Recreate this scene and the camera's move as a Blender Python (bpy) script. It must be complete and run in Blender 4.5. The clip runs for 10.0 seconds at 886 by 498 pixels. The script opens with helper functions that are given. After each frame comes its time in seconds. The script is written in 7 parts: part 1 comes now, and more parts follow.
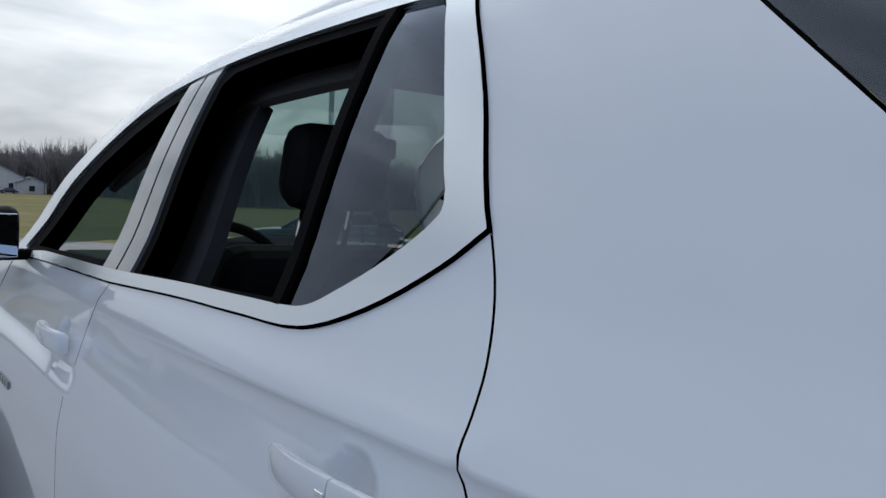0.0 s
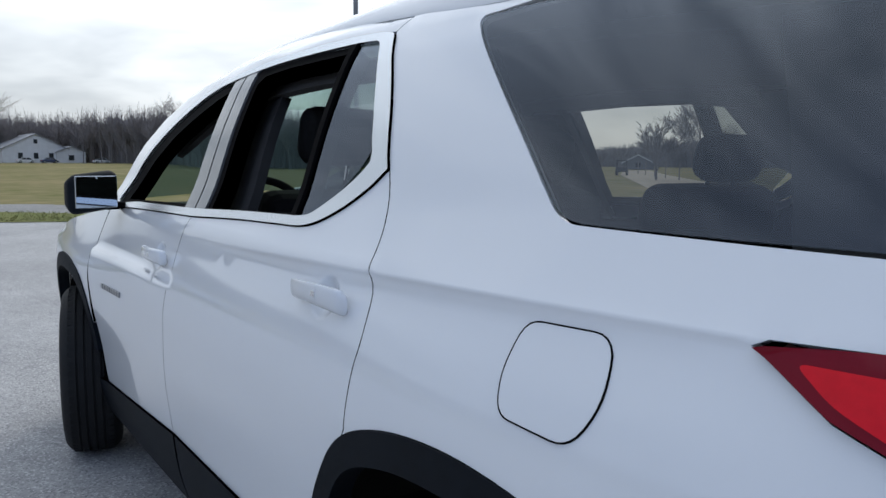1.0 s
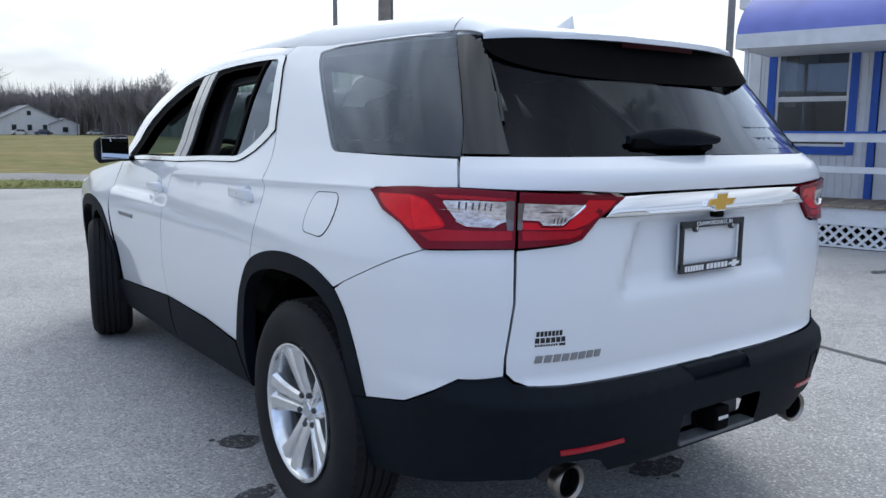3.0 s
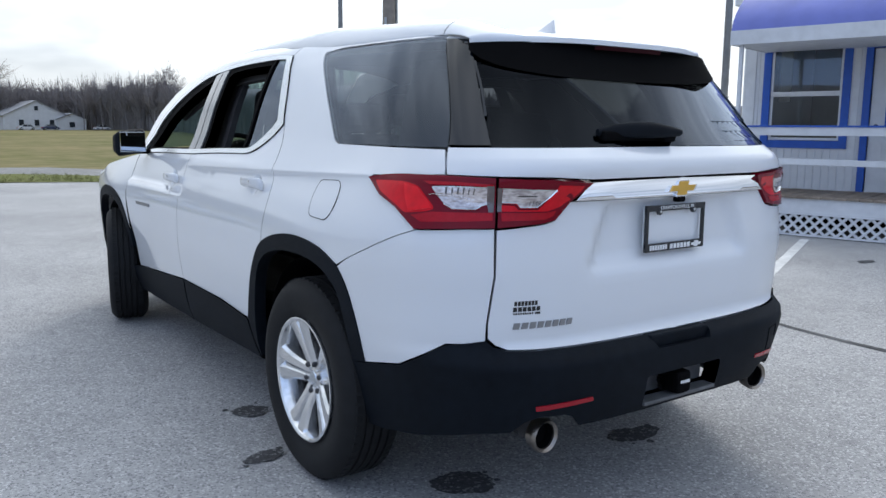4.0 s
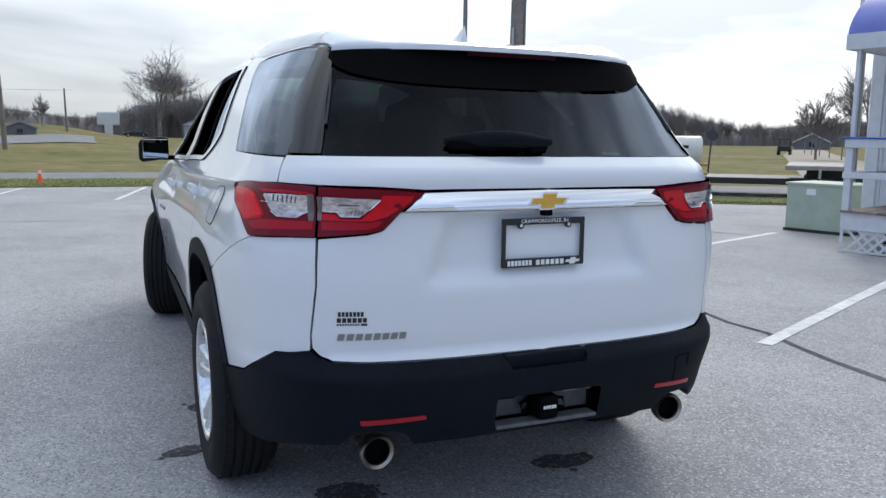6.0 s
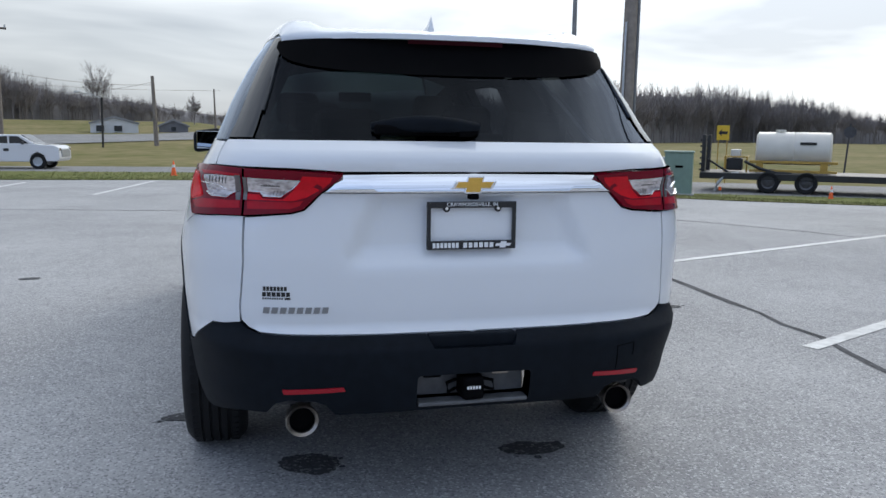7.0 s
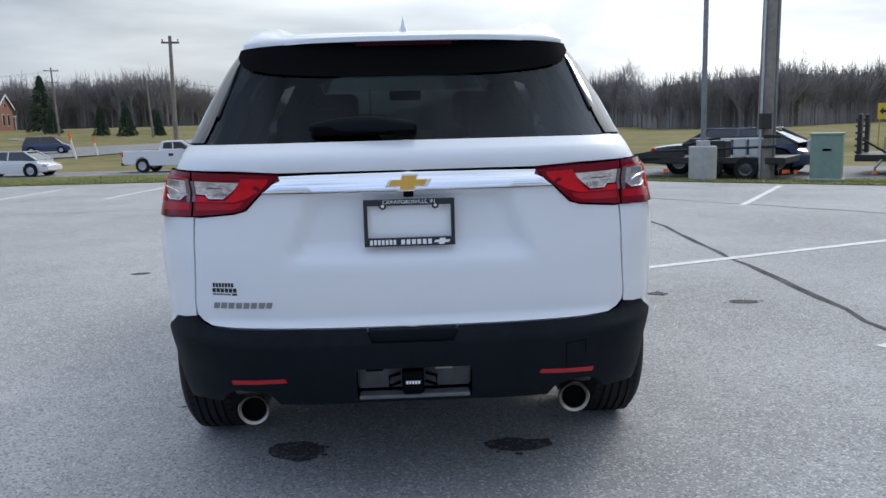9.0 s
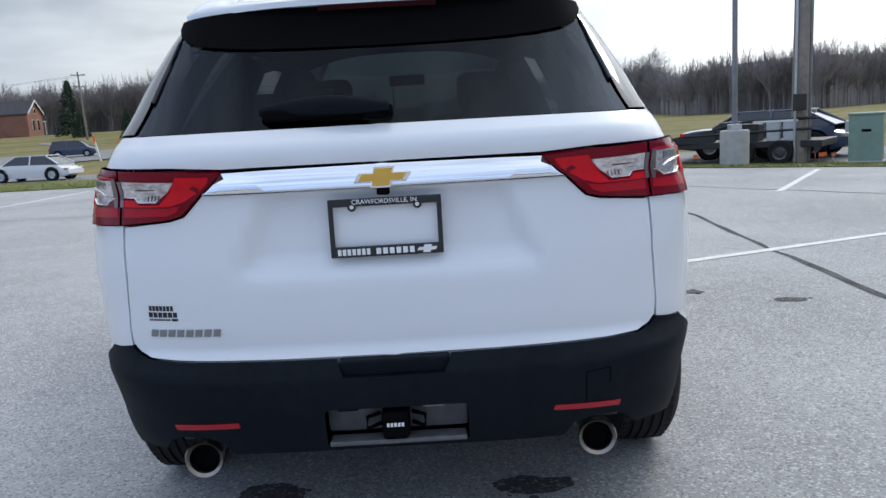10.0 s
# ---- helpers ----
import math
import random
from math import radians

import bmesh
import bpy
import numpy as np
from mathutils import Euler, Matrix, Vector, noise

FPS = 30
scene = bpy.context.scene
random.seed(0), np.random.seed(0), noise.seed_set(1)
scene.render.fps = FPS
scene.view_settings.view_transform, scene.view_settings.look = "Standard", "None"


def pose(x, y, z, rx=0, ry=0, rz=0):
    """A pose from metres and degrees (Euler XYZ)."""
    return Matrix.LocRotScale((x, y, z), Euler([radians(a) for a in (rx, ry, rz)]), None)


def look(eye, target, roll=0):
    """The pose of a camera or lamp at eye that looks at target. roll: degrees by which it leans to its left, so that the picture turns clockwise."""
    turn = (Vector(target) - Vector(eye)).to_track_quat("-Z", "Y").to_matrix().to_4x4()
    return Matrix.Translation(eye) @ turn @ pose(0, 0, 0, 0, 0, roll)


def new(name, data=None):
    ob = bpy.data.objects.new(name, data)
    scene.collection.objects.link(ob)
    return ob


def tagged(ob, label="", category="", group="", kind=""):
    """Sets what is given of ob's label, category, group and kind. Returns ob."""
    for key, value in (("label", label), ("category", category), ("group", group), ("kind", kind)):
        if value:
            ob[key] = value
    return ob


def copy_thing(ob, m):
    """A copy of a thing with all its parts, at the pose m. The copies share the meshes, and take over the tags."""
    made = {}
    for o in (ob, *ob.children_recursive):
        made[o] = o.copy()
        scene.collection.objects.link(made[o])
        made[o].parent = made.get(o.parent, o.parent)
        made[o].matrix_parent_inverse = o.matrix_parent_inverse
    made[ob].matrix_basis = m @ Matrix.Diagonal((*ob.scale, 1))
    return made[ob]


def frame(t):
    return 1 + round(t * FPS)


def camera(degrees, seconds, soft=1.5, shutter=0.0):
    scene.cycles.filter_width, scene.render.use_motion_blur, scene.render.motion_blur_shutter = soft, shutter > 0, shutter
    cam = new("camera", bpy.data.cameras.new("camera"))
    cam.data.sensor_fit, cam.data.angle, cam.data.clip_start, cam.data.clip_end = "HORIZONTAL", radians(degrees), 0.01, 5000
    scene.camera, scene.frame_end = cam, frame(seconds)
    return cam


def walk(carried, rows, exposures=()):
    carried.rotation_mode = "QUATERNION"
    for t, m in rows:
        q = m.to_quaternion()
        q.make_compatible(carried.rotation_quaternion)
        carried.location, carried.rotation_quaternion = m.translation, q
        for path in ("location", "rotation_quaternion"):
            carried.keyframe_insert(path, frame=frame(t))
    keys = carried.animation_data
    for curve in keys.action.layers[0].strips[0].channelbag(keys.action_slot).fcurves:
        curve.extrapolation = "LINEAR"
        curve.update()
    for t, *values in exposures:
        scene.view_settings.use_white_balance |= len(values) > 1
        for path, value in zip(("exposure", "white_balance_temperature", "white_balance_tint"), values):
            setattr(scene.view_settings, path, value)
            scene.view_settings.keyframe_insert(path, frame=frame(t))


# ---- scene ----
from mathutils.geometry import delaunay_2d_cdt

cam = camera(58.4, 10.0)
PATH = [
    (0, (-1.2940, 1.0578, 1.3733), (-0.0788, 2.6427, 1.2655), 2.38),
    (0.5, (-1.4664, 0.6701, 1.3705), (-0.3060, 2.2877, 1.1781), 1.47),
    (1, (-1.6240, 0.2686, 1.3707), (-0.4830, 1.8962, 1.1491), 0.37),
    (1.5, (-1.7206, -0.1862, 1.3547), (-0.5866, 1.4393, 1.0863), 0.58),
    (2, (-1.8702, -0.5791, 1.3496), (-0.7279, 1.0373, 1.0627), 0.25),
    (2.5, (-1.9743, -0.9863, 1.3477), (-0.8279, 0.6274, 1.0615), 0.37),
    (4, (-2.2038, -1.5643, 1.3424), (-1.0716, 0.0564, 1.0398), 0.37),
    (4.5, (-2.1687, -1.5816, 1.3419), (-1.0546, 0.0503, 1.0321), 0.01),
    (5, (-1.9133, -1.6750, 1.3116), (-0.8616, -0.0017, 1.0053), 0.44),
    (5.5, (-1.6198, -1.8771, 1.3456), (-0.6773, -0.1371, 1.0557), 0.70),
    (6.8, (-0.8160, -2.2172, 1.3240), (-0.2950, -0.3076, 1.0379), 0.69),
    (7, (-0.7098, -2.3022, 1.3105), (-0.2384, -0.3802, 1.0213), 0.72),
    (7.5, (-0.4332, -2.4053, 1.3344), (-0.0891, -0.4549, 1.0554), 0.72),
    (8, (-0.1311, -2.4016, 1.3174), (0.0793, -0.4324, 1.0382), 0.49),
    (8.5, (-0.0442, -2.4527, 1.3267), (0.0918, -0.4792, 1.0325), -0.92),
    (9, (0.0002, -2.4373, 1.3244), (0.0825, -0.4625, 1.0193), -1.54),
    (9.5, (0.0533, -2.3021, 1.3304), (0.0816, -0.3271, 1.0161), -2.12),
    (10, (0.1373, -1.9159, 1.2822), (0.1488, 0.0584, 0.9631), -3.21),
]
walk(cam, [(t, look(eye, target, roll)) for t, eye, target, roll in PATH],
     exposures=[(0, -.40), (.5, -.24), (1, -.10), (1.5, .06), (2, .14), (2.5, .18), (4, .21), (5.5, .15), (7, -.01), (8.5, .04), (9.5, .10), (10, .17)])

# ---- world, sun and exposure ----
SUN_AZ, SUN_EL = radians(38), radians(32)          # clockwise from +y, above the horizon
sun_dir = Vector((math.sin(SUN_AZ) * math.cos(SUN_EL), math.cos(SUN_AZ) * math.cos(SUN_EL), math.sin(SUN_EL)))
world = bpy.data.worlds.new("overcast_sky")
scene.world = world
world.use_nodes = True
wn, wl = world.node_tree.nodes, world.node_tree.links
wn.clear()
w_out = wn.new("ShaderNodeOutputWorld")
w_bg = wn.new("ShaderNodeBackground")
w_bg.inputs["Strength"].default_value = 1.0
wl.new(w_bg.outputs[0], w_out.inputs[0])
w_sky = wn.new("ShaderNodeTexSky")
w_sky.sky_type = "NISHITA"
w_sky.sun_disc = False
w_sky.sun_elevation, w_sky.sun_rotation = SUN_EL, SUN_AZ
w_skyscale = wn.new("ShaderNodeVectorMath")
w_skyscale.operation = "SCALE"
w_skyscale.inputs["Scale"].default_value = 0.10
wl.new(w_sky.outputs[0], w_skyscale.inputs[0])
w_tc = wn.new("ShaderNodeTexCoord")
w_map = wn.new("ShaderNodeMapping")
w_map.inputs["Scale"].default_value = (1.0, 1.0, 4.5)
wl.new(w_tc.outputs["Generated"], w_map.inputs[0])
w_noise = wn.new("ShaderNodeTexNoise")
w_noise.inputs["Scale"].default_value = 2.3
w_noise.inputs["Detail"].default_value = 4.5
w_noise.inputs["Roughness"].default_value = 0.55
w_noise.inputs["Distortion"].default_value = 0.4
wl.new(w_map.outputs[0], w_noise.inputs["Vector"])
w_ramp = wn.new("ShaderNodeValToRGB")
w_ramp.color_ramp.elements[0].position, w_ramp.color_ramp.elements[0].color = 0.34, (0.40, 0.43, 0.47, 1)
w_ramp.color_ramp.elements[1].position, w_ramp.color_ramp.elements[1].color = 0.66, (0.79, 0.81, 0.825, 1)
wl.new(w_noise.outputs["Fac"], w_ramp.inputs[0])
w_dot = wn.new("ShaderNodeVectorMath")
w_dot.operation = "DOT_PRODUCT"
w_dot.inputs[1].default_value = sun_dir
wl.new(w_tc.outputs["Generated"], w_dot.inputs[0])
w_pos = wn.new("ShaderNodeMath")
w_pos.operation = "MAXIMUM"
w_pos.inputs[1].default_value = 0.0
wl.new(w_dot.outputs["Value"], w_pos.inputs[0])
w_pow = wn.new("ShaderNodeMath")
w_pow.operation = "POWER"
w_pow.inputs[1].default_value = 3.0
wl.new(w_pos.outputs[0], w_pow.inputs[0])
w_gain = wn.new("ShaderNodeMath")
w_gain.operation = "MULTIPLY_ADD"
w_gain.inputs[1].default_value, w_gain.inputs[2].default_value = 1.5, 0.78
wl.new(w_pow.outputs[0], w_gain.inputs[0])
# an overcast dome is about three times as bright overhead as at the horizon
w_sep = wn.new("ShaderNodeSeparateXYZ")
wl.new(w_tc.outputs["Generated"], w_sep.inputs[0])
w_up = wn.new("ShaderNodeMapRange")
w_up.inputs["From Min"].default_value, w_up.inputs["From Max"].default_value = 0.12, 0.95
w_up.inputs["To Min"].default_value, w_up.inputs["To Max"].default_value = 1.0, 1.75
wl.new(w_sep.outputs["Z"], w_up.inputs["Value"])
w_total = wn.new("ShaderNodeMath")
w_total.operation = "MULTIPLY"
wl.new(w_gain.outputs[0], w_total.inputs[0])
wl.new(w_up.outputs[0], w_total.inputs[1])
w_cloud = wn.new("ShaderNodeVectorMath")
w_cloud.operation = "SCALE"
wl.new(w_ramp.outputs[0], w_cloud.inputs[0])
wl.new(w_total.outputs[0], w_cloud.inputs["Scale"])
# thinner, bluer cloud away from the sun
w_side = wn.new("ShaderNodeMapRange")
w_side.inputs["From Min"].default_value, w_side.inputs["From Max"].default_value = -0.75, 0.55
w_side.inputs["To Min"].default_value, w_side.inputs["To Max"].default_value = 0.0, 1.0
wl.new(w_dot.outputs["Value"], w_side.inputs["Value"])
w_tint = wn.new("ShaderNodeMix")
w_tint.data_type = "RGBA"
w_tint.inputs["A"].default_value, w_tint.inputs["B"].default_value = (0.90, 1.18, 1.80, 1), (0.97, 1.0, 1.03, 1)
wl.new(w_side.outputs[0], w_tint.inputs["Factor"])
w_mul = wn.new("ShaderNodeVectorMath")
w_mul.operation = "MULTIPLY"
wl.new(w_cloud.outputs[0], w_mul.inputs[0])
wl.new(w_tint.outputs["Result"], w_mul.inputs[1])
w_mix = wn.new("ShaderNodeMix")
w_mix.data_type = "RGBA"
w_mix.inputs["Factor"].default_value = 0.88
wl.new(w_skyscale.outputs[0], w_mix.inputs["A"])
wl.new(w_mul.outputs[0], w_mix.inputs["B"])
wl.new(w_mix.outputs["Result"], w_bg.inputs["Color"])

sun_data = bpy.data.lights.new("sun", "SUN")
sun_data.energy, sun_data.angle, sun_data.color = 0.9, radians(14), (1.0, 0.96, 0.9)
sun = new("sun", sun_data)
sun.matrix_world = look((0, 0, 30), Vector((0, 0, 30)) - sun_dir)
scene.view_settings.exposure = 0.0


# ---- materials ----
def mat(name, color, rough=0.5, metal=0.0, vary=0.0, scale=20.0, bump=0.0, bump_scale=80.0, coat=0.0, coat_rough=0.03,
        color2=None, spec=0.5, detail=4.0, per_object=0.0):
    """A principled material with colour noise at two scales and a fine relief."""
    m = bpy.data.materials.new(name)
    m.use_nodes = True
    n, l = m.node_tree.nodes, m.node_tree.links
    b = n["Principled BSDF"]
    b.inputs["Base Color"].default_value = (*color, 1)
    b.inputs["Roughness"].default_value, b.inputs["Metallic"].default_value = rough, metal
    b.inputs["Coat Weight"].default_value, b.inputs["Coat Roughness"].default_value = coat, coat_rough
    b.inputs["Specular IOR Level"].default_value = spec
    tc = n.new("ShaderNodeTexCoord")
    if vary or color2:
        big, small = n.new("ShaderNodeTexNoise"), n.new("ShaderNodeTexNoise")
        big.inputs["Scale"].default_value, small.inputs["Scale"].default_value = scale * 0.12, scale
        big.inputs["Detail"].default_value = small.inputs["Detail"].default_value = detail
        for k in (big, small):
            l.new(tc.outputs["Object"], k.inputs["Vector"])
        add = n.new("ShaderNodeMath")
        add.operation = "ADD"
        l.new(big.outputs["Fac"], add.inputs[0])
        l.new(small.outputs["Fac"], add.inputs[1])
        ramp = n.new("ShaderNodeMapRange")
        ramp.inputs["From Min"].default_value, ramp.inputs["From Max"].default_value = 0.7, 1.3
        l.new(add.outputs[0], ramp.inputs["Value"])
        mix = n.new("ShaderNodeMix")
        mix.data_type = "RGBA"
        c2 = color2 or tuple(c * (1 + vary) for c in color)
        c1 = color if color2 else tuple(c * (1 - vary) for c in color)
        mix.inputs["A"].default_value, mix.inputs["B"].default_value = (*c1, 1), (*c2, 1)
        l.new(ramp.outputs[0], mix.inputs["Factor"])
        out = mix.outputs["Result"]
        if per_object:
            info, hsv, mr = n.new("ShaderNodeObjectInfo"), n.new("ShaderNodeHueSaturation"), n.new("ShaderNodeMapRange")
            mr.inputs["To Min"].default_value, mr.inputs["To Max"].default_value = 1 - per_object, 1 + per_object
            l.new(info.outputs["Random"], mr.inputs["Value"])
            l.new(mr.outputs[0], hsv.inputs["Value"])
            l.new(out, hsv.inputs["Color"])
            out = hsv.outputs[0]
        l.new(out, b.inputs["Base Color"])
    if bump:
        tex, bp = n.new("ShaderNodeTexNoise"), n.new("ShaderNodeBump")
        tex.inputs["Scale"].default_value, tex.inputs["Detail"].default_value = bump_scale, 5
        bp.inputs["Strength"].default_value, bp.inputs["Distance"].default_value = bump, 0.01
        l.new(tc.outputs["Object"], tex.inputs["Vector"])
        l.new(tex.outputs["Fac"], bp.inputs["Height"])
        l.new(bp.outputs[0], b.inputs["Normal"])
    return m


def glass_mat(name, tint, gloss_rough=0.0, strength=1.0, ior=1.5):
    """A thin pane: tinted straight transmission with a Fresnel reflection."""
    m = bpy.data.materials.new(name)
    m.use_nodes = True
    n, l = m.node_tree.nodes, m.node_tree.links
    n.clear()
    out, mix = n.new("ShaderNodeOutputMaterial"), n.new("ShaderNodeMixShader")
    tr, gl, fr = n.new("ShaderNodeBsdfTransparent"), n.new("ShaderNodeBsdfGlossy"), n.new("ShaderNodeLayerWeight")
    tr.inputs["Color"].default_value = (*tint, 1)
    gl.inputs["Roughness"].default_value = gloss_rough
    gl.inputs["Color"].default_value = (strength * .84, strength * .95, strength * 1.14, 1)
    fr.inputs["Blend"].default_value = 0.5
    power, share = n.new("ShaderNodeMath"), n.new("ShaderNodeMath")
    power.operation, share.operation = "POWER", "MULTIPLY_ADD"
    power.inputs[1].default_value = 5.0
    f0 = 1.8 * ((ior - 1) / (ior + 1)) ** 2
    share.inputs[1].default_value, share.inputs[2].default_value = 1 - f0, f0
    l.new(fr.outputs["Facing"], power.inputs[0])
    l.new(power.outputs[0], share.inputs[0])
    l.new(share.outputs[0], mix.inputs[0])
    l.new(tr.outputs[0], mix.inputs[1])
    l.new(gl.outputs[0], mix.inputs[2])
    l.new(mix.outputs[0], out.inputs[0])
    return m


M_PAINT = mat("white_car_paint", (0.768, 0.786, 0.808), 0.32, coat=1.0, coat_rough=0.04, vary=0.012, scale=3, spec=0.4)
M_CLAD = mat("textured_black_plastic", (0.0050, 0.0076, 0.0116), 0.62, vary=0.25, scale=30, bump=0.12, bump_scale=900, spec=0.12)
M_GLOSSBLACK = mat("gloss_black_trim", (0.005, 0.0075, 0.012), 0.08, spec=0.5, coat=0.25)
M_BLACK = mat("black_rubber_seal", (0.0025, 0.0025, 0.003), 0.8, vary=0.2, spec=0.06)
M_REFLECTOR = mat("red_reflector", (0.36, 0.004, 0.014), 0.25, coat=0.15)
M_CHROME = mat("chrome", (0.86, 0.87, 0.89), 0.05, 1.0)
M_BADGE = mat("dark_chrome_badge", (0.30, 0.31, 0.33), 0.28, 0.9)
M_SATIN = mat("satin_bright_trim", (0.72, 0.76, 0.81), 0.24, 1.0)
M_PILLAR = mat("grey_pillar_film", (0.10, 0.105, 0.115), 0.16, coat=0.8)
M_GOLD = mat("gold_emblem", (0.78, 0.47, 0.10), 0.32, 0.65, vary=0.08, scale=300)
M_PRIVACY = glass_mat("privacy_glass", (0.36, 0.375, 0.355), strength=1.0, ior=1.54)
M_REARGLASS = glass_mat("rear_privacy_glass", (0.060, 0.068, 0.078), strength=0.75, ior=1.20)
M_LAMPOFF = mat("unlit_brake_lamp", (0.030, 0.002, 0.005), 0.5, spec=0.1)
M_CLEARGLASS = glass_mat("green_tinted_glass", (0.22, 0.305, 0.275))
M_RED = mat("bright_red_lens", (0.66, 0.004, 0.014), 0.25, coat=0.15, vary=0.10, scale=60, spec=0.2)
M_MIDRED = mat("red_lens", (0.40, 0.004, 0.014), 0.22, coat=0.15, vary=0.12, scale=60, spec=0.2)
M_LENSDARK = mat("lamp_rib_grey", (0.07, 0.065, 0.065), 0.3, 0.5)
M_DARKRED = mat("dark_red_lens", (0.17, 0.003, 0.013), 0.12, coat=0.18, spec=0.12, vary=0.10, scale=20)
# silver with pale and dark blotches painted in for a fluted reflector's reflections
M_CLEARLENS = mat("silver_lamp_reflector", (0.30, 0.25, 0.25), 0.15, 0.70, scale=55, color2=(0.90, 0.85, 0.85), bump=0.22, bump_scale=34, coat=0.6)
for node in M_CLEARLENS.node_tree.nodes:
    if node.type == "TEX_NOISE":
        squash = M_CLEARLENS.node_tree.nodes.new("ShaderNodeMapping")
        squash.inputs["Scale"].default_value = (1.0, 1.0, 2.6)
        link = node.inputs["Vector"].links[0]
        M_CLEARLENS.node_tree.links.new(link.from_socket, squash.inputs[0])
        M_CLEARLENS.node_tree.links.new(squash.outputs[0], node.inputs["Vector"])
# brighter copy of the lens red: the facet's catch of light is in the colour
M_HOTRED = mat("lit_red_facet", (0.76, 0.004, 0.014), 0.3, coat=0.12, spec=0.25, vary=0.16, scale=26, bump=0.1, bump_scale=40)
M_SMOKE = mat("smoked_lamp_edge", (0.16, 0.13, 0.13), 0.12, 0.4, vary=0.2, scale=40, coat=0.6)
M_ALLOY = mat("machined_alloy", (0.80, 0.81, 0.82), 0.17, 0.92, vary=0.06, scale=60)
M_TYRE = mat("tyre_rubber", (0.0095, 0.0100, 0.0110), 0.72, spec=0.3, vary=0.25, scale=18, bump=0.15, bump_scale=200)
M_DISC = mat("dark_brake_steel", (0.08, 0.08, 0.085), 0.45, 0.7, vary=0.3)
M_STEEL = mat("stainless_tip", (0.29, 0.26, 0.23), 0.32, 1.0, vary=0.1, scale=60)
M_GREYPLATE = mat("grey_undertray", (0.11, 0.113, 0.118), 0.5, vary=0.3, scale=25)
M_CABIN = mat("black_cabin_cloth", (0.010, 0.010, 0.011), 0.85, spec=0.2, vary=0.25, scale=60)
M_CABINGREY = mat("grey_cabin_plastic", (0.035, 0.035, 0.037), 0.7, vary=0.15, spec=0.25)
M_HEADLINER = mat("headliner_cloth", (0.03, 0.03, 0.031), 0.9, vary=0.1)
M_WHITE_PRINT = mat("white_lettering", (0.8, 0.8, 0.8), 0.5)
M_BLACK_PRINT = mat("black_lettering", (0.012, 0.012, 0.012), 0.4)
M_MIRROR = mat("mirror_silver", (0.50, 0.54, 0.58), 0.01, 1.0)


# ---- mesh helpers ----
def mesh_part(name, verts, faces, material, parent=None, normals=None, smooth=True, label=""):
    me = bpy.data.meshes.new(name)
    me.from_pydata([tuple(v) for v in verts], [], [tuple(f) for f in faces])
    if smooth:
        me.polygons.foreach_set("use_smooth", [True] * len(me.polygons))
    me.materials.append(material)
    if normals is not None:
        me.normals_split_custom_set_from_vertices([tuple(q) for q in normals])
    me.update()
    ob = new(name, me)
    if parent is not None:
        ob.parent = parent
    if label:
        ob["label"] = label
    return ob


def part(name, bm, material, parent=None, label="", smooth=False, angle=None):
    """One mesh object out of a bmesh, under a thing or a part."""
    me = bpy.data.meshes.new(name)
    bm.normal_update()
    if smooth or angle:
        lim = radians(angle or 180)
        for f in bm.faces:
            f.smooth = True
        for e in bm.edges:
            e.smooth = not (len(e.link_faces) == 2 and e.calc_face_angle() > lim)
    bm.to_mesh(me)
    bm.free()
    me.materials.append(material)
    ob = new(name, me)
    if parent is not None:
        ob.parent = parent
    if label:
        ob["label"] = label
    return ob


def thing(name, label, category, at=(0, 0, 0), rz=0.0, group="", kind=""):
    ob = new(name)
    ob.empty_display_size = 0.1
    ob.matrix_basis = pose(*at, 0, 0, rz)
    return tagged(ob, label, category, group, kind)


def add_box(bm, cx, cy, cz, sx, sy, sz, bevel=0.0, m=None, seg=2):
    """A box of full sizes sx, sy, sz with bevelled edges, added to bm."""
    g = bmesh.ops.create_cube(bm, size=1.0)
    vs = g["verts"]
    bmesh.ops.scale(bm, vec=(sx, sy, sz), verts=vs)
    if bevel:
        es = list({e for v in vs for e in v.link_edges})
        r = bmesh.ops.bevel(bm, geom=es, offset=bevel, segments=seg, profile=0.5, affect="EDGES")
        vs = list({v for f in r["faces"] for v in f.verts} | {v for v in vs if v.is_valid})
    t = Matrix.Translation((cx, cy, cz))
    bmesh.ops.transform(bm, matrix=(m @ t) if m else t, verts=vs)
    return vs


def box(*a, **k):
    bm = bmesh.new()
    add_box(bm, *a, **k)
    return bm


def add_tube(bm, pts, radius, seg=8, cap=True, radii=None):
    """A round bar along points."""
    pts = [Vector(p) for p in pts]
    rings = []
    for i, p in enumerate(pts):
        d = (pts[min(i + 1, len(pts) - 1)] - pts[max(i - 1, 0)]).normalized()
        a = d.orthogonal().normalized() if abs(d.z) > 0.9 else d.cross(Vector((0, 0, 1))).normalized()
        b = d.cross(a)
        r = radii[i] if radii else radius
        rings.append([bm.verts.new(p + (a * math.cos(k * 2 * math.pi / seg) + b * math.sin(k * 2 * math.pi / seg)) * r) for k in range(seg)])
    for r0, r1 in zip(rings, rings[1:]):
        for k in range(seg):
            bm.faces.new((r0[k], r0[(k + 1) % seg], r1[(k + 1) % seg], r1[k]))
    if cap:
        bm.faces.new(list(reversed(rings[0])))
        bm.faces.new(rings[-1])
    return bm


def tube(pts, radius, seg=8, cap=True, radii=None):
    return add_tube(bmesh.new(), pts, radius, seg, cap, radii)


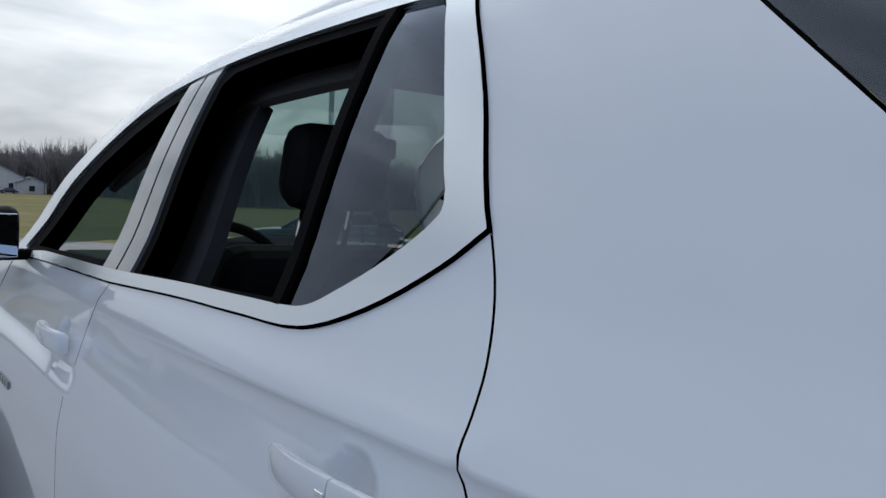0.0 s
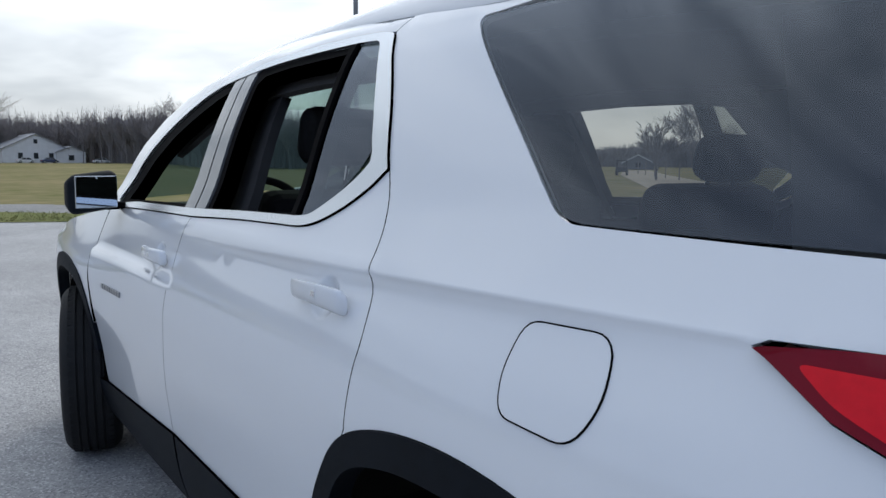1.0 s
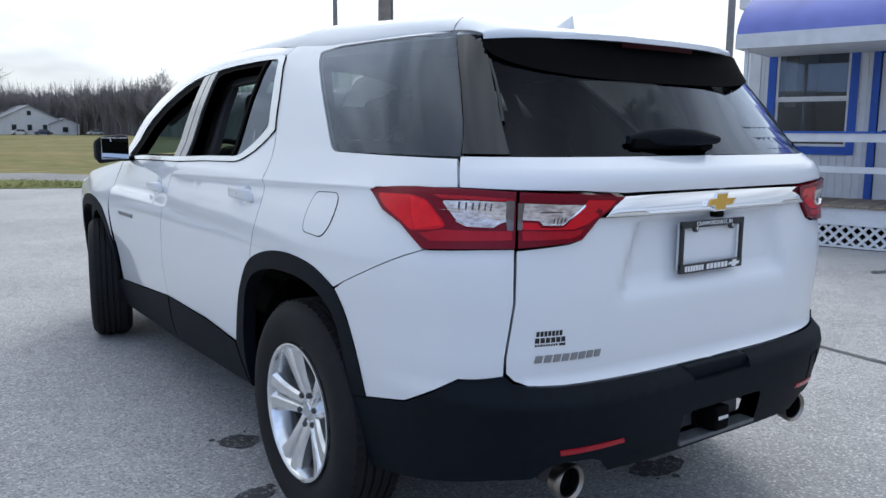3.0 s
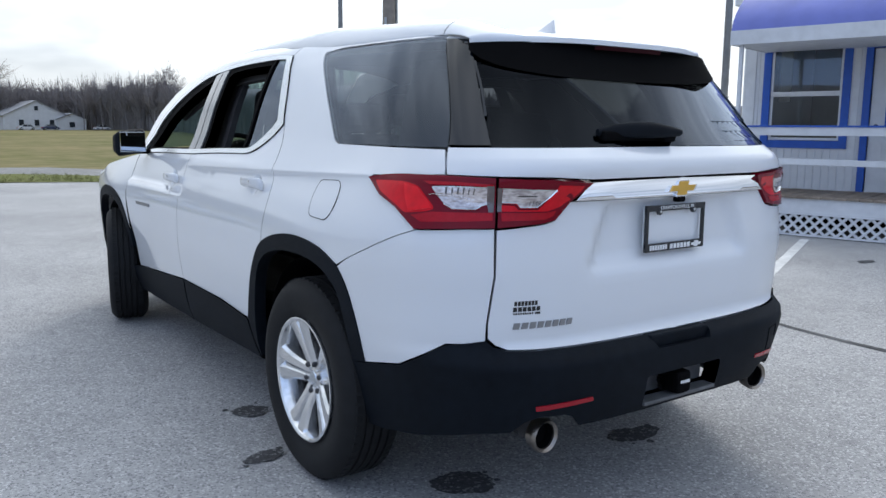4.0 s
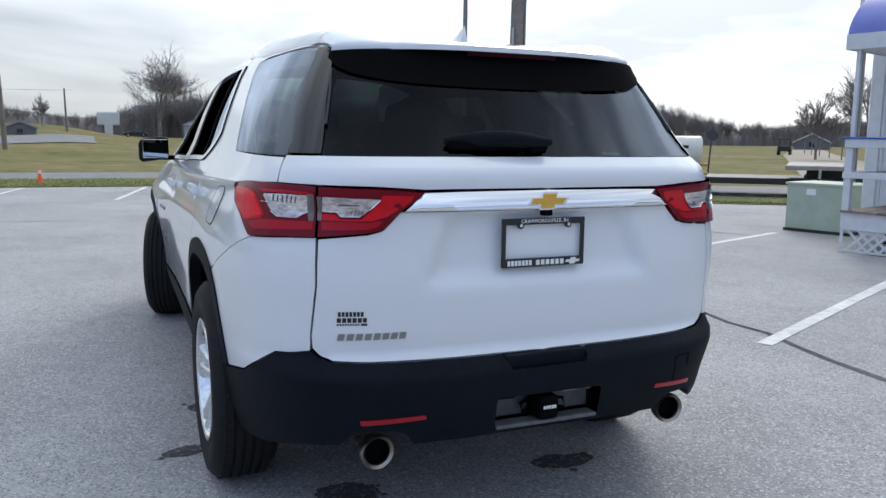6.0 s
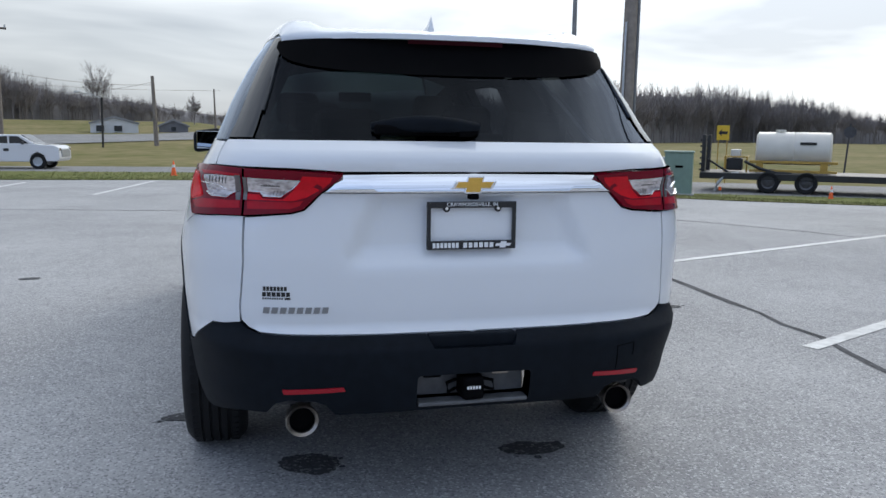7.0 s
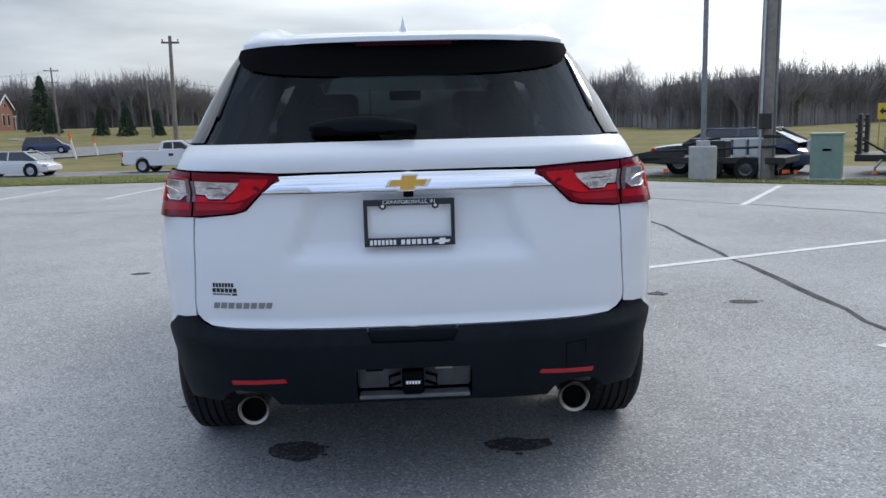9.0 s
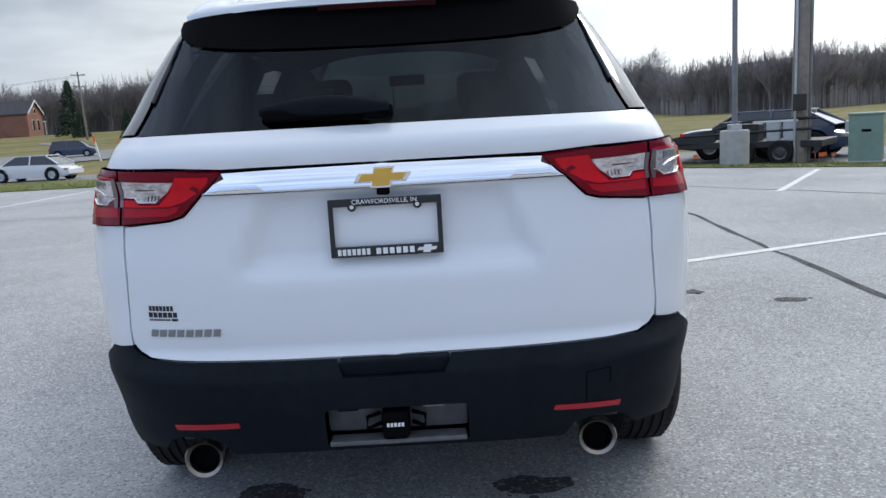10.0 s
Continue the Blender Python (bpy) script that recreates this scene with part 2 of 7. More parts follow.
def lathe(profile, seg=48, axis="x", closed=True):
    """A turned body from (along, radius) pairs round the x axis (or z)."""
    bm = bmesh.new()
    rings = []
    for a, r in profile:
        ring = []
        for k in range(seg):
            c, s = math.cos(2 * math.pi * k / seg) * r, math.sin(2 * math.pi * k / seg) * r
            ring.append(bm.verts.new((a, c, s) if axis == "x" else (c, s, a)))
        rings.append(ring)
    pairs = list(zip(rings, rings[1:])) + ([(rings[-1], rings[0])] if closed else [])
    for r0, r1 in pairs:
        for k in range(seg):
            bm.faces.new((r0[k], r0[(k + 1) % seg], r1[(k + 1) % seg], r1[k]))
    bmesh.ops.recalc_face_normals(bm, faces=bm.faces)
    return bm


def prism(outline, lo, hi, axis="y", bevel=0.0):
    """An outline of 2D points drawn out between lo and hi along an axis (x: (y,z), y: (x,z), z: (x,y))."""
    bm = bmesh.new()
    def at(p, h):
        return {"x": (h, p[0], p[1]), "y": (p[0], h, p[1]), "z": (p[0], p[1], h)}[axis]
    a = [bm.verts.new(at(p, lo)) for p in outline]
    b = [bm.verts.new(at(p, hi)) for p in outline]
    bm.faces.new(a)
    bm.faces.new(list(reversed(b)))
    for i in range(len(a)):
        j = (i + 1) % len(a)
        bm.faces.new((a[j], a[i], b[i], b[j]))
    bmesh.ops.recalc_face_normals(bm, faces=bm.faces)
    if bevel:
        bmesh.ops.bevel(bm, geom=list(bm.edges), offset=bevel, segments=2, profile=0.5, affect="EDGES")
    return bm


def writing(name, text, size, material, parent, m, label=""):
    """Raised lettering in the built-in font, as a mesh."""
    cu = bpy.data.curves.new(name, "FONT")
    cu.body, cu.size, cu.extrude = text, size, 0.0008
    cu.align_x, cu.align_y = "CENTER", "CENTER"
    tmp = bpy.data.objects.new(name, cu)
    scene.collection.objects.link(tmp)
    dg = bpy.context.evaluated_depsgraph_get()
    me = bpy.data.meshes.new_from_object(tmp.evaluated_get(dg))
    bpy.data.objects.remove(tmp)
    me.materials.clear()
    me.materials.append(material)
    ob = new(name, me)
    ob.parent = parent
    ob.matrix_basis = m
    if label:
        ob["label"] = label
    return ob


# ---- the car's outer skin as one smooth surface ----
# y runs forward from the tail, x to the car's right, z up; u is measured round the body: along the side, round the corner, across the tail.
Y1 = 1.1


def curve_through(xs, ys):
    xs, ys = np.array(xs, float), np.array(ys, float)
    h = np.diff(xs)
    d = np.diff(ys) / h
    s = np.empty_like(ys)
    s[0], s[-1] = d[0], d[-1]
    for i in range(1, len(xs) - 1):
        s[i] = 0 if d[i - 1] * d[i] <= 0 else (h[i - 1] + h[i]) / (h[i - 1] / d[i] + h[i] / d[i - 1])

    def f(x):
        x = np.clip(np.asarray(x, float), xs[0], xs[-1])
        k = np.clip(np.searchsorted(xs, x) - 1, 0, len(h) - 1)
        t = (x - xs[k]) / h[k]
        return (1 + 2 * t) * (1 - t) ** 2 * ys[k] + t * (1 - t) ** 2 * h[k] * s[k] + t * t * (3 - 2 * t) * ys[k + 1] + t * t * (t - 1) * h[k] * s[k + 1]
    return f


side_profile = curve_through(
    [.18, .30, .40, .50, .62, .75, .88, .98, 1.06, 1.12, 1.165, 1.20, 1.25, 1.29, 1.36, 1.45, 1.55, 1.62, 1.66, 1.70, 1.735, 1.765],
    [.85, .90, .93, .945, .955, .962, .960, .948, .930, .913, .900, .878, .850, .830, .803, .768, .722, .685, .657, .627, .572, .525])
tail_profile = curve_through(
    [.25, .35, .45, .55, .62, .68, .75, .90, 1.0, 1.12, 1.19, 1.22, 1.25, 1.28, 1.335, 1.45, 1.55, 1.65, 1.70],
    [.30, .19, .14, .125, .13, .20, .195, .19, .195, .20, .175, .17, .18, .225, .285, .37, .44, .51, .55])


def smooth01(t):
    t = np.clip(t, 0, 1)
    return t * t * (3 - 2 * t)


def roof_drop(y):
    return .026 * np.clip(2.2 - y, 0, 9) ** 2 + .055 * np.clip(y - 2.4, 0, 9) ** 2


def roundness(z):
    return 4.6 - .8 * smooth01((.70 - z) / .22)


def crease_z(y):
    """Height of the shoulder crease along the side."""
    return 1.186 - .026 * (np.asarray(y, float) - .75)


def half_width(y, z):
    w = side_profile(z + roof_drop(y) * smooth01((z - 1.25) / .4))
    w = w + (.013 * np.exp(-((y - 1.1) / .5) ** 2) + .045 * np.exp(-((y - 4.17) / .5) ** 2)) * np.exp(-((z - .9) / .2) ** 2)
    w = w - (.012 + .026 * smooth01((1.02 - z) / .25)) * np.clip(1.3 - y, 0, 2) ** 2 - .012 * np.clip(y - 1.5, 0, 9) ** 1.5 * np.where(z < 1.0, .6, 1.0)
    w = w - .008 * smooth01((z - 1.1) / .2) * np.clip(y - 2.4, 0, 9) ** 2
    d = np.clip(crease_z(y) - z, 0, 1)
    w = w - .0110 * smooth01((2.9 - y) / .9) * smooth01((y - .55) / .2) * (d / .03) * np.exp(1 - d / .03)
    return w * (1 - .5 * np.clip((y - 4.6) / .9, 0, 1) ** 2.5)


def plate_dent(x, z):
    edge = .35 + .42 * (1.12 - z)
    return .036 * smooth01((edge - np.abs(x)) / .085) * smooth01((1.1165 - z) / .014) * smooth01((z - .865) / .075)


U_MID = 0.93 * math.pi / 2


def skin(u, z, off=0.0):
    """Points and normals of the left half (and, past the middle of the tail, the right half) at u, z."""
    u, z = np.atleast_1d(np.asarray(u, float)), np.atleast_1d(np.asarray(z, float))
    u, z = np.broadcast_arrays(u, z)

    def raw(u, z):
        over = u > U_MID
        v = np.where(over, 2 * U_MID - u, u)
        th = np.clip(v / 0.93, 0, math.pi / 2)
        c, s = np.cos(th), np.sin(th)
        L = Y1 - tail_profile(z)
        q = roundness(z)
        y = np.where(v <= 0, Y1 - v, Y1 - 0.9 * s)
        for _ in range(8):
            w = half_width(y, z)
            r = ((c / w) ** q + (s / L) ** q) ** (-1 / q)
            y = np.where(v <= 0, Y1 - v, Y1 - r * s)
        x = np.where(v <= 0, half_width(y, z), r * c)
        y = y + np.where(v > .5, plate_dent(x, z), 0)
        return np.stack([np.where(over, x, -x), y, z], -1)
    p = raw(u, z)
    e = 2e-3
    du, dz = raw(u + e, z) - raw(u - e, z), raw(u, z + e) - raw(u, z - e)
    nrm = np.cross(du, dz)
    nrm /= np.linalg.norm(nrm, axis=-1, keepdims=True) + 1e-12
    out = np.stack([p[:, 0], p[:, 1] - 2.6, np.zeros(len(p))], -1)
    nrm *= np.sign((nrm * out).sum(-1, keepdims=True) + 1e-9)
    return p + nrm * np.asarray(off).reshape(-1, 1), nrm


def S(y, z):
    """Chart point of a place on the side."""
    if y >= Y1:
        return (Y1 - y, z)
    L = Y1 - float(tail_profile(z))
    a, q = min(1, (Y1 - y) / L), float(roundness(z))
    x = float(half_width(np.float64(y), np.float64(z))) * (1 - a ** q) ** (1 / q)
    return (0.93 * math.atan2(Y1 - y, x), z)


def T(x, z):
    """Chart point of a place on the tail; x < 0 is the car's left."""
    ax, y, q = abs(x), 0.3, float(roundness(z))
    L = Y1 - float(tail_profile(z))
    for _ in range(8):
        a = min(1, ax / float(half_width(np.float64(y), np.float64(z))))
        y = Y1 - L * (1 - a ** q) ** (1 / q)
    u = 0.93 * math.atan2(Y1 - y, ax)
    return (u, z) if x <= 0 else (2 * U_MID - u, z)


def mirror_loop(half):
    """A loop over the tail from its left half, given from bottom middle round to top middle."""
    return half + [(2 * U_MID - u, z) for u, z in reversed(half)]


def densify(loop, step):
    out = []
    for (a, b), (c, d) in zip(loop, loop[1:] + loop[:1]):
        k = max(1, int(math.ceil(math.hypot(c - a, d - b) / step)))
        out += [(a + (c - a) * i / k, b + (d - b) * i / k) for i in range(k)]
    return out


def rounded(loop, r, only=None, seg=5):
    """Rounds the corners of a loop with radius about r."""
    out, n = [], len(loop)
    for i, p in enumerate(loop):
        a, b, c = Vector(loop[i - 1]), Vector(p), Vector(loop[(i + 1) % n])
        if only is not None and i not in only:
            out.append(tuple(p))
            continue
        d0, d1 = (a - b), (c - b)
        k = min(r, d0.length * .45, d1.length * .45)
        s, e = b + d0.normalized() * k, b + d1.normalized() * k
        for j in range(seg + 1):
            t = j / seg
            out.append(tuple((1 - t) ** 2 * s + 2 * t * (1 - t) * b + t * t * e))
    return out


def softened(pts, times=2):
    """Corner-cutting of an open line, ends kept."""
    for _ in range(times):
        out = [pts[0]]
        for a, b in zip(pts, pts[1:]):
            out += [(a[0] * .75 + b[0] * .25, a[1] * .75 + b[1] * .25), (a[0] * .25 + b[0] * .75, a[1] * .25 + b[1] * .75)]
        pts = out + [pts[-1]]
    return pts


def spline(pts, n=4, closed=False):
    """A smooth line through the points, n pieces a span."""
    P, m = [np.array(p, float) for p in pts], len(pts)
    out = []
    for i in range(m if closed else m - 1):
        b, c = P[i], P[(i + 1) % m]
        a = P[i - 1] if closed or i else b
        d = P[(i + 2) % m] if closed or i + 2 < m else c
        h = np.linalg.norm(c - b)
        t0 = (c - a) / (np.linalg.norm(c - b) + np.linalg.norm(b - a) + 1e-9) * h
        t1 = (d - b) / (np.linalg.norm(d - c) + np.linalg.norm(c - b) + 1e-9) * h
        for k in range(n):
            t = k / n
            out.append(tuple((2 * t ** 3 - 3 * t * t + 1) * b + (t ** 3 - 2 * t * t + t) * t0 + (3 * t * t - 2 * t ** 3) * c + (t ** 3 - t * t) * t1))
    return out if closed else out + [tuple(pts[-1])]


def raised(offset):
    """The skin shifted along its normal by offset(u, z), with the normals of the shifted sheet."""
    def f(u, z, off=0.0):
        u, z = np.broadcast_arrays(np.atleast_1d(np.asarray(u, float)), np.atleast_1d(np.asarray(z, float)))
        def at(a, b):
            return skin(a, b, offset(a, b) + off)[0]
        p, n0 = skin(u, z, offset(u, z) + off)
        e = 1e-3
        n = np.cross(at(u + e, z) - at(u - e, z), at(u, z + e) - at(u, z - e))
        n /= np.linalg.norm(n, axis=-1, keepdims=True) + 1e-12
        n *= np.sign((n * n0).sum(-1, keepdims=True) + 1e-9)
        return p, n
    return f


def float_glass(loop):
    """The body's surface under a loop, with the even curvature of a bent pane."""
    pts = np.array(densify(loop, .03))
    _, n = skin(pts[:, 0], pts[:, 1])
    terms = lambda u, z: np.stack([np.ones_like(u), u, z, u * u], -1)
    fit = np.linalg.lstsq(terms(pts[:, 0], pts[:, 1]), n, rcond=None)[0]

    def surface(u, z, off=0.0):
        p, _ = skin(u, z, off)
        n = terms(np.atleast_1d(np.asarray(u, float)), np.atleast_1d(np.asarray(z, float))) @ fit
        return p, n / np.linalg.norm(n, axis=-1, keepdims=True)
    return surface


def inset_loop(loop, d):
    area = sum(a[0] * b[1] - b[0] * a[1] for a, b in zip(loop, loop[1:] + loop[:1]))
    sg = 1 if area > 0 else -1
    out, n = [], len(loop)
    for i in range(n):
        a, b, c = Vector(loop[i - 1]), Vector(loop[i]), Vector(loop[(i + 1) % n])
        e0, e1 = (b - a), (c - b)
        if e0.length < 1e-9 or e1.length < 1e-9:
            out.append(tuple(b))
            continue
        e0, e1 = e0.normalized(), e1.normalized()
        nn = (Vector((-e0.y, e0.x)) + Vector((-e1.y, e1.x)))
        nn = nn.normalized() * min(2.0, 1 / max(.3, nn.length / 2)) if nn.length > 1e-6 else Vector((0, 0))
        out.append(tuple(b + nn * d * sg))
    return out


def inside(pt, loop):
    x, y = pt
    c = False
    for (x0, y0), (x1, y1) in zip(loop, loop[1:] + loop[:1]):
        if (y0 > y) != (y1 > y) and x < (x1 - x0) * (y - y0) / (y1 - y0) + x0:
            c = not c
    return c


def panel(name, loop, material, parent, side=1, off=0.0, holes=(), gap=0.0016, step=0.035, depth=0.02, label="", surface=skin, hole_gap=None):
    """A sheet of the skin inside a chart loop, with turned-in edges. side -1 mirrors it to the car's right."""
    outer = inset_loop(densify(loop, step), gap)
    inner = [inset_loop(densify(list(h), step), -(gap if hole_gap is None else hole_gap)) for h in holes]
    loops = [outer] + inner
    pts, cons = [], []
    for lp in loops:
        k = len(pts)
        pts += lp
        cons += [(k + i, k + (i + 1) % len(lp)) for i in range(len(lp))]
    bnd = np.array(pts)
    lo, hi = bnd.min(0), bnd.max(0)
    extra = []
    if lo[0] < .2 and lo[1] < 1.10 < 1.2 < hi[1] and step > .025:
        for y in np.arange(.76, 2.9, .02):
            for dz in (-.016, -.005, .003):
                q = S(y, float(crease_z(y)) + dz)
                if np.min((bnd[:, 0] - q[0]) ** 2 + (bnd[:, 1] - q[1]) ** 2) > .007 ** 2 and inside(q, outer) and not any(inside(q, h) for h in inner):
                    extra.append(q)
    pts += extra
    near = np.array(extra) if extra else np.array([(99.0, 99.0)])
    gu, gz = np.arange(lo[0] + step / 2, hi[0], step), np.arange(lo[1] + step / 2, hi[1], step)
    for i, a in enumerate(gu):
        for j, b in enumerate(gz):
            if np.min((bnd[:, 0] - a) ** 2 + (bnd[:, 1] - b) ** 2) > (step * .45) ** 2 and np.min((near[:, 0] - a) ** 2 + (near[:, 1] - b) ** 2) > .015 ** 2:
                if inside((a, b), outer) and not any(inside((a, b), h) for h in inner):
                    pts.append((a, b))
    vo, _, fo, *_ = delaunay_2d_cdt([Vector(p) for p in pts], cons, [], 0, 1e-6)
    vo = np.array([tuple(v) for v in vo])
    faces = []
    for f in fo:
        c = tuple(vo[list(f)].mean(0))
        if inside(c, outer) and not any(inside(c, h) for h in inner):
            faces.append(tuple(f))
    P, N = surface(vo[:, 0], vo[:, 1], off)
    if faces:
        a, b, c = (P[[f[k] for f in faces]] for k in range(3))
        flip = (np.cross(b - a, c - a) * N[[f[0] for f in faces]]).sum(-1) < 0
        faces = [tuple(reversed(f)) if q else f for f, q in zip(faces, flip)]
    verts, norms = list(P), list(N)
    if depth:
        for lp in (loops if hole_gap is None else loops[:1]):
            arr = np.array(lp)
            p0, n0 = surface(arr[:, 0], arr[:, 1], off)
            tang = np.roll(p0, -1, 0) - np.roll(p0, 1, 0)
            e = np.cross(tang, n0)
            e /= np.linalg.norm(e, axis=-1, keepdims=True) + 1e-12
            area = (arr[:, 0] * np.roll(arr[:, 1], -1) - np.roll(arr[:, 0], -1) * arr[:, 1]).sum()
            cen, _ = surface(np.array([arr[:, 0].mean()]), np.array([arr[:, 1].mean()]), off)
            if ((p0 - cen) * e).sum() < 0:
                e = -e
            if lp is not outer:
                e = -e
            k, n = len(verts), len(lp)
            verts += list(p0) + list(p0 - n0 * depth)
            norms += list(e) + list(e)
            for i in range(n):
                j = (i + 1) % n
                faces.append((k + i, k + j, k + n + j, k + n + i))
    verts, norms = np.array(verts), np.array(norms)
    if side < 0:
        verts = verts * (-1, 1, 1)
        norms = norms * (-1, 1, 1)
        faces = [tuple(reversed(f)) for f in faces]
    return mesh_part(name, verts, faces, material, parent, norms, True, label)


def band(name, path, width, material, parent, side=1, off=0.004, closed=False, thick=0.004, label="", step=0.02, profile_round=True):
    """A raised strip on the skin along a chart path; width may be a pair of offsets or a list of pairs."""
    pts = densify(path, step) if closed else densify(path, step)[:]
    if not closed:
        dense = []
        for (a, b), (c, d) in zip(path, path[1:]):
            k = max(1, int(math.ceil(math.hypot(c - a, d - b) / step)))
            dense += [(a + (c - a) * i / k, b + (d - b) * i / k) for i in range(k)]
        pts = dense + [path[-1]]
    A = np.array(pts)
    if closed:
        t = np.roll(A, -1, 0) - np.roll(A, 1, 0)
    else:
        t = np.gradient(A, axis=0)
    t /= np.linalg.norm(t, axis=-1, keepdims=True) + 1e-12
    nn = np.stack([-t[:, 1], t[:, 0]], -1)
    rows = ((0.0, -thick), (0.0, off * .6), (0.12, off), (0.5, off * 1.15), (0.88, off), (1.0, off * .6), (1.0, -thick))
    lo, hi = width
    V, n = [], len(A)
    for f, o in rows:
        q = A + nn * (lo + (hi - lo) * f)
        V.append(skin(q[:, 0], q[:, 1], o)[0])
    faces = []
    for r in range(len(rows) - 1):
        for i in range(n if closed else n - 1):
            j = (i + 1) % n
            faces.append((r * n + i, r * n + j, (r + 1) * n + j, (r + 1) * n + i))
    verts = np.concatenate(V)
    if side < 0:
        verts = verts * (-1, 1, 1)
    bm = bmesh.new()
    vs = [bm.verts.new(v) for v in verts]
    for f in faces:
        bm.faces.new([vs[k] for k in f])
    bmesh.ops.recalc_face_normals(bm, faces=bm.faces)
    return part(name, bm, material, parent, label, angle=50)


# ---- the car ----
car = thing("car", "white SUV with black lower cladding and open side windows", "car")

ARCH_OUT = [(1.738, .502), (1.674, .667), (1.595, .803), (1.529, .866), (1.425, .907), (1.303, .930), (1.163, .937), (1.012, .924),
            (.922, .901), (.850, .869), (.793, .805), (.753, .723), (.726, .630), (.710, .560)]
ARCH_IN = [(1.66, .33), (1.649, .52), (1.576, .733), (1.503, .811), (1.374, .855), (1.236, .872), (1.078, .870), (.966, .848),
           (.889, .809), (.840, .757), (.808, .652), (.786, .560)]
DOOR_CUT = [(1.521, .880), (1.516, .990), (1.506, 1.045), (1.518, 1.123), (1.546, 1.170), (1.553, 1.205), (1.562, 1.243), (1.592, 1.305), (1.622, 1.352)]
TRIM_LOW = [(1.622, 1.352), (1.672, 1.314), (1.775, 1.258), (1.885, 1.224), (2.05, 1.217), (2.30, 1.211), (2.69, 1.195)]
TRIM_LOW_F = [(2.69, 1.195), (3.0, 1.190), (3.4, 1.182), (3.765, 1.172)]
DLO_REAR = [(1.622, 1.352), (1.640, 1.378), (1.705, 1.490), (1.820, 1.634), (1.848, 1.662)]
DLO_TOP = [(1.848, 1.662), (2.05, 1.672), (2.40, 1.671), (2.70, 1.659), (3.00, 1.633), (3.22, 1.588), (3.42, 1.525), (3.56, 1.455), (3.66, 1.385), (3.73, 1.285), (3.765, 1.172)]
B_CUT = [(2.69, 1.195), (2.715, 1.10), (2.735, .90), (2.73, .66), (2.70, .525)]
A_CUT = [(3.78, 1.165), (3.80, .95), (3.76, .75), (3.70, .60), (3.68, .455)]


DOOR_CUT, TRIM_LOW, TRIM_LOW_F, DLO_REAR, DLO_TOP = softened(DOOR_CUT), spline(TRIM_LOW), spline(TRIM_LOW_F), spline(DLO_REAR), spline(DLO_TOP)
ARCH_OUT, ARCH_IN = spline(ARCH_OUT), spline(ARCH_IN)


def seam_y(z, shift=0.0):
    d = z - 1.283
    return .457 + .50 * d + .60 * d * d + shift


SEAM_Z = [1.2865, 1.33, 1.38, 1.43, 1.48, 1.53, 1.58, 1.62, 1.645]
QW_FRONT = softened([(1.475, 1.652), (1.525, 1.650), (1.500, 1.622), (1.421, 1.553), (1.264, 1.424), (1.170, 1.340), (1.105, 1.284), (1.02, 1.2825)], 3)
LAMP_OUT = [T(-.7225, 1.194), T(-.80, 1.1965), S(.541, 1.195), S(.735, 1.186), S(.752, 1.178), S(.712, 1.155), S(.655, 1.123), S(.600, 1.106), S(.560, 1.091), S(.525, 1.070), S(.468, 1.032), T(-.80, 1.042), T(-.730, 1.044)]
LAMP_IN = [T(-.7185, 1.194), T(-.57, 1.191), T(-.421, 1.181), T(-.49, 1.120), T(-.545, 1.066), T(-.583, 1.056), T(-.726, 1.044)]


def side(points):
    return [S(y, z) for y, z in points]


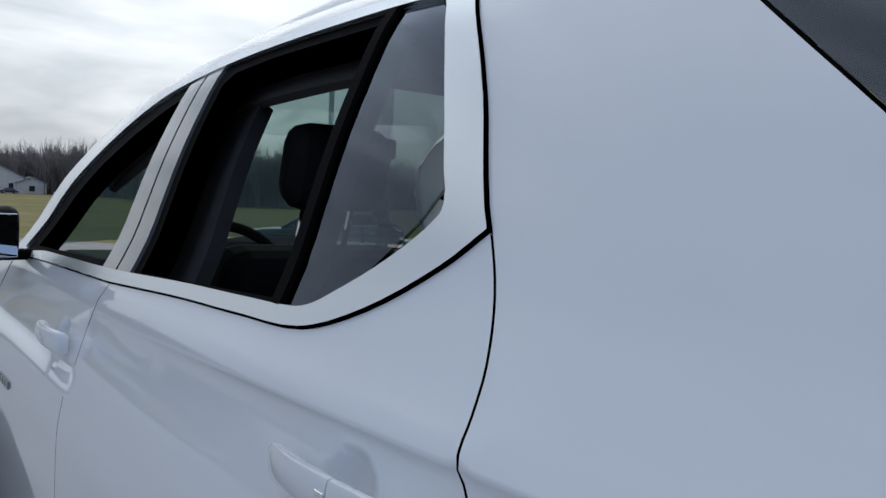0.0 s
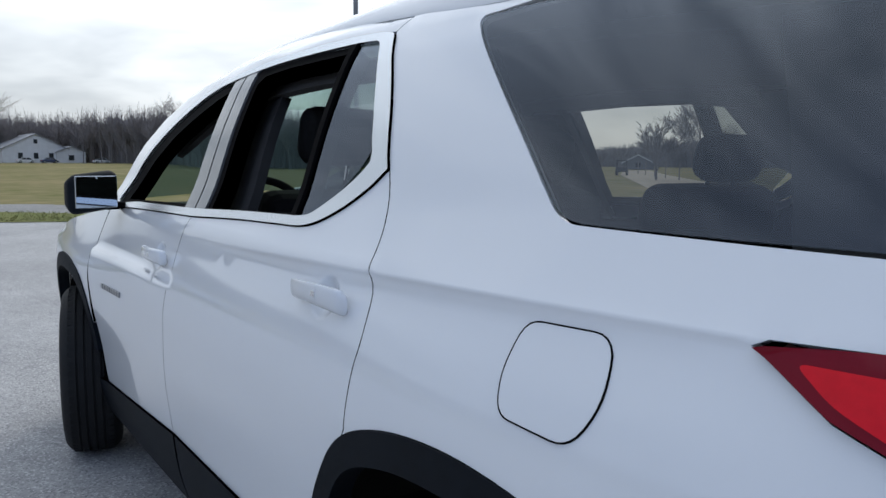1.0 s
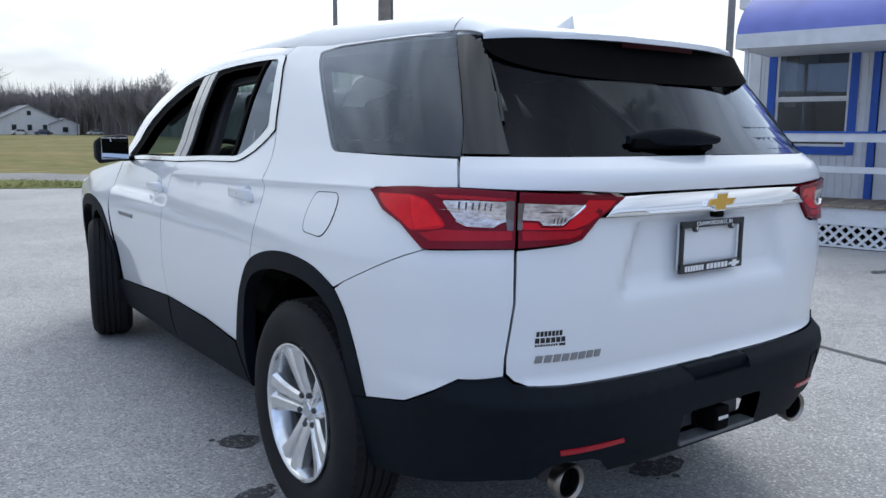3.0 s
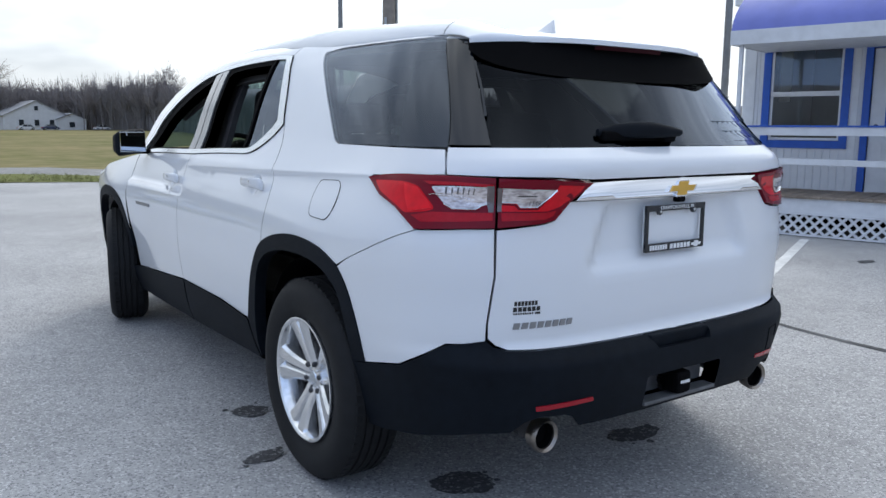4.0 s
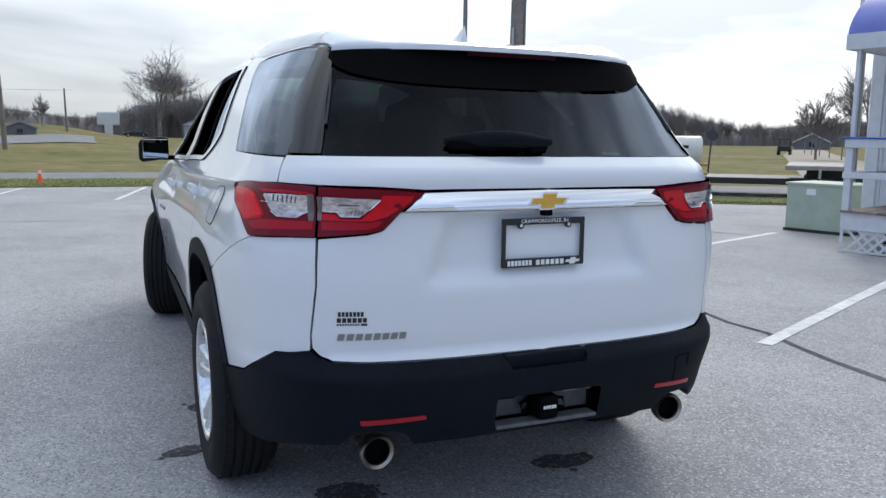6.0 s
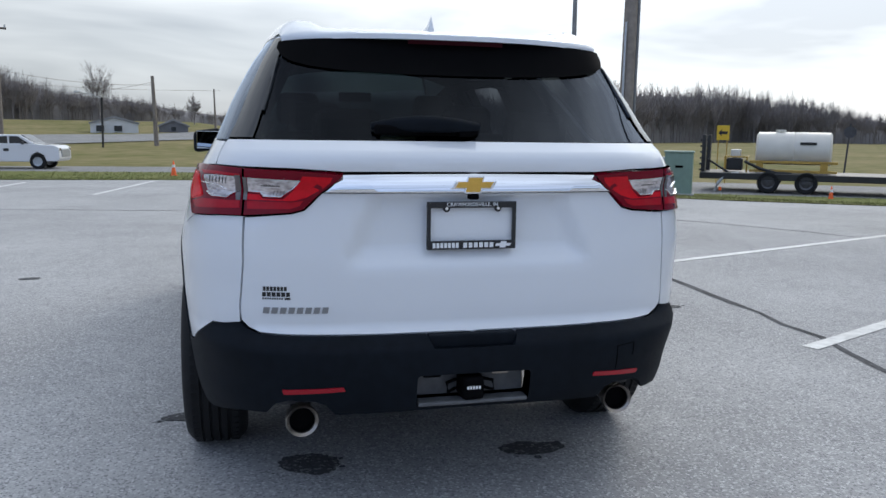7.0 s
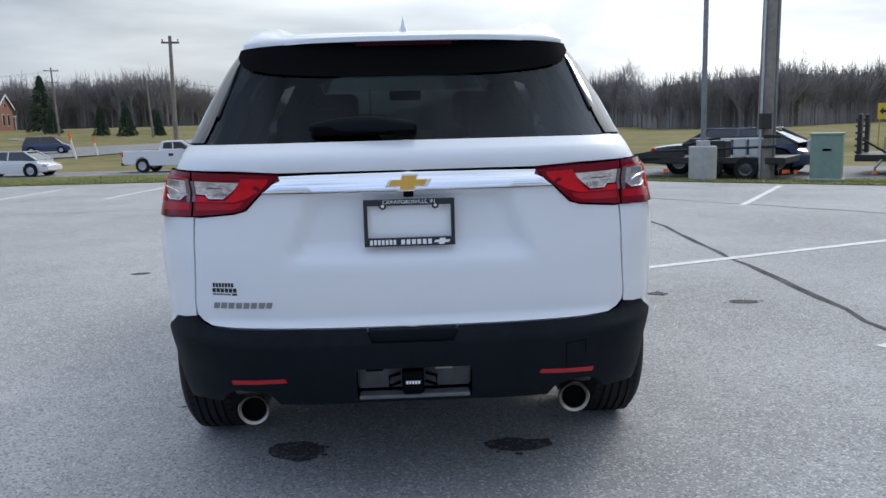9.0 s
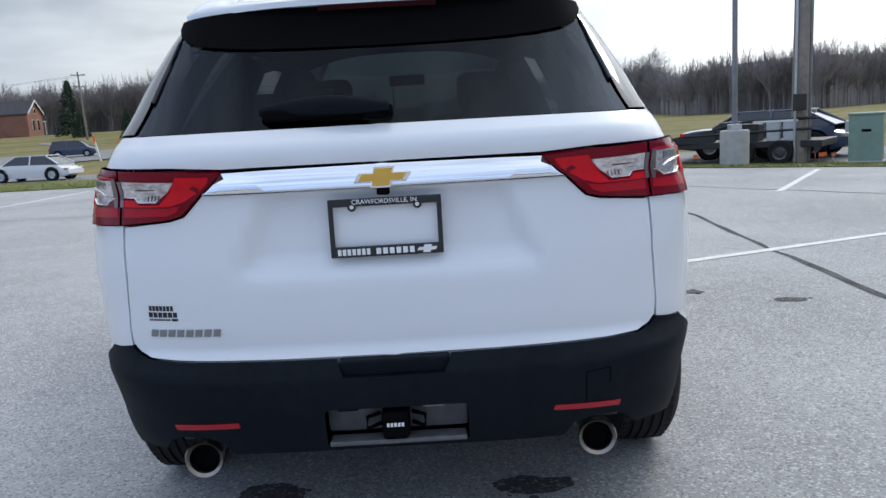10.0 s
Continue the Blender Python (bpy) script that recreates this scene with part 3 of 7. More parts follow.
for sd in (1, -1):
    # doors: lower skins with their handles
    def cup(yc, zc):
        return side([(yc + .004 + .058 * math.cos(a), zc + .006 + .047 * math.sin(a)) for a in np.linspace(0, 2 * math.pi, 29)[:-1]])
    rear_door = panel("rear_door", side(TRIM_LOW[:-1] + B_CUT + [(2.10, .526), (1.90, .512)] + ARCH_OUT[:13] + DOOR_CUT[:-1]), M_PAINT, car, sd, holes=[cup(1.692, 1.090)], hole_gap=0)
    front_door = panel("front_door", side(TRIM_LOW_F + A_CUT + list(reversed(B_CUT))[:-1]), M_PAINT, car, sd, holes=[cup(2.885, 1.054)], hole_gap=0)
    for door, y0, z0 in ((rear_door, 1.692, 1.090), (front_door, 2.885, 1.054)):
        def hollow(u, z, yc=y0 + .004, zc=z0 + .006):
            r2 = ((Y1 - np.asarray(u) - yc) / .0575) ** 2 + ((np.asarray(z) - zc) / .0465) ** 2
            return -.021 * np.clip(1 - r2, 0, 1) ** 1.6
        panel("handle_dish", cup(y0, z0), M_PAINT, door, sd, gap=0, depth=0, step=.010, surface=raised(hollow))
        handle = None
        for piece, t0, t1 in (("door_handle", .325, 1.0), ("handle_cap", 0.0, .318)):
            bm = bmesh.new()
            rows = []
            for k in range(19):
                t = t0 + (t1 - t0) * k / 18
                yy = y0 - .112 + .226 * t
                end = min(1.0, min(t - 0.0, 1.0 - t) / .055)
                full = math.sqrt(max(.02, 1 - (1 - end) ** 2))
                (p,), (n,) = skin(Y1 - yy, z0 + .004)
                h = (.0205 + .0045 * max(0, 1 - t * 1.6)) * (.45 + .55 * full)
                out = .004 + .030 * math.sin(math.pi * min(1, max(0, .06 + .88 * t))) ** .5
                ring = []
                for j in range(14):
                    c, s = math.cos(2 * math.pi * j / 14), math.sin(2 * math.pi * j / 14)
                    c, s = math.copysign(abs(c) ** .6, c), math.copysign(abs(s) ** .6, s)
                    q = p + n * (out + .0135 * c * (.5 + .5 * full))
                    ring.append(bm.verts.new((q[0] * sd, q[1], q[2] + h * s)))
                rows.append(ring)
            for r0, r1 in zip(rows, rows[1:]):
                for j in range(14):
                    bm.faces.new((r0[j], r0[(j + 1) % 14], r1[(j + 1) % 14], r1[j]))
            bm.faces.new(rows[0])
            bm.faces.new(list(reversed(rows[-1])))
            bmesh.ops.recalc_face_normals(bm, faces=bm.faces)
            if handle is None:
                handle = part(piece, bm, M_PAINT, door, "white painted pull handle", angle=50)
            else:
                part(piece, bm, M_PAINT, handle, angle=50)
        (p,), (n,) = skin(Y1 - (y0 - .030), z0 + .004, .046)
        part("handle_keyhole", box(p[0] * sd, p[1], p[2], .004, .016, .012, bevel=.001), M_CHROME, handle)
    # quarter panel, from the door cut to the tailgate seam, round the rear side window
    quarter = panel("quarter_panel", side(DOOR_CUT + DLO_REAR[1:] + [(1.80, 1.700), (1.80, 1.741), (1.50, 1.731), (1.15, 1.711), (.80, 1.690), (.742, 1.684), (.722, 1.652), (.96, 1.656), (1.38, 1.660)] + QW_FRONT
                    + [(.80, 1.280)]) + [S(.461, 1.277), S(.4335, 1.240), S(.4125, 1.2005)] + LAMP_OUT[2:11] + side([(.537, 1.0075), (.61, .978), (.70, .940), (.79, .902), (.852, .873)] + list(reversed(ARCH_OUT[12:33]))),
                    M_PAINT, car, sd, gap=.0018)
    panel("bumper_corner", [LAMP_OUT[10], LAMP_OUT[11], LAMP_OUT[12], T(-.736, .90), T(-.749, .75), T(-.748, .69), T(-.838, .683)]
          + side([(.427, .647), (.533, .592), (.712, .558)] + list(reversed(ARCH_OUT[36:49])) + [(.79, .902), (.70, .940), (.61, .978), (.537, 1.0075)]), M_PAINT, car, sd)
    glass_loop = side([(seam_y(z, .0022), z) for z in reversed(SEAM_Z)][:-1] + [(.4598, 1.2830), (.80, 1.2830)] + [(y - .003, z + (.0015 if z < 1.3 else 0)) for y, z in reversed(QW_FRONT)] + [(1.38, 1.655), (.96, 1.651)])
    panel("rear_side_window", glass_loop, M_PRIVACY, car, sd, off=-.002, gap=0, depth=.004, surface=float_glass(glass_loop), label="dark tinted fixed glass")
    # fuel flap
    if sd == 1:
        flap = rounded(side([(1.100, 1.150), (.934, 1.156), (.922, 1.075), (.958, 1.014), (1.100, 1.020), (1.114, 1.075)]), .045)
        band("fuel_flap_gap", flap, (-.0012, .0012), M_BLACK, quarter, sd, off=.0023, closed=True, thick=.0015)
        panel("fuel_flap", flap, M_PAINT, quarter, sd, off=.0020, gap=.0014, depth=.003, step=.014)
    # lamps
    lamp = panel("tail_lamp", LAMP_OUT, M_DARKRED, car, sd, off=.012, depth=.03, gap=.0015, label="dark red tail lamp with a clear insert")
    panel("red_field", rounded([S(.700, 1.169), S(.540, 1.171), S(.482, 1.163), S(.438, 1.122), S(.414, 1.097), S(.440, 1.087), S(.515, 1.078), S(.560, 1.102), S(.610, 1.121), S(.655, 1.138)], .014), M_RED, lamp, sd, off=.0132, gap=0, depth=.002, step=.02)
    panel("red_facet", [S(.540, 1.167), S(.486, 1.159), S(.444, 1.121), S(.424, 1.099), S(.500, 1.084), S(.522, 1.118)], M_HOTRED, lamp, sd, off=.0150, gap=0, depth=.002, step=.02)
    panel("smoked_edge", [T(-.729, 1.172), T(-.745, 1.172), T(-.744, 1.122), T(-.743, 1.092), T(-.731, 1.092)], M_SMOKE, lamp, sd, off=.0152, gap=0, depth=.001, step=.02)
    band("reflector_shelf", [S(.440, 1.142), T(-.815, 1.141), T(-.790, 1.137), T(-.770, 1.124)], (-.0022, .0022), M_CHROME, lamp, sd, off=.0160, step=.01)
    # mid red band; the dark red left below it doubles as its shadow strip
    panel("red_band", [S(.488, 1.074), S(.42, 1.088), T(-.733, 1.091), T(-.735, 1.068), S(.45, 1.056)], M_MIDRED, lamp, sd, off=.0130, gap=0, depth=.002)
    panel("red_band", [T(-.731, 1.176), T(-.80, 1.178), S(.47, 1.176), S(.44, 1.168), T(-.80, 1.170), T(-.731, 1.170)], M_MIDRED, lamp, sd, off=.0134, gap=0, depth=.002)
    panel("clear_insert", rounded([S(.436, 1.164), T(-.80, 1.168), T(-.733, 1.169), T(-.731, 1.122), T(-.758, 1.110), T(-.770, 1.100), T(-.816, 1.099), T(-.828, 1.111)], .008), M_CLEARLENS, lamp, sd, off=.0140, gap=0, depth=.002, step=.02)
    band("chrome_edge", [T(-.830, 1.112), T(-.816, 1.0985), T(-.770, 1.0985), T(-.757, 1.109), T(-.731, 1.1205)], (-.0022, .0022), M_CHROME, lamp, sd, off=.0165, step=.01)
    for q in (-.770, -.780, -.790, -.800, -.810, -.820):
        panel("lamp_rib", [T(q, 1.164), T(q - .0022, 1.164), T(q - .0042, 1.146), T(q - .002, 1.146)], M_LENSDARK, lamp, sd, off=.0148, gap=0, depth=.001, step=.02)
    # front fender
    fa = [(y + 3.07, z) for y, z in ARCH_OUT]
    panel("front_fender", side([(3.79, 1.165), (4.10, 1.130), (4.60, 1.07), (5.0, .98), (5.12, .90), (5.10, .55), (4.82, .50)] + fa[4:45] + [(3.795, .68), (3.80, .95)]), M_PAINT, car, sd)
    # cladding
    panel("wheel_arch_trim", side(ARCH_OUT + [(.786, .545)] + list(reversed(ARCH_IN))), M_CLAD, car, sd, off=.005, gap=0, depth=.05)
    panel("wheel_arch_trim", side([(y + 3.07, z) for y, z in ARCH_OUT] + [(y + 3.07, z) for y, z in reversed(ARCH_IN)]), M_CLAD, car, sd, off=.005, gap=0, depth=.05)
    panel("sill_cladding", side([(1.742, .502), (1.90, .515), (2.10, .528), (2.66, .528), (2.67, .30), (1.80, .335), (1.665, .34)]), M_CLAD, car, sd, off=.008, gap=.001, depth=.05)
    panel("sill_cladding", side([(2.68, .527), (3.20, .49), (3.68, .455), (3.86, .43), (3.86, .27), (2.68, .30)]), M_CLAD, car, sd, off=.008, gap=.001, depth=.05)
    # bright moulding round the side windows and the rail above it
    ring_out = side(DLO_REAR[:-1] + [(1.862, 1.6605)] + DLO_TOP[1:] + TRIM_LOW_F[::-1][1:] + TRIM_LOW[::-1][1:-1])
    ring_in = side(spline([(1.704, 1.362), (1.707, 1.385), (1.722, 1.408), (1.758, 1.468), (1.858, 1.610), (1.880, 1.634), (1.905, 1.644), (2.05, 1.650), (2.40, 1.649), (2.70, 1.637), (3.00, 1.611), (3.205, 1.567), (3.40, 1.505),
                    (3.53, 1.441), (3.63, 1.370), (3.69, 1.275), (3.715, 1.199), (3.40, 1.206), (3.0, 1.213), (2.69, 1.219), (2.30, 1.233), (2.05, 1.239), (1.925, 1.243), (1.885, 1.251), (1.845, 1.270), (1.765, 1.315)], 4, True))
    panel("window_moulding", ring_out, M_SATIN, car, sd, off=.006, gap=.0004, depth=.008, holes=[ring_in], step=.024, label="bright satin moulding round the side windows")
    rail = side(DLO_TOP + [(3.90, 1.185), (3.90, 1.30), (3.85, 1.433), (3.738, 1.542), (3.565, 1.627), (3.36, 1.695), (3.08, 1.741), (2.72, 1.762), (2.40, 1.767), (2.05, 1.762), (1.80, 1.741), (1.80, 1.700)])
    panel("roof_rail", rail, M_PAINT, car, sd, gap=.001)
    # pillars, seals and glass of the doors
    panel("pillar_cover", side([(2.600, 1.218), (2.690, 1.216), (2.745, 1.636), (2.655, 1.648)]), M_PILLAR, rear_door, sd, off=.003, gap=.001, depth=.03, label="grey gloss pillar film")
    panel("pillar_cover", side([(2.700, 1.216), (2.800, 1.212), (2.845, 1.622), (2.755, 1.636)]), M_PILLAR, front_door, sd, off=.003, gap=.001, depth=.03, label="grey gloss pillar film")
    panel("window_divider", side([(1.960, 1.238), (1.985, 1.240), (2.030, 1.650), (2.006, 1.650)]), M_BLACK, rear_door, sd, off=.006, gap=0, depth=.02)
    panel("fixed_pane", side([(1.872, 1.240), (1.960, 1.238), (2.007, 1.650), (1.905, 1.645), (1.842, 1.600), (1.765, 1.49), (1.718, 1.400), (1.745, 1.355)]), M_PRIVACY, rear_door, sd,
          off=-.002, gap=0, depth=.004, label="dark tinted fixed quarter pane")
    panel("window_seal", side([(1.985, 1.238), (2.60, 1.216), (2.655, 1.648), (2.40, 1.655), (2.03, 1.652)]), M_BLACK, rear_door, sd, off=-.004, gap=0, depth=.05,
          holes=[side([(1.995, 1.248), (2.565, 1.228), (2.612, 1.600), (2.575, 1.622), (2.40, 1.632), (2.036, 1.634)])])
    panel("window_seal", side([(2.800, 1.212), (3.718, 1.195), (3.695, 1.275), (3.635, 1.370), (3.53, 1.443), (3.40, 1.507), (3.20, 1.570), (2.99, 1.614), (2.845, 1.628)]), M_BLACK, front_door, sd, off=-.004, gap=0, depth=.05,
          holes=[side([(2.828, 1.230), (3.61, 1.212), (3.57, 1.29), (3.49, 1.372), (3.35, 1.455), (3.16, 1.525), (2.97, 1.575), (2.865, 1.595)])])
    if sd == -1:
        panel("window_pane", side([(2.84, 1.22), (3.53, 1.20), (3.49, 1.30), (3.39, 1.385), (3.24, 1.46), (3.06, 1.53), (2.86, 1.575)]), M_CLEARGLASS, front_door, sd, off=-.012, gap=0, depth=.004)
    # inner door cards, dark
    panel("door_card", side([(1.66, 1.30), (1.90, 1.20), (2.66, 1.19), (2.68, .45), (1.90, .45), (1.62, .90)]), M_CABIN, rear_door, sd, off=-.085, gap=0, depth=.01, step=.08)
    panel("door_card", side([(2.74, 1.19), (3.72, 1.16), (3.72, .45), (2.74, .45)]), M_CABIN, front_door, sd, off=-.085, gap=0, depth=.01, step=.08)
    panel("inner_trim", side([(1.60, .90), (1.60, 1.30), (1.78, 1.40), (1.93, 1.63), (1.52, 1.63), (1.13, 1.27), (.60, 1.27), (.60, .80)]), M_CABINGREY, car, sd, off=-.06, gap=0, depth=.01, step=.08)
    panel("inner_rail", side([(1.75, 1.575), (2.0, 1.612), (2.3, 1.618), (2.8, 1.600), (3.2, 1.530), (3.5, 1.415), (3.60, 1.45), (3.3, 1.60), (2.9, 1.655), (2.3, 1.675), (1.75, 1.655)]), M_HEADLINER, car, sd, off=-.075, gap=0, depth=.02, step=.06)
    panel("inner_pillar", side([(2.50, 1.20), (2.72, 1.20), (2.78, 1.62), (2.60, 1.62)]), M_CABINGREY, car, sd, off=-.085, gap=0, depth=.03, step=.06)
    panel("inner_pillar", side([(.48, 1.27), (.78, 1.27), (.84, 1.45), (.92, 1.62), (.68, 1.63), (.57, 1.48)]), M_CABINGREY, car, sd, off=-.075, gap=0, depth=.03, step=.06)
    # door mirror
    bm = box(0, 0, 0, .190, .115, .150, bevel=.034, seg=4)
    for v in bm.verts:
        if v.co.y > 0:
            v.co.x *= .86
            v.co.z *= .82
        v.co.z -= .012 * (v.co.x / .1) * (-1)
    mirror = part("door_mirror", bm, M_CLAD, car, "black folding mirror housing", angle=60)
    mirror.matrix_basis = pose(-.990 * sd, 3.53, 1.243, 0, 0, 13 * sd)
    part("mirror_glass", box(0, -.0590, .002, .160, .006, .120, bevel=.0028), M_MIRROR, mirror)
    part("mirror_arm", box(.135 * sd, .045, -.058, .13, .06, .030, bevel=.010), M_BLACK, mirror)

# tailgate
gate_half = [T(0, .6595), T(-.30, .6605), T(-.60, .664), T(-.690, .668), T(-.722, .682), T(-.744, .705), T(-.7465, .75), T(-.733, .90), T(-.726, 1.040)] \
    + [T(-.583, 1.053), T(-.543, 1.064), T(-.488, 1.119), T(-.487, 1.1195), T(-.30, 1.118), T(0, 1.1165)]
tailgate = panel("tailgate", mirror_loop(gate_half), M_PAINT, car, step=.028, depth=.03)
upper_half = [T(0, 1.186), T(-.30, 1.1865), T(-.421, 1.186), T(-.57, 1.1955), T(-.719, 1.1985), T(-.798, 1.2005), S(.409, 1.2005), S(.4298, 1.240), S(.4590, 1.2835), T(-.70, 1.2845), T(-.35, 1.2850), T(0, 1.2850)]
panel("tailgate_top", mirror_loop(upper_half), M_PAINT, tailgate, step=.028, depth=.03)
bar_half = [T(0, 1.1205), T(-.30, 1.1215), T(-.484, 1.1225), T(-.424, 1.1795), T(-.30, 1.1815), T(0, 1.183)]
def bar_face(u, z, off=0.0):
    lean = np.clip((1.183 - np.asarray(z)) / .062, 0, 1)
    p, n = skin(u, z, .002 + .020 * lean ** 1.3)
    n = n + np.stack([0 * lean, 0 * lean, .92 - .45 * lean ** 2 - .75 * np.clip((lean - .80) / .2, 0, 1)], -1)
    return p, n / np.linalg.norm(n, axis=-1, keepdims=True)


chrome_bar = panel("chrome_bar", mirror_loop(bar_half), M_CHROME, tailgate, step=.02, depth=.02, surface=bar_face, label="polished chrome bar between the lamps")
for sd in (1, -1):
    lamp = panel("tail_lamp", LAMP_IN, M_DARKRED, tailgate, sd, off=.012, depth=.03, gap=.0015, label="dark red tailgate lamp with a clear insert")
    panel("clear_insert", [T(-.709, 1.168), T(-.553, 1.164), T(-.593, 1.119), T(-.610, 1.105), T(-.661, 1.106), T(-.670, 1.119), T(-.709, 1.121)], M_CLEARLENS, lamp, sd, off=.014, gap=0, depth=.002, step=.02)
    band("chrome_edge", [T(-.553, 1.164), T(-.593, 1.1185), T(-.610, 1.1045), T(-.661, 1.1055), T(-.670, 1.1185), T(-.709, 1.1205)], (-.0022, .0022), M_CHROME, lamp, sd, off=.0165, step=.01)
    panel("smoked_edge", [T(-.711, 1.168), T(-.722, 1.168), T(-.722, 1.094), T(-.711, 1.094)], M_SMOKE, lamp, sd, off=.0152, gap=0, depth=.001, step=.02)
    panel("lamp_rib", [T(-.612, 1.146), T(-.668, 1.147), T(-.668, 1.144), T(-.612, 1.143)], M_LENSDARK, lamp, sd, off=.0148, gap=0, depth=.001, step=.02)
    for q in (-.598, -.608, -.618, -.628):
        panel("lamp_rib", [T(q, 1.128), T(q - .003, 1.128), T(q - .007, 1.110), T(q - .004, 1.110)], M_LENSDARK, lamp, sd, off=.0148, gap=0, depth=.001, step=.02)
    panel("red_field", [T(-.546, 1.176), T(-.456, 1.173), T(-.463, 1.158), T(-.492, 1.132), T(-.532, 1.106), T(-.575, 1.093), T(-.712, 1.095), T(-.712, 1.114), T(-.674, 1.112), T(-.664, 1.099), T(-.606, 1.098), T(-.588, 1.113)], M_RED, lamp, sd, off=.0132, gap=0, depth=.002, step=.02)
    panel("red_band", [T(-.545, 1.094), T(-.58, 1.089), T(-.712, 1.091), T(-.712, 1.066), T(-.585, 1.068), T(-.556, 1.078)], M_MIDRED, lamp, sd, off=.0130, gap=0, depth=.002, step=.02)
    trim_loop = [T(-.694, 1.2865), T(-.650, 1.42), T(-.605, 1.549), T(-.589, 1.59), T(-.582, 1.612), T(-.592, 1.6225), S(.612, 1.6305), S(.66, 1.638)] + side([(seam_y(z, -.0022), z) for z in [1.641] + SEAM_Z[:-1][::-1]])
    panel("pillar_trim", trim_loop, M_GLOSSBLACK, tailgate, sd, off=.004, gap=.001, depth=.02, surface=float_glass(trim_loop), label="gloss black pillar trim")
    band("air_deflector", softened([T(-.602, 1.555), T(-.624, 1.48), T(-.645, 1.42), T(-.660, 1.375)]), (-.005, .005), M_GLOSSBLACK, tailgate, sd, off=.007)
rear_loop = mirror_loop([T(0, 1.2865), T(-.35, 1.2865), T(-.7015, 1.2865), T(-.657, 1.42), T(-.612, 1.549), T(-.589, 1.60), T(-.30, 1.61), T(0, 1.612)])
panel("rear_window", rear_loop, M_REARGLASS, tailgate, off=-.001, gap=0, depth=.004, surface=float_glass(rear_loop), label="dark tinted rear glass")


# roof and spoiler
roof_joint = curve_through([.60, .70, .96, 1.38, 1.62, 1.85, 2.20, 2.60, 3.08], [1.655, 1.660, 1.667, 1.674, 1.684, 1.700, 1.722, 1.736, 1.740])


def roof_edge(y):
    """Half width of the roof shell where it meets the body side."""
    return float(half_width(np.float64(y), np.float64(float(roof_joint(y))))) + .001


def roof_z(x, y):
    """Roof height: a level middle between raised shoulders that roll over into the body side."""
    ax = abs(x)
    base = 1.762 - .0335 * max(0, 2.2 - y) ** 2 - .030 * max(0, y - 2.4) ** 2
    crest = base + (.0125 + .0090 * float(smooth01((1.2 - y) / .4))) * float(smooth01((ax - .435) / .05)) * float(smooth01((3.07 - y) / .5))
    low = float(roof_joint(y)) - .003
    t = min(1.0, max(0.0, (roof_edge(y) - ax) / .075))
    return low + (crest - low) * (1 - (1 - t) ** 2) ** .72


def grid_part(name, fx, nu, nv, material, parent, label="", angle=60):
    bm = bmesh.new()
    g = [[bm.verts.new(fx(i / nu, j / nv)) for j in range(nv + 1)] for i in range(nu + 1)]
    for i in range(nu):
        for j in range(nv):
            bm.faces.new((g[i][j], g[i + 1][j], g[i + 1][j + 1], g[i][j + 1]))
    bmesh.ops.recalc_face_normals(bm, faces=bm.faces)
    return part(name, bm, material, parent, label, angle=angle)


def roof_pt(a, b):
    y = .738 + (3.07 - .738) * b
    x = math.sin((a - .5) * math.pi) * roof_edge(y)
    return (x, y, roof_z(x, y))


grid_part("roof", roof_pt, 72, 40, M_PAINT, car)
grid_part("headliner", lambda a, b: (-.60 + 1.20 * a, .62 + 2.30 * b, roof_z(0, .62 + 2.30 * b) - .06 - .09 * abs(2 * a - 1) ** 3), 16, 12, M_HEADLINER, car)


def spoiler_top(a, b):
    s = math.sin((a - .5) * math.pi)
    yr = .425 + .17 * abs(s) ** 3.5
    zr = 1.645 - .010 * abs(s) ** 3
    if b < .12:
        return (s * .590, yr + .006, zr - .017 * (1 - b / .12))
    t = (b - .12) / .88
    wide = roof_edge(.735)
    x = s * (.592 + (wide - .592) * t)
    return (x, yr + (.733 - yr) * t, zr + (roof_z(s * wide, .735) - zr) * t ** .8 + .004 * math.sin(math.pi * t))


spoiler = grid_part("spoiler", spoiler_top, 72, 17, M_PAINT, tailgate, "white roof spoiler with a black underside")


def shelf(u, z):
    return .004 + .022 * np.clip((np.asarray(z) - 1.512) / .105, 0, 1) ** 1.5


under_half = spline([T(0, 1.504), T(-.20, 1.506), T(-.36, 1.512), T(-.48, 1.524), T(-.555, 1.542), T(-.588, 1.562)]) + [T(-.597, 1.586), T(-.585, 1.606), T(-.40, 1.612), T(-.20, 1.614), T(0, 1.615)]
# matte black underside; its near-zero black also holds the recess's shade
panel("spoiler_underside", mirror_loop(under_half), M_BLACK, spoiler, gap=0, depth=.004, step=.025, surface=raised(shelf), label="black lens-shaped spoiler underside")
grid_part("brake_lamp", lambda a, b: ((a - .5) * .34, spoiler_top(.5 + (a - .5) * .28, 0)[1] - .003 + .006 * b, spoiler_top(.5, 0)[2] - .002 - .014 * b), 8, 2, M_LAMPOFF, spoiler, "unlit dark red high brake lamp")
for sd in (1, -1):
    panel("spoiler_side", [S(seam_y(1.643, -.0022), 1.643), S(seam_y(1.655, -.003), 1.655), S(.735, 1.666), S(.738, 1.684), S(.700, 1.676), S(.650, 1.660), S(.610, 1.645), T(-.595, 1.636), T(-.578, 1.633), T(-.580, 1.625), T(-.592, 1.6245), S(.612, 1.6325), S(.66, 1.640)],
          M_PAINT, spoiler, sd, off=.001, gap=0, depth=.02, step=.02)
fin = bmesh.new()
fr = []
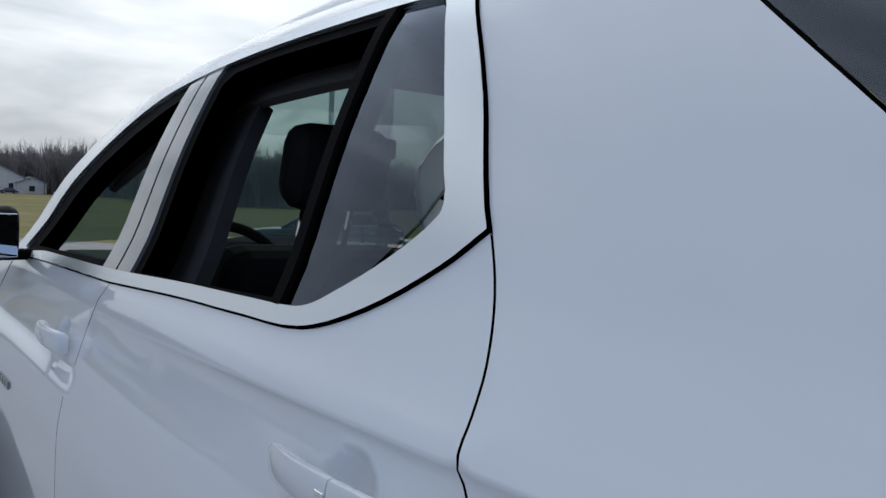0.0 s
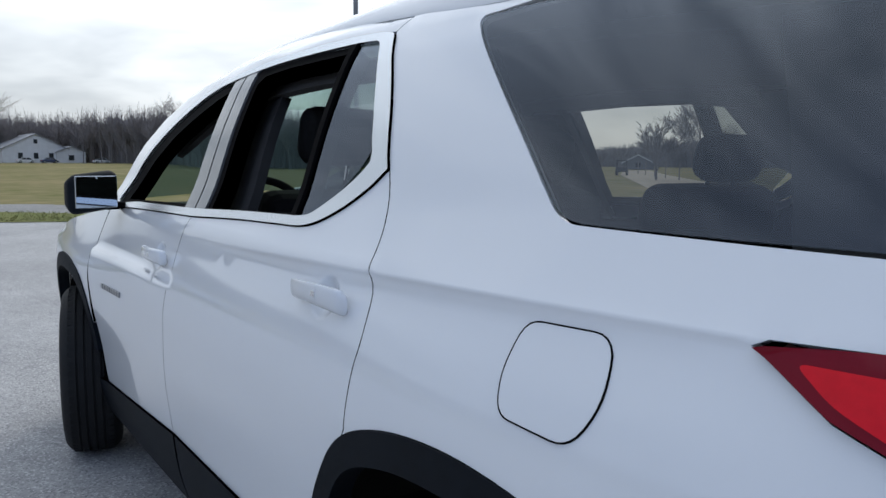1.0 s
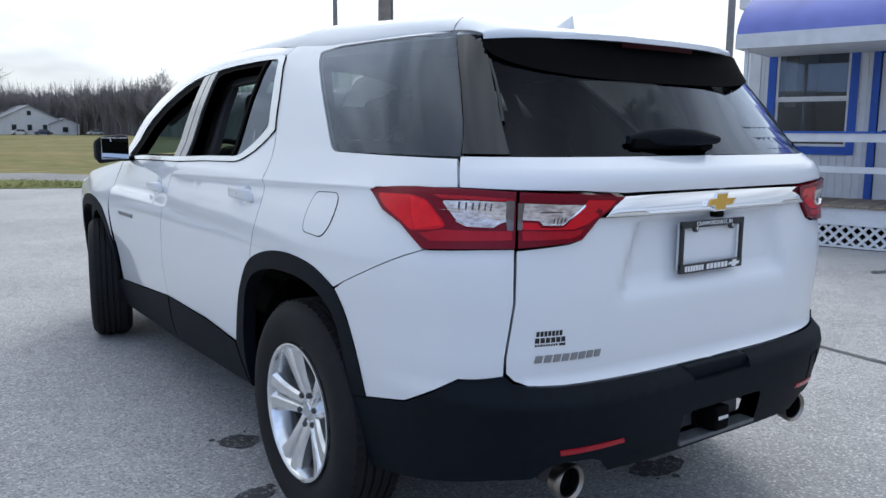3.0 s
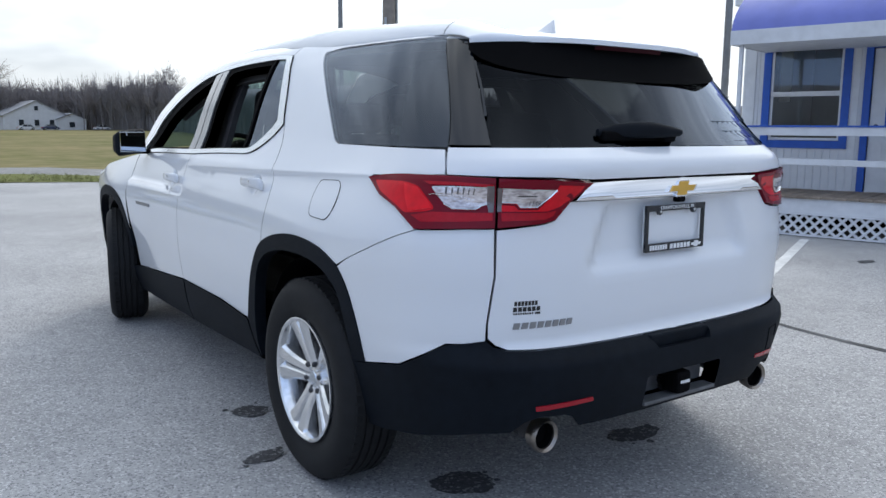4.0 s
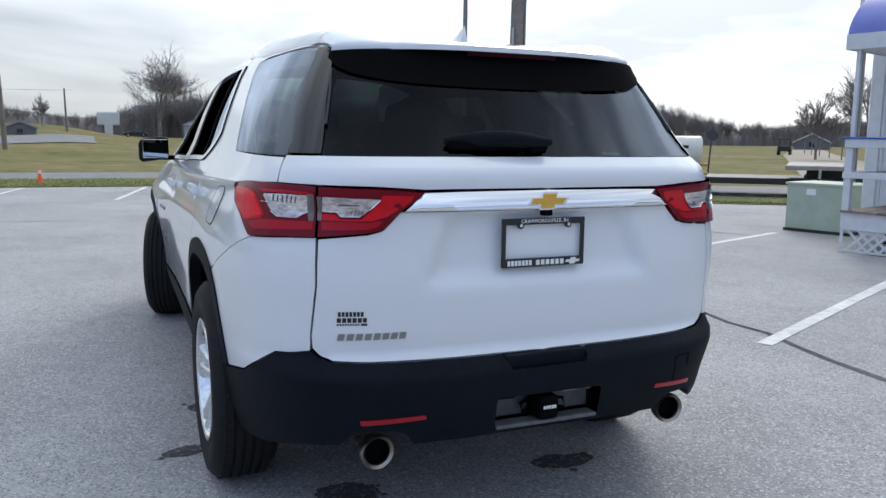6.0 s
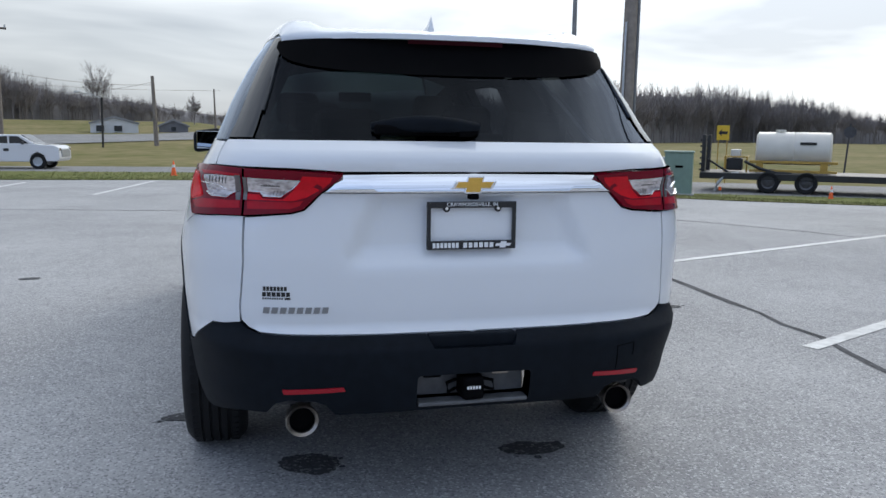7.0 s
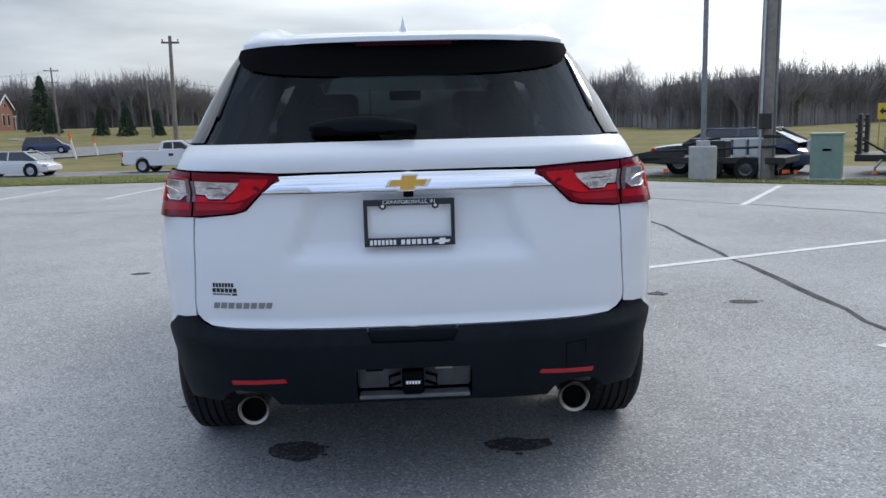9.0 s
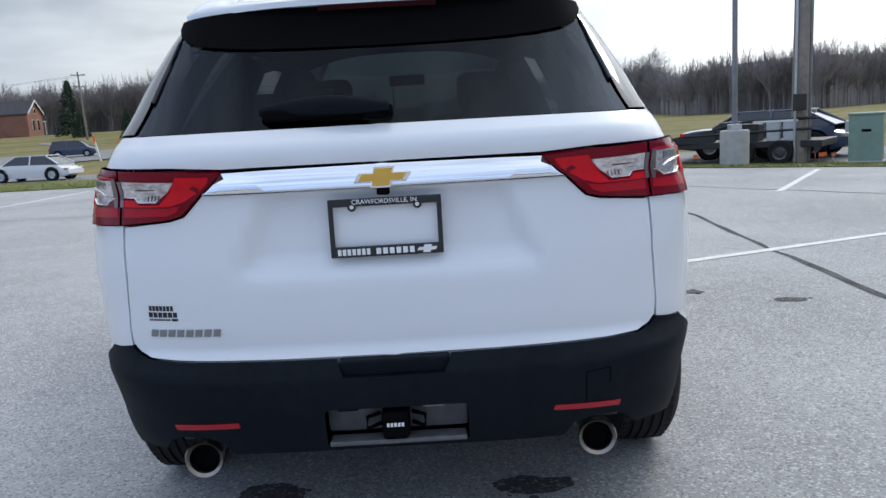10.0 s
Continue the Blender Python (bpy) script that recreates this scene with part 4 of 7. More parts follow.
for k in range(9):
    t = k / 8
    y, h = .835 + .185 * t, .068 * (1 - t) ** 1.5 * (1 if k else .97)
    w = .016 + .020 * t ** .5
    z0 = roof_z(0, y) - .003
    fr.append([fin.verts.new((-w, y, z0)), fin.verts.new((-w * .42, y, z0 + h * .5 + .003)), fin.verts.new((0, y, z0 + h + .004)), fin.verts.new((w * .42, y, z0 + h * .5 + .003)), fin.verts.new((w, y, z0))])
for r0, r1 in zip(fr, fr[1:]):
    for j in range(4):
        fin.faces.new((r0[j], r0[j + 1], r1[j + 1], r1[j]))
fin.faces.new(fr[0])
fin.faces.new(list(reversed(fr[-1])))
bmesh.ops.recalc_face_normals(fin, faces=fin.faces)
part("aerial_fin", fin, M_PAINT, car, "white shark-fin aerial", angle=60)

# wiper
bm = bmesh.new()
rr = []
for k in range(15):
    t = k / 14
    x = -.325 + .352 * t
    y0 = float(skin(T(x, 1.328)[0], 1.328)[0][0][1])
    y = y0 - .018 - .032 * smooth01(t * 1.2)
    hz = .006 + .021 * math.sin(math.pi * min(1, t * .86 + .06)) ** .8
    hy = .008 + .014 * t
    rr.append([bm.verts.new((x, y + hy * math.cos(a), 1.331 + .008 * math.sin(math.pi * t) + hz * math.sin(a))) for a in np.linspace(0, 2 * math.pi, 13)[:-1]])
for r0, r1 in zip(rr, rr[1:]):
    for j in range(12):
        bm.faces.new((r0[j], r0[(j + 1) % 12], r1[(j + 1) % 12], r1[j]))
bm.faces.new(rr[0])
bm.faces.new(list(reversed(rr[-1])))
bmesh.ops.recalc_face_normals(bm, faces=bm.faces)
wiper = part("rear_wiper", bm, M_CLAD, tailgate, "black rear wiper at rest", angle=60)
part("wiper_blade", box(-.14, .262, 1.319, .35, .034, .034, bevel=.008), M_BLACK, wiper)
part("wiper_pivot", box(-.012, .252, 1.318, .060, .06, .040, bevel=.012), M_BLACK, wiper)


# emblem, plate frame, badges
def on_tail(x, z, off=0.0):
    (p,), (n,) = skin(*T(x, z), off)
    return Vector(p), Vector(n)


p, n = on_tail(0, 1.150, .010)
EMB = [(-.077, -.012), (-.030, -.012), (-.034, -.029), (.022, -.029), (.026, -.012), (.063, -.012), (.077, .012), (.030, .012), (.034, .029), (-.022, .029), (-.026, .012), (-.063, .012)]
emblem = part("emblem", prism(EMB, p.y - .010, p.y + .012, "y", .002), M_CHROME, chrome_bar, "gold cross-shaped emblem with a chrome rim")
emblem.location = (0, 0, p.z)
part("emblem_face", prism([(x * .84, z * .80) for x, z in EMB], p.y - .0125, p.y - .006, "y", .0008), M_GOLD, emblem)
part("camera_pod", box(0, p.y + .004, 1.108, .034, .03, .020, bevel=.005), M_BLACK, tailgate)
frame_y = .198
plate_frame = new("plate_frame")
plate_frame.parent = tailgate
plate_frame["label"] = "black plate frame with white lettering and no plate"
bm = bmesh.new()
for cx, cz, sx, sz in ((0, 1.0795, .304, .021), (0, .9465, .304, .029), (-.1455, 1.013, .013, .140), (.1455, 1.013, .013, .140)):
    add_box(bm, cx, frame_y, cz, sx, .012 if sx > .1 else .0105, sz, bevel=.002)
part("frame_rim", bm, M_GLOSSBLACK, plate_frame)
part("frame_back", box(0, frame_y + .016, 1.011, .290, .006, .140, bevel=.002), M_PAINT, plate_frame)
for sx in (-1, 1):
    part("tab", lathe([(-.004, .0001), (-.004, .012), (.004, .012), (.004, .0001)], 16, "z", False), M_GLOSSBLACK, plate_frame).matrix_basis = pose(.0875 * sx, frame_y - .003, 1.068, 90)
    part("screw", lathe([(-.003, .0001), (-.003, .0055), (.003, .0055), (.003, .0001)], 12, "z", False), M_CHROME, plate_frame).matrix_basis = pose(.0875 * sx, frame_y - .007, 1.068, 90)
writing("frame_lettering", "CRAWFORDSVILLE, IN", .0175, M_WHITE_PRINT, plate_frame, pose(0, frame_y - .007, 1.0805, 90), "white capital letters")
bm = bmesh.new()
for x0, x1, count in ((-.135, -.044, 7), (-.032, .076, 6)):
    pitch = (x1 - x0) / count
    for k in range(count):
        add_box(bm, x0 + pitch * (k + .5), frame_y - .0068, .9465, pitch * .70, .002, .0165)
part("lettering_bar", bm, M_WHITE_PRINT, plate_frame, "white lettering shown as plain bars")
part("frame_logo", prism([(x * .36 + .108, z * .36 + .9465) for x, z in EMB], frame_y - .0078, frame_y - .006, "y"), M_WHITE_PRINT, plate_frame)


def tail_bar(name, x0, x1, z0, z1, material, parent, off, n=1, gap=.0, slant=0.0, label=""):
    bm = bmesh.new()
    w = (x1 - x0) / n
    for i in range(n):
        a, b = x0 + i * w + gap / 2, x0 + (i + 1) * w - gap / 2
        vs = []
        for o in (0.0003, off):
            for x, z in ((a, z0), (b, z0), (b + slant, z1), (a + slant, z1)):
                vs.append(bm.verts.new(on_tail(x, z, o)[0]))
        bm.faces.new(vs[4:])
        for k in range(4):
            bm.faces.new((vs[k], vs[(k + 1) % 4], vs[4 + (k + 1) % 4], vs[4 + k]))
    bmesh.ops.recalc_face_normals(bm, faces=bm.faces)
    return part(name, bm, material, parent, label)


tail_bar("dealer_lettering", -.676, -.600, .8065, .8205, M_BLACK_PRINT, tailgate, .0012, n=7, gap=.0028, label="black lettering shown as plain bars")
tail_bar("dealer_lettering", -.679, -.590, .7880, .8020, M_BLACK_PRINT, tailgate, .0012, n=6, gap=.0030)
tail_bar("dealer_lettering", -.678, -.612, .7785, .7840, M_BLACK_PRINT, tailgate, .0012, n=9, gap=.0025)
tail_bar("dealer_lettering", -.608, -.590, .7775, .7845, M_BLACK_PRINT, tailgate, .0012)
for i in range(8):
    a = -.680 + .02625 * i
    tail_bar("badge_letter", a + .0035, a + .0222, .7330, .7525, M_BADGE, tailgate, .004, slant=.004, label="chrome letter shown as a plain bar")
for sd in (1, -1):
    for i in range(8):
        a = 3.30 + .036 * i
        (q,), (nn,) = skin(Y1 - (a + .014), .872, .003)
        part("badge_letter", box(q[0] * sd, q[1], q[2], .005, .027, .020, bevel=.001, seg=1), M_BADGE, car, "chrome letter shown as a plain bar")

# rear bumper
bump_half = [T(0, .408), T(-.30, .405), T(-.455, .403), T(-.485, .440), T(-.520, .452), T(-.600, .452), T(-.640, .438), T(-.668, .400), T(-.75, .390), S(.50, .350), S(.69, .322), S(.775, .320), S(.784, .545), S(.712, .556), S(.533, .588), S(.427, .643), T(-.838, .680), T(-.7475, .6995), T(-.7265, .6785), T(-.691, .6645),
             T(-.60, .6605), T(-.30, .6575), T(-.155, .6565), T(-.135, .618), T(0, .616)]
bumper = panel("rear_bumper", mirror_loop(bump_half), M_CLAD, car, step=.03, depth=.06, off=.004, gap=.001,
               holes=[rounded([T(-.192, .420), T(-.192, .530), T(.192, .530), T(.192, .420)], .012)], label="textured black rear bumper")
band("tow_cover_seam", [T(-.587, .549), T(-.587, .596), T(-.518, .589), T(-.518, .505)], (-.0012, .0012), M_BLACK, bumper, -1, off=.0052, thick=.001)
part("bumper_step", box(0, .215, .634, .30, .13, .045, bevel=.006), M_CLAD, bumper)
part("hitch_tray", box(0, .215, .475, .385, .02, .115, bevel=.004), M_GREYPLATE, bumper, "grey panel behind the hitch opening")
part("tray_lip", box(0, .165, .428, .375, .06, .014, bevel=.004), M_GREYPLATE, bumper)
receiver = part("hitch_receiver", box(-.005, .20, .478, .075, .14, .075, bevel=.008), M_BLACK, bumper)
part("receiver_cover", box(-.005, .128, .478, .072, .02, .078, bevel=.012), M_BLACK, receiver, "black rubber hitch cover")
bm = bmesh.new()
for k in range(5):
    add_box(bm, -.0245 + .0098 * k, .1173, .482, .0068, .0015, .0105)
part("cover_lettering", bm, M_WHITE_PRINT, receiver, "white lettering shown as plain bars")
for s in (-1, 1):
    part("chain_loop", tube([(-.005 + .045 * s, .19, .462), (-.005 + .080 * s, .155, .460), (-.005 + .080 * s, .17, .488), (-.005 + .045 * s, .19, .492)], .006, 8), M_BLACK, receiver)
for s in (-1, 1):
    part("plug_socket", box(.10 if s > 0 else -.135, .19, .520, .06, .05, .022, bevel=.004), M_BLACK if s < 0 else M_STEEL, bumper)
    # reflectors and tail pipes
    refl = [T(-.620, .4915), T(-.430, .5045), T(-.424, .4905), T(-.615, .4750)]
    panel("reflector", rounded(refl, .004), M_REFLECTOR, bumper, s, off=.007, gap=0, depth=.004, step=.02, label="red bar reflector")
    tip = part("exhaust_tip", lathe([(-.012, .052), (0, .0555), (.010, .054), (.035, .050), (.035, .039), (.012, .041), (-.004, .0430)], 32, "x"), M_STEEL, car, "bright exhaust tip", angle=40)
    tip.matrix_basis = pose(-.5585 * s, .222, .374, 0, 0, 90 + 5 * s)
    # black sleeve from just inside the tip's mouth to its closed back
    part("pipe_inside", lathe([(.030, .0001), (.030, .0385), (.010, .0395), (.002, .0415)], 24, "x", False), M_BLACK, tip, "black inside of the pipe", angle=40)
    part("pipe_bracket", box(-.585 * s, .315, .420, .10, .05, .030, bevel=.008), M_DISC, car)
    part("exhaust_pipe", tube([(-.5585 * s, .31, .374), (-.55 * s, .45, .385), (-.50 * s, .75, .40)], .036, 12), M_DISC, car)
    for yy in (1.19, 4.27):
        bm = bmesh.new()
        arc = [[bm.verts.new((-.80 * s + q, yy + r * math.cos(a), .42 + r * math.sin(a))) for q, r in ((-.10 * s, .425), (.16 * s, .425), (.16 * s, .20))] for a in np.linspace(-.25, math.pi + .25, 25)]
        for r0, r1 in zip(arc, arc[1:]):
            for j in range(2):
                bm.faces.new((r0[j], r0[j + 1], r1[j + 1], r1[j]))
        part("wheel_liner", bm, M_BLACK, car, angle=40)
part("underbody", box(0, 2.87, .37, 1.34, 4.0, .16, bevel=.04), M_BLACK, car)
part("cabin_floor", box(0, 2.3, .60, 1.70, 3.4, .05, bevel=.01), M_CABIN, car)
for s in (-1, 1):
    part("underbody", box(-.72 * s, 2.70, .40, .34, 1.95, .22, bevel=.04), M_BLACK, car)


# wheels
def make_wheel():
    w = new("wheel")
    w.parent = car
    prof = [(-.105, .245), (-.117, .285), (-.1225, .320), (-.1175, .349), (-.104, .368), (-.090, .379), (-.080, .3845)]
    for gx in (-.050, -.017, .017, .050):
        prof += [(gx - .006, .389), (gx - .0045, .3805), (gx + .0045, .3805), (gx + .006, .389)]
    prof += [(.080, .3845), (.090, .379), (.104, .368), (.1175, .349), (.1225, .320), (.117, .285), (.105, .245), (.09, .232), (-.09, .232)]
    tyre = part("tyre", lathe(prof, 72), M_TYRE, w, "black road tyre", angle=35)
    for sx in (-1, 1):
        lug = bmesh.new()
        for k in range(64):
            m4 = Matrix.Rotation(2 * math.pi * (k + .25 * sx) / 64, 4, "X")
            add_box(lug, .073 * sx, 0, .3825, .026, .0235, .010, m=m4)
        tagged(part("tread", lug, M_TYRE, tyre), kind="stuff")
    rim = part("rim", lathe([(-.098, .232), (-.108, .241), (-.114, .240), (-.115, .234), (-.110, .226), (-.096, .219), (-.07, .212), (.07, .205), (.10, .222), (.10, .236)], 64), M_ALLOY, w, "bright machined alloy rim", angle=30)
    for k in range(5):
        for s in (-1, 1):
            bm = bmesh.new()
            ring = []
            for r, lo, hi, x0, x1 in ((.040, .001, .036, -.066, -.03), (.075, .0012, .040, -.074, -.03), (.11, .0018, .045, -.083, -.035), (.15, .0024, .054, -.092, -.045), (.19, .003, .066, -.100, -.055), (.210, .004, .078, -.105, -.065), (.223, .005, .094, -.108, -.075)):
                edge = (hi - lo)
                ring.append([bm.verts.new((x, s * (lo + edge * q), r)) for x, q in ((x1, 0), (x0 + .016, .0), (x0 + .005, .10), (x0, .22), (x0 + .001, .80), (x0 + .012, 1), (x1, 1.02))])
            for r0, r1 in zip(ring, ring[1:]):
                for j in range(7):
                    bm.faces.new((r0[j], r0[(j + 1) % 7], r1[(j + 1) % 7], r1[j]))
            bm.faces.new(ring[0])
            bm.faces.new(list(reversed(ring[-1])))
            bmesh.ops.transform(bm, matrix=Matrix.Rotation(2 * math.pi * k / 5, 4, "X"), verts=bm.verts)
            bmesh.ops.recalc_face_normals(bm, faces=bm.faces)
            part("spoke", bm, M_ALLOY, rim, angle=25)
    part("hub", lathe([(-.062, .0001), (-.066, .030), (-.062, .040), (-.055, .074), (-.03, .080), (-.03, .0001)], 32, "x", False), M_ALLOY, rim, angle=40)
    part("centre_cap", lathe([(-.071, .0001), (-.070, .026), (-.064, .030), (-.055, .030)], 24, "x", False), M_SATIN, rim, angle=40)
    for k in range(6):
        a = 2 * math.pi * (k + .5) / 6
        ln = part("lug_nut", lathe([(-.078, .0001), (-.076, .0085), (-.068, .0115), (-.05, .0115)], 8, "x", False), M_DISC, rim, angle=40)
        ln.location = (0, .058 * math.sin(a), .058 * math.cos(a))
    part("brake_disc", lathe([(-.02, .03), (-.02, .165), (0, .165), (0, .03)], 40), M_DISC, w, angle=40)
    part("wheel_back", lathe([(.03, .0001), (.03, .215)], 40, "x", False), M_BLACK, w)
    return w


wheel = make_wheel()
wheel.matrix_basis = pose(-.858, 1.135, .388, -14)
for x, y, rz, rx in ((.858, 1.135, 180, 40), (-.868, 4.24, -13, 25), (.868, 4.24, 167, 60)):
    copy_thing(wheel, pose(x, y, .388, rx if rz in (-13,) else -rx, 0, rz) if rz in (180, 167) else pose(x, y, .388, 0, 0, rz) @ pose(0, 0, 0, rx))


# bonnet and windscreen
def bonnet_pt(a, b):
    y = 3.74 + 1.36 * b
    s = 2 * a - 1
    w = float(half_width(np.float64(y), np.float64(1.13 - .12 * b))) - .012
    return (s * w, y, 1.175 - .06 * b - .10 * b ** 4 - (.05 + .03 * b) * abs(s) ** 3)


grid_part("bonnet", bonnet_pt, 24, 20, M_PAINT, car)


def nose_pt(a, b, out=0.0):
    s, z = 2 * a - 1, .28 + .72 * b
    w = float(half_width(np.float64(5.10), np.float64(z))) - .004
    return (s * w, 5.085 + out + .12 * (1 - s * s) * (1 - .35 * b * b), z - .05 * b * abs(s) ** 3)


grid_part("front_bumper", nose_pt, 24, 12, M_PAINT, car)
grid_part("front_grille", lambda a, b: nose_pt(.5 + (a - .5) * .62, .30 + .52 * b, .006), 16, 8, M_CLAD, car)

SCREEN_EDGE = [(3.90, 1.185), (3.90, 1.30), (3.85, 1.433), (3.738, 1.542), (3.565, 1.626), (3.36, 1.694), (3.08, 1.740)]


def screen_pt(a, b):
    s = 2 * a - 1
    k = b * (len(SCREEN_EDGE) - 1)
    i = min(int(k), len(SCREEN_EDGE) - 2)
    y = SCREEN_EDGE[i][0] + (SCREEN_EDGE[i + 1][0] - SCREEN_EDGE[i][0]) * (k - i)
    z = SCREEN_EDGE[i][1] + (SCREEN_EDGE[i + 1][1] - SCREEN_EDGE[i][1]) * (k - i)
    w = float(half_width(np.float64(y), np.float64(z))) - .004
    return (s * w, y + .22 * (1 - s * s) * (1 - .75 * b), z + .028 * (1 - s * s))


grid_part("windscreen", screen_pt, 16, 12, M_CLEARGLASS, car, "green-tinted windscreen")
part("dashboard", box(0, 3.52, 1.02, 1.48, .52, .30, bevel=.07, seg=3), M_CABIN, car)
part("dash_top", box(0, 3.68, 1.165, 1.40, .40, .03, bevel=.012), M_CABINGREY, car)
sw = tube([(.185 * math.cos(2 * math.pi * k / 40), .185 * math.sin(2 * math.pi * k / 40), 0) for k in range(41)], .0165, 8, cap=False)
wheel_s = part("steering_wheel", sw, M_CABIN, car, "black steering wheel", angle=60)
wheel_s.matrix_basis = pose(-.385, 3.25, 1.125, 62, 0, 0)
part("steering_hub", box(0, 0, -.02, .15, .12, .05, bevel=.02), M_CABIN, wheel_s)
part("steering_spoke", box(0, 0, -.012, .34, .03, .014, bevel=.005), M_SATIN, wheel_s)


def seat(name, x, y, w, label, tall, lift=.085):
    s = new(name)
    s.parent = car
    s.location = (x, y, 0)
    s["label"] = label
    part("cushion", box(0, 0, .80, w, .52, .20, bevel=.06, seg=3), M_CABIN, s)
    b = part("backrest", box(0, 0, tall / 2, w, .16, tall, bevel=.06, seg=3), M_CABIN, s)
    b.matrix_basis = pose(0, -.27, .82, 14, 0, 0)
    for hx in ((0,) if w < .7 else (-.36, .36)):
        h = part("headrest", box(hx, -.02, tall + lift, .25, .11, .19 if lift > .1 else .14, bevel=.05, seg=3), M_CABIN, b)
        bm = bmesh.new()
        for q in (-.06, .06):
            add_tube(bm, [(hx + q, 0, tall - .04), (hx + q, -.015, tall + lift - .05)], .007, 6)
        part("headrest_post", bm, M_CHROME, b)


for sx in (-.385, .385):
    seat("front_seat", sx * 1.08, 3.05, .48, "black cloth front seat with headrest", .46, .19)
    seat("second_row_seat", sx, 2.12, .52, "black cloth second-row seat with headrest", .50)
seat("third_row_bench", 0, 1.02, 1.15, "black cloth third-row bench", .44)
part("rear_view_mirror", box(0, 3.16, 1.545, .22, .03, .065, bevel=.012), M_BLACK, car)
part("centre_console", box(0, 3.0, .82, .26, .8, .30, bevel=.04), M_CABIN, car)
part("tailgate_lining", box(0, .36, .95, 1.30, .03, .55, bevel=.01), M_CABIN, tailgate)


# ---- ground and roads ----
def speckled(name, color, dark, light, grain=260.0, rough=0.85, patch=0.5, bump=0.35):
    """Paving with visible aggregate: patches, mottling and pale and dark grains."""
    m = bpy.data.materials.new(name)
    m.use_nodes = True
    n, l = m.node_tree.nodes, m.node_tree.links
    b = n["Principled BSDF"]
    b.inputs["Roughness"].default_value = rough
    b.inputs["Specular IOR Level"].default_value = 0.35
    tc = n.new("ShaderNodeTexCoord")

    def noise_tex(scale, detail, rg=0.5):
        t = n.new("ShaderNodeTexNoise")
        t.inputs["Scale"].default_value, t.inputs["Detail"].default_value, t.inputs["Roughness"].default_value = scale, detail, rg
        l.new(tc.outputs["Object"], t.inputs["Vector"])
        return t

    def mixc(fac, a, bcol, blend="MIX"):
        x = n.new("ShaderNodeMix")
        x.data_type, x.blend_type = "RGBA", blend
        if hasattr(fac, "links"):
            l.new(fac, x.inputs["Factor"])
        else:
            x.inputs["Factor"].default_value = fac
        for sock, v in ((x.inputs["A"], a), (x.inputs["B"], bcol)):
            if hasattr(v, "links"):
                l.new(v, sock)
            else:
                sock.default_value = (*v, 1)
        return x.outputs["Result"]

    def ramp(src, lo, hi):
        r = n.new("ShaderNodeMapRange")
        r.inputs["From Min"].default_value, r.inputs["From Max"].default_value = lo, hi
        l.new(src, r.inputs["Value"])
        return r.outputs[0]
    big, mid = noise_tex(patch, 5, 0.6), noise_tex(6.0, 6, 0.65)
    c = mixc(ramp(big.outputs["Fac"], 0.35, 0.65), tuple(k * 0.80 for k in color), tuple(k * 1.12 for k in color))
    c = mixc(ramp(mid.outputs["Fac"], 0.3, 0.7), c, mixc(1.0, c, (0.82, 0.82, 0.83), "MULTIPLY"))
    vor = n.new("ShaderNodeTexVoronoi")
    vor.inputs["Scale"].default_value = grain * 0.36
    l.new(tc.outputs["Object"], vor.inputs["Vector"])
    sep = n.new("ShaderNodeSeparateColor")
    l.new(vor.outputs["Color"], sep.inputs[0])
    c = mixc(ramp(sep.outputs[0], 0.72, 0.95), c, light)
    c = mixc(ramp(sep.outputs[1], 0.70, 0.95), c, dark)
    fine = noise_tex(grain, 3, 0.6)
    c = mixc(ramp(fine.outputs["Fac"], 0.35, 0.68), mixc(1.0, c, (0.82, 0.82, 0.83), "MULTIPLY"), c)
    l.new(c, b.inputs["Base Color"])
    bp = n.new("ShaderNodeBump")
    bp.inputs["Strength"].default_value, bp.inputs["Distance"].default_value = bump, 0.006
    l.new(fine.outputs["Fac"], bp.inputs["Height"])
    l.new(bp.outputs[0], b.inputs["Normal"])
    return m


M_ASPHALT = speckled("weathered_asphalt", (0.455, 0.451, 0.443), (0.23, 0.23, 0.235), (0.62, 0.62, 0.61), grain=330.0)
M_ROAD = speckled("pale_road", (0.27, 0.268, 0.262), (0.16, 0.16, 0.16), (0.36, 0.36, 0.35), grain=90)
M_STAIN = speckled("oil_darkened_asphalt", (0.085, 0.085, 0.088), (0.05, 0.05, 0.05), (0.24, 0.24, 0.24))
M_TAR = mat("crack_sealing_tar", (0.10, 0.10, 0.103), 0.95, vary=0.5, scale=25, spec=0.08)
M_GRASS = mat("winter_grass", (0.105, 0.115, 0.030), 0.95, scale=0.9, color2=(0.27, 0.215, 0.11), bump=0.6, bump_scale=18, detail=9, spec=0.1)
M_VERGE = mat("green_verge_grass", (0.105, 0.138, 0.036), 0.95, scale=4, color2=(0.20, 0.195, 0.075), bump=0.8, bump_scale=40, detail=8, spec=0.1)
M_BLADE = mat("grass_blade", (0.125, 0.150, 0.045), 0.8, scale=3, color2=(0.24, 0.22, 0.10), spec=0.2)
M_LINE = mat("worn_white_line_paint", (0.66, 0.66, 0.64), 0.7, vary=0.22, scale=14, bump=0.2, bump_scale=120)
M_GRAVEL = mat("tan_gravel", (0.34, 0.29, 0.23), 0.9, vary=0.15, scale=6)
# woodland grey lifted paler, with the distance haze put into its colour
M_WOODS = mat("bare_woodland_floor", (0.30, 0.285, 0.285), 0.95, scale=0.5, color2=(0.20, 0.19, 0.19), detail=10, spec=0.05)
M_BARK = mat("grey_brown_bark", (0.23, 0.21, 0.205), 0.9, vary=0.3, scale=1.5, spec=0.1)
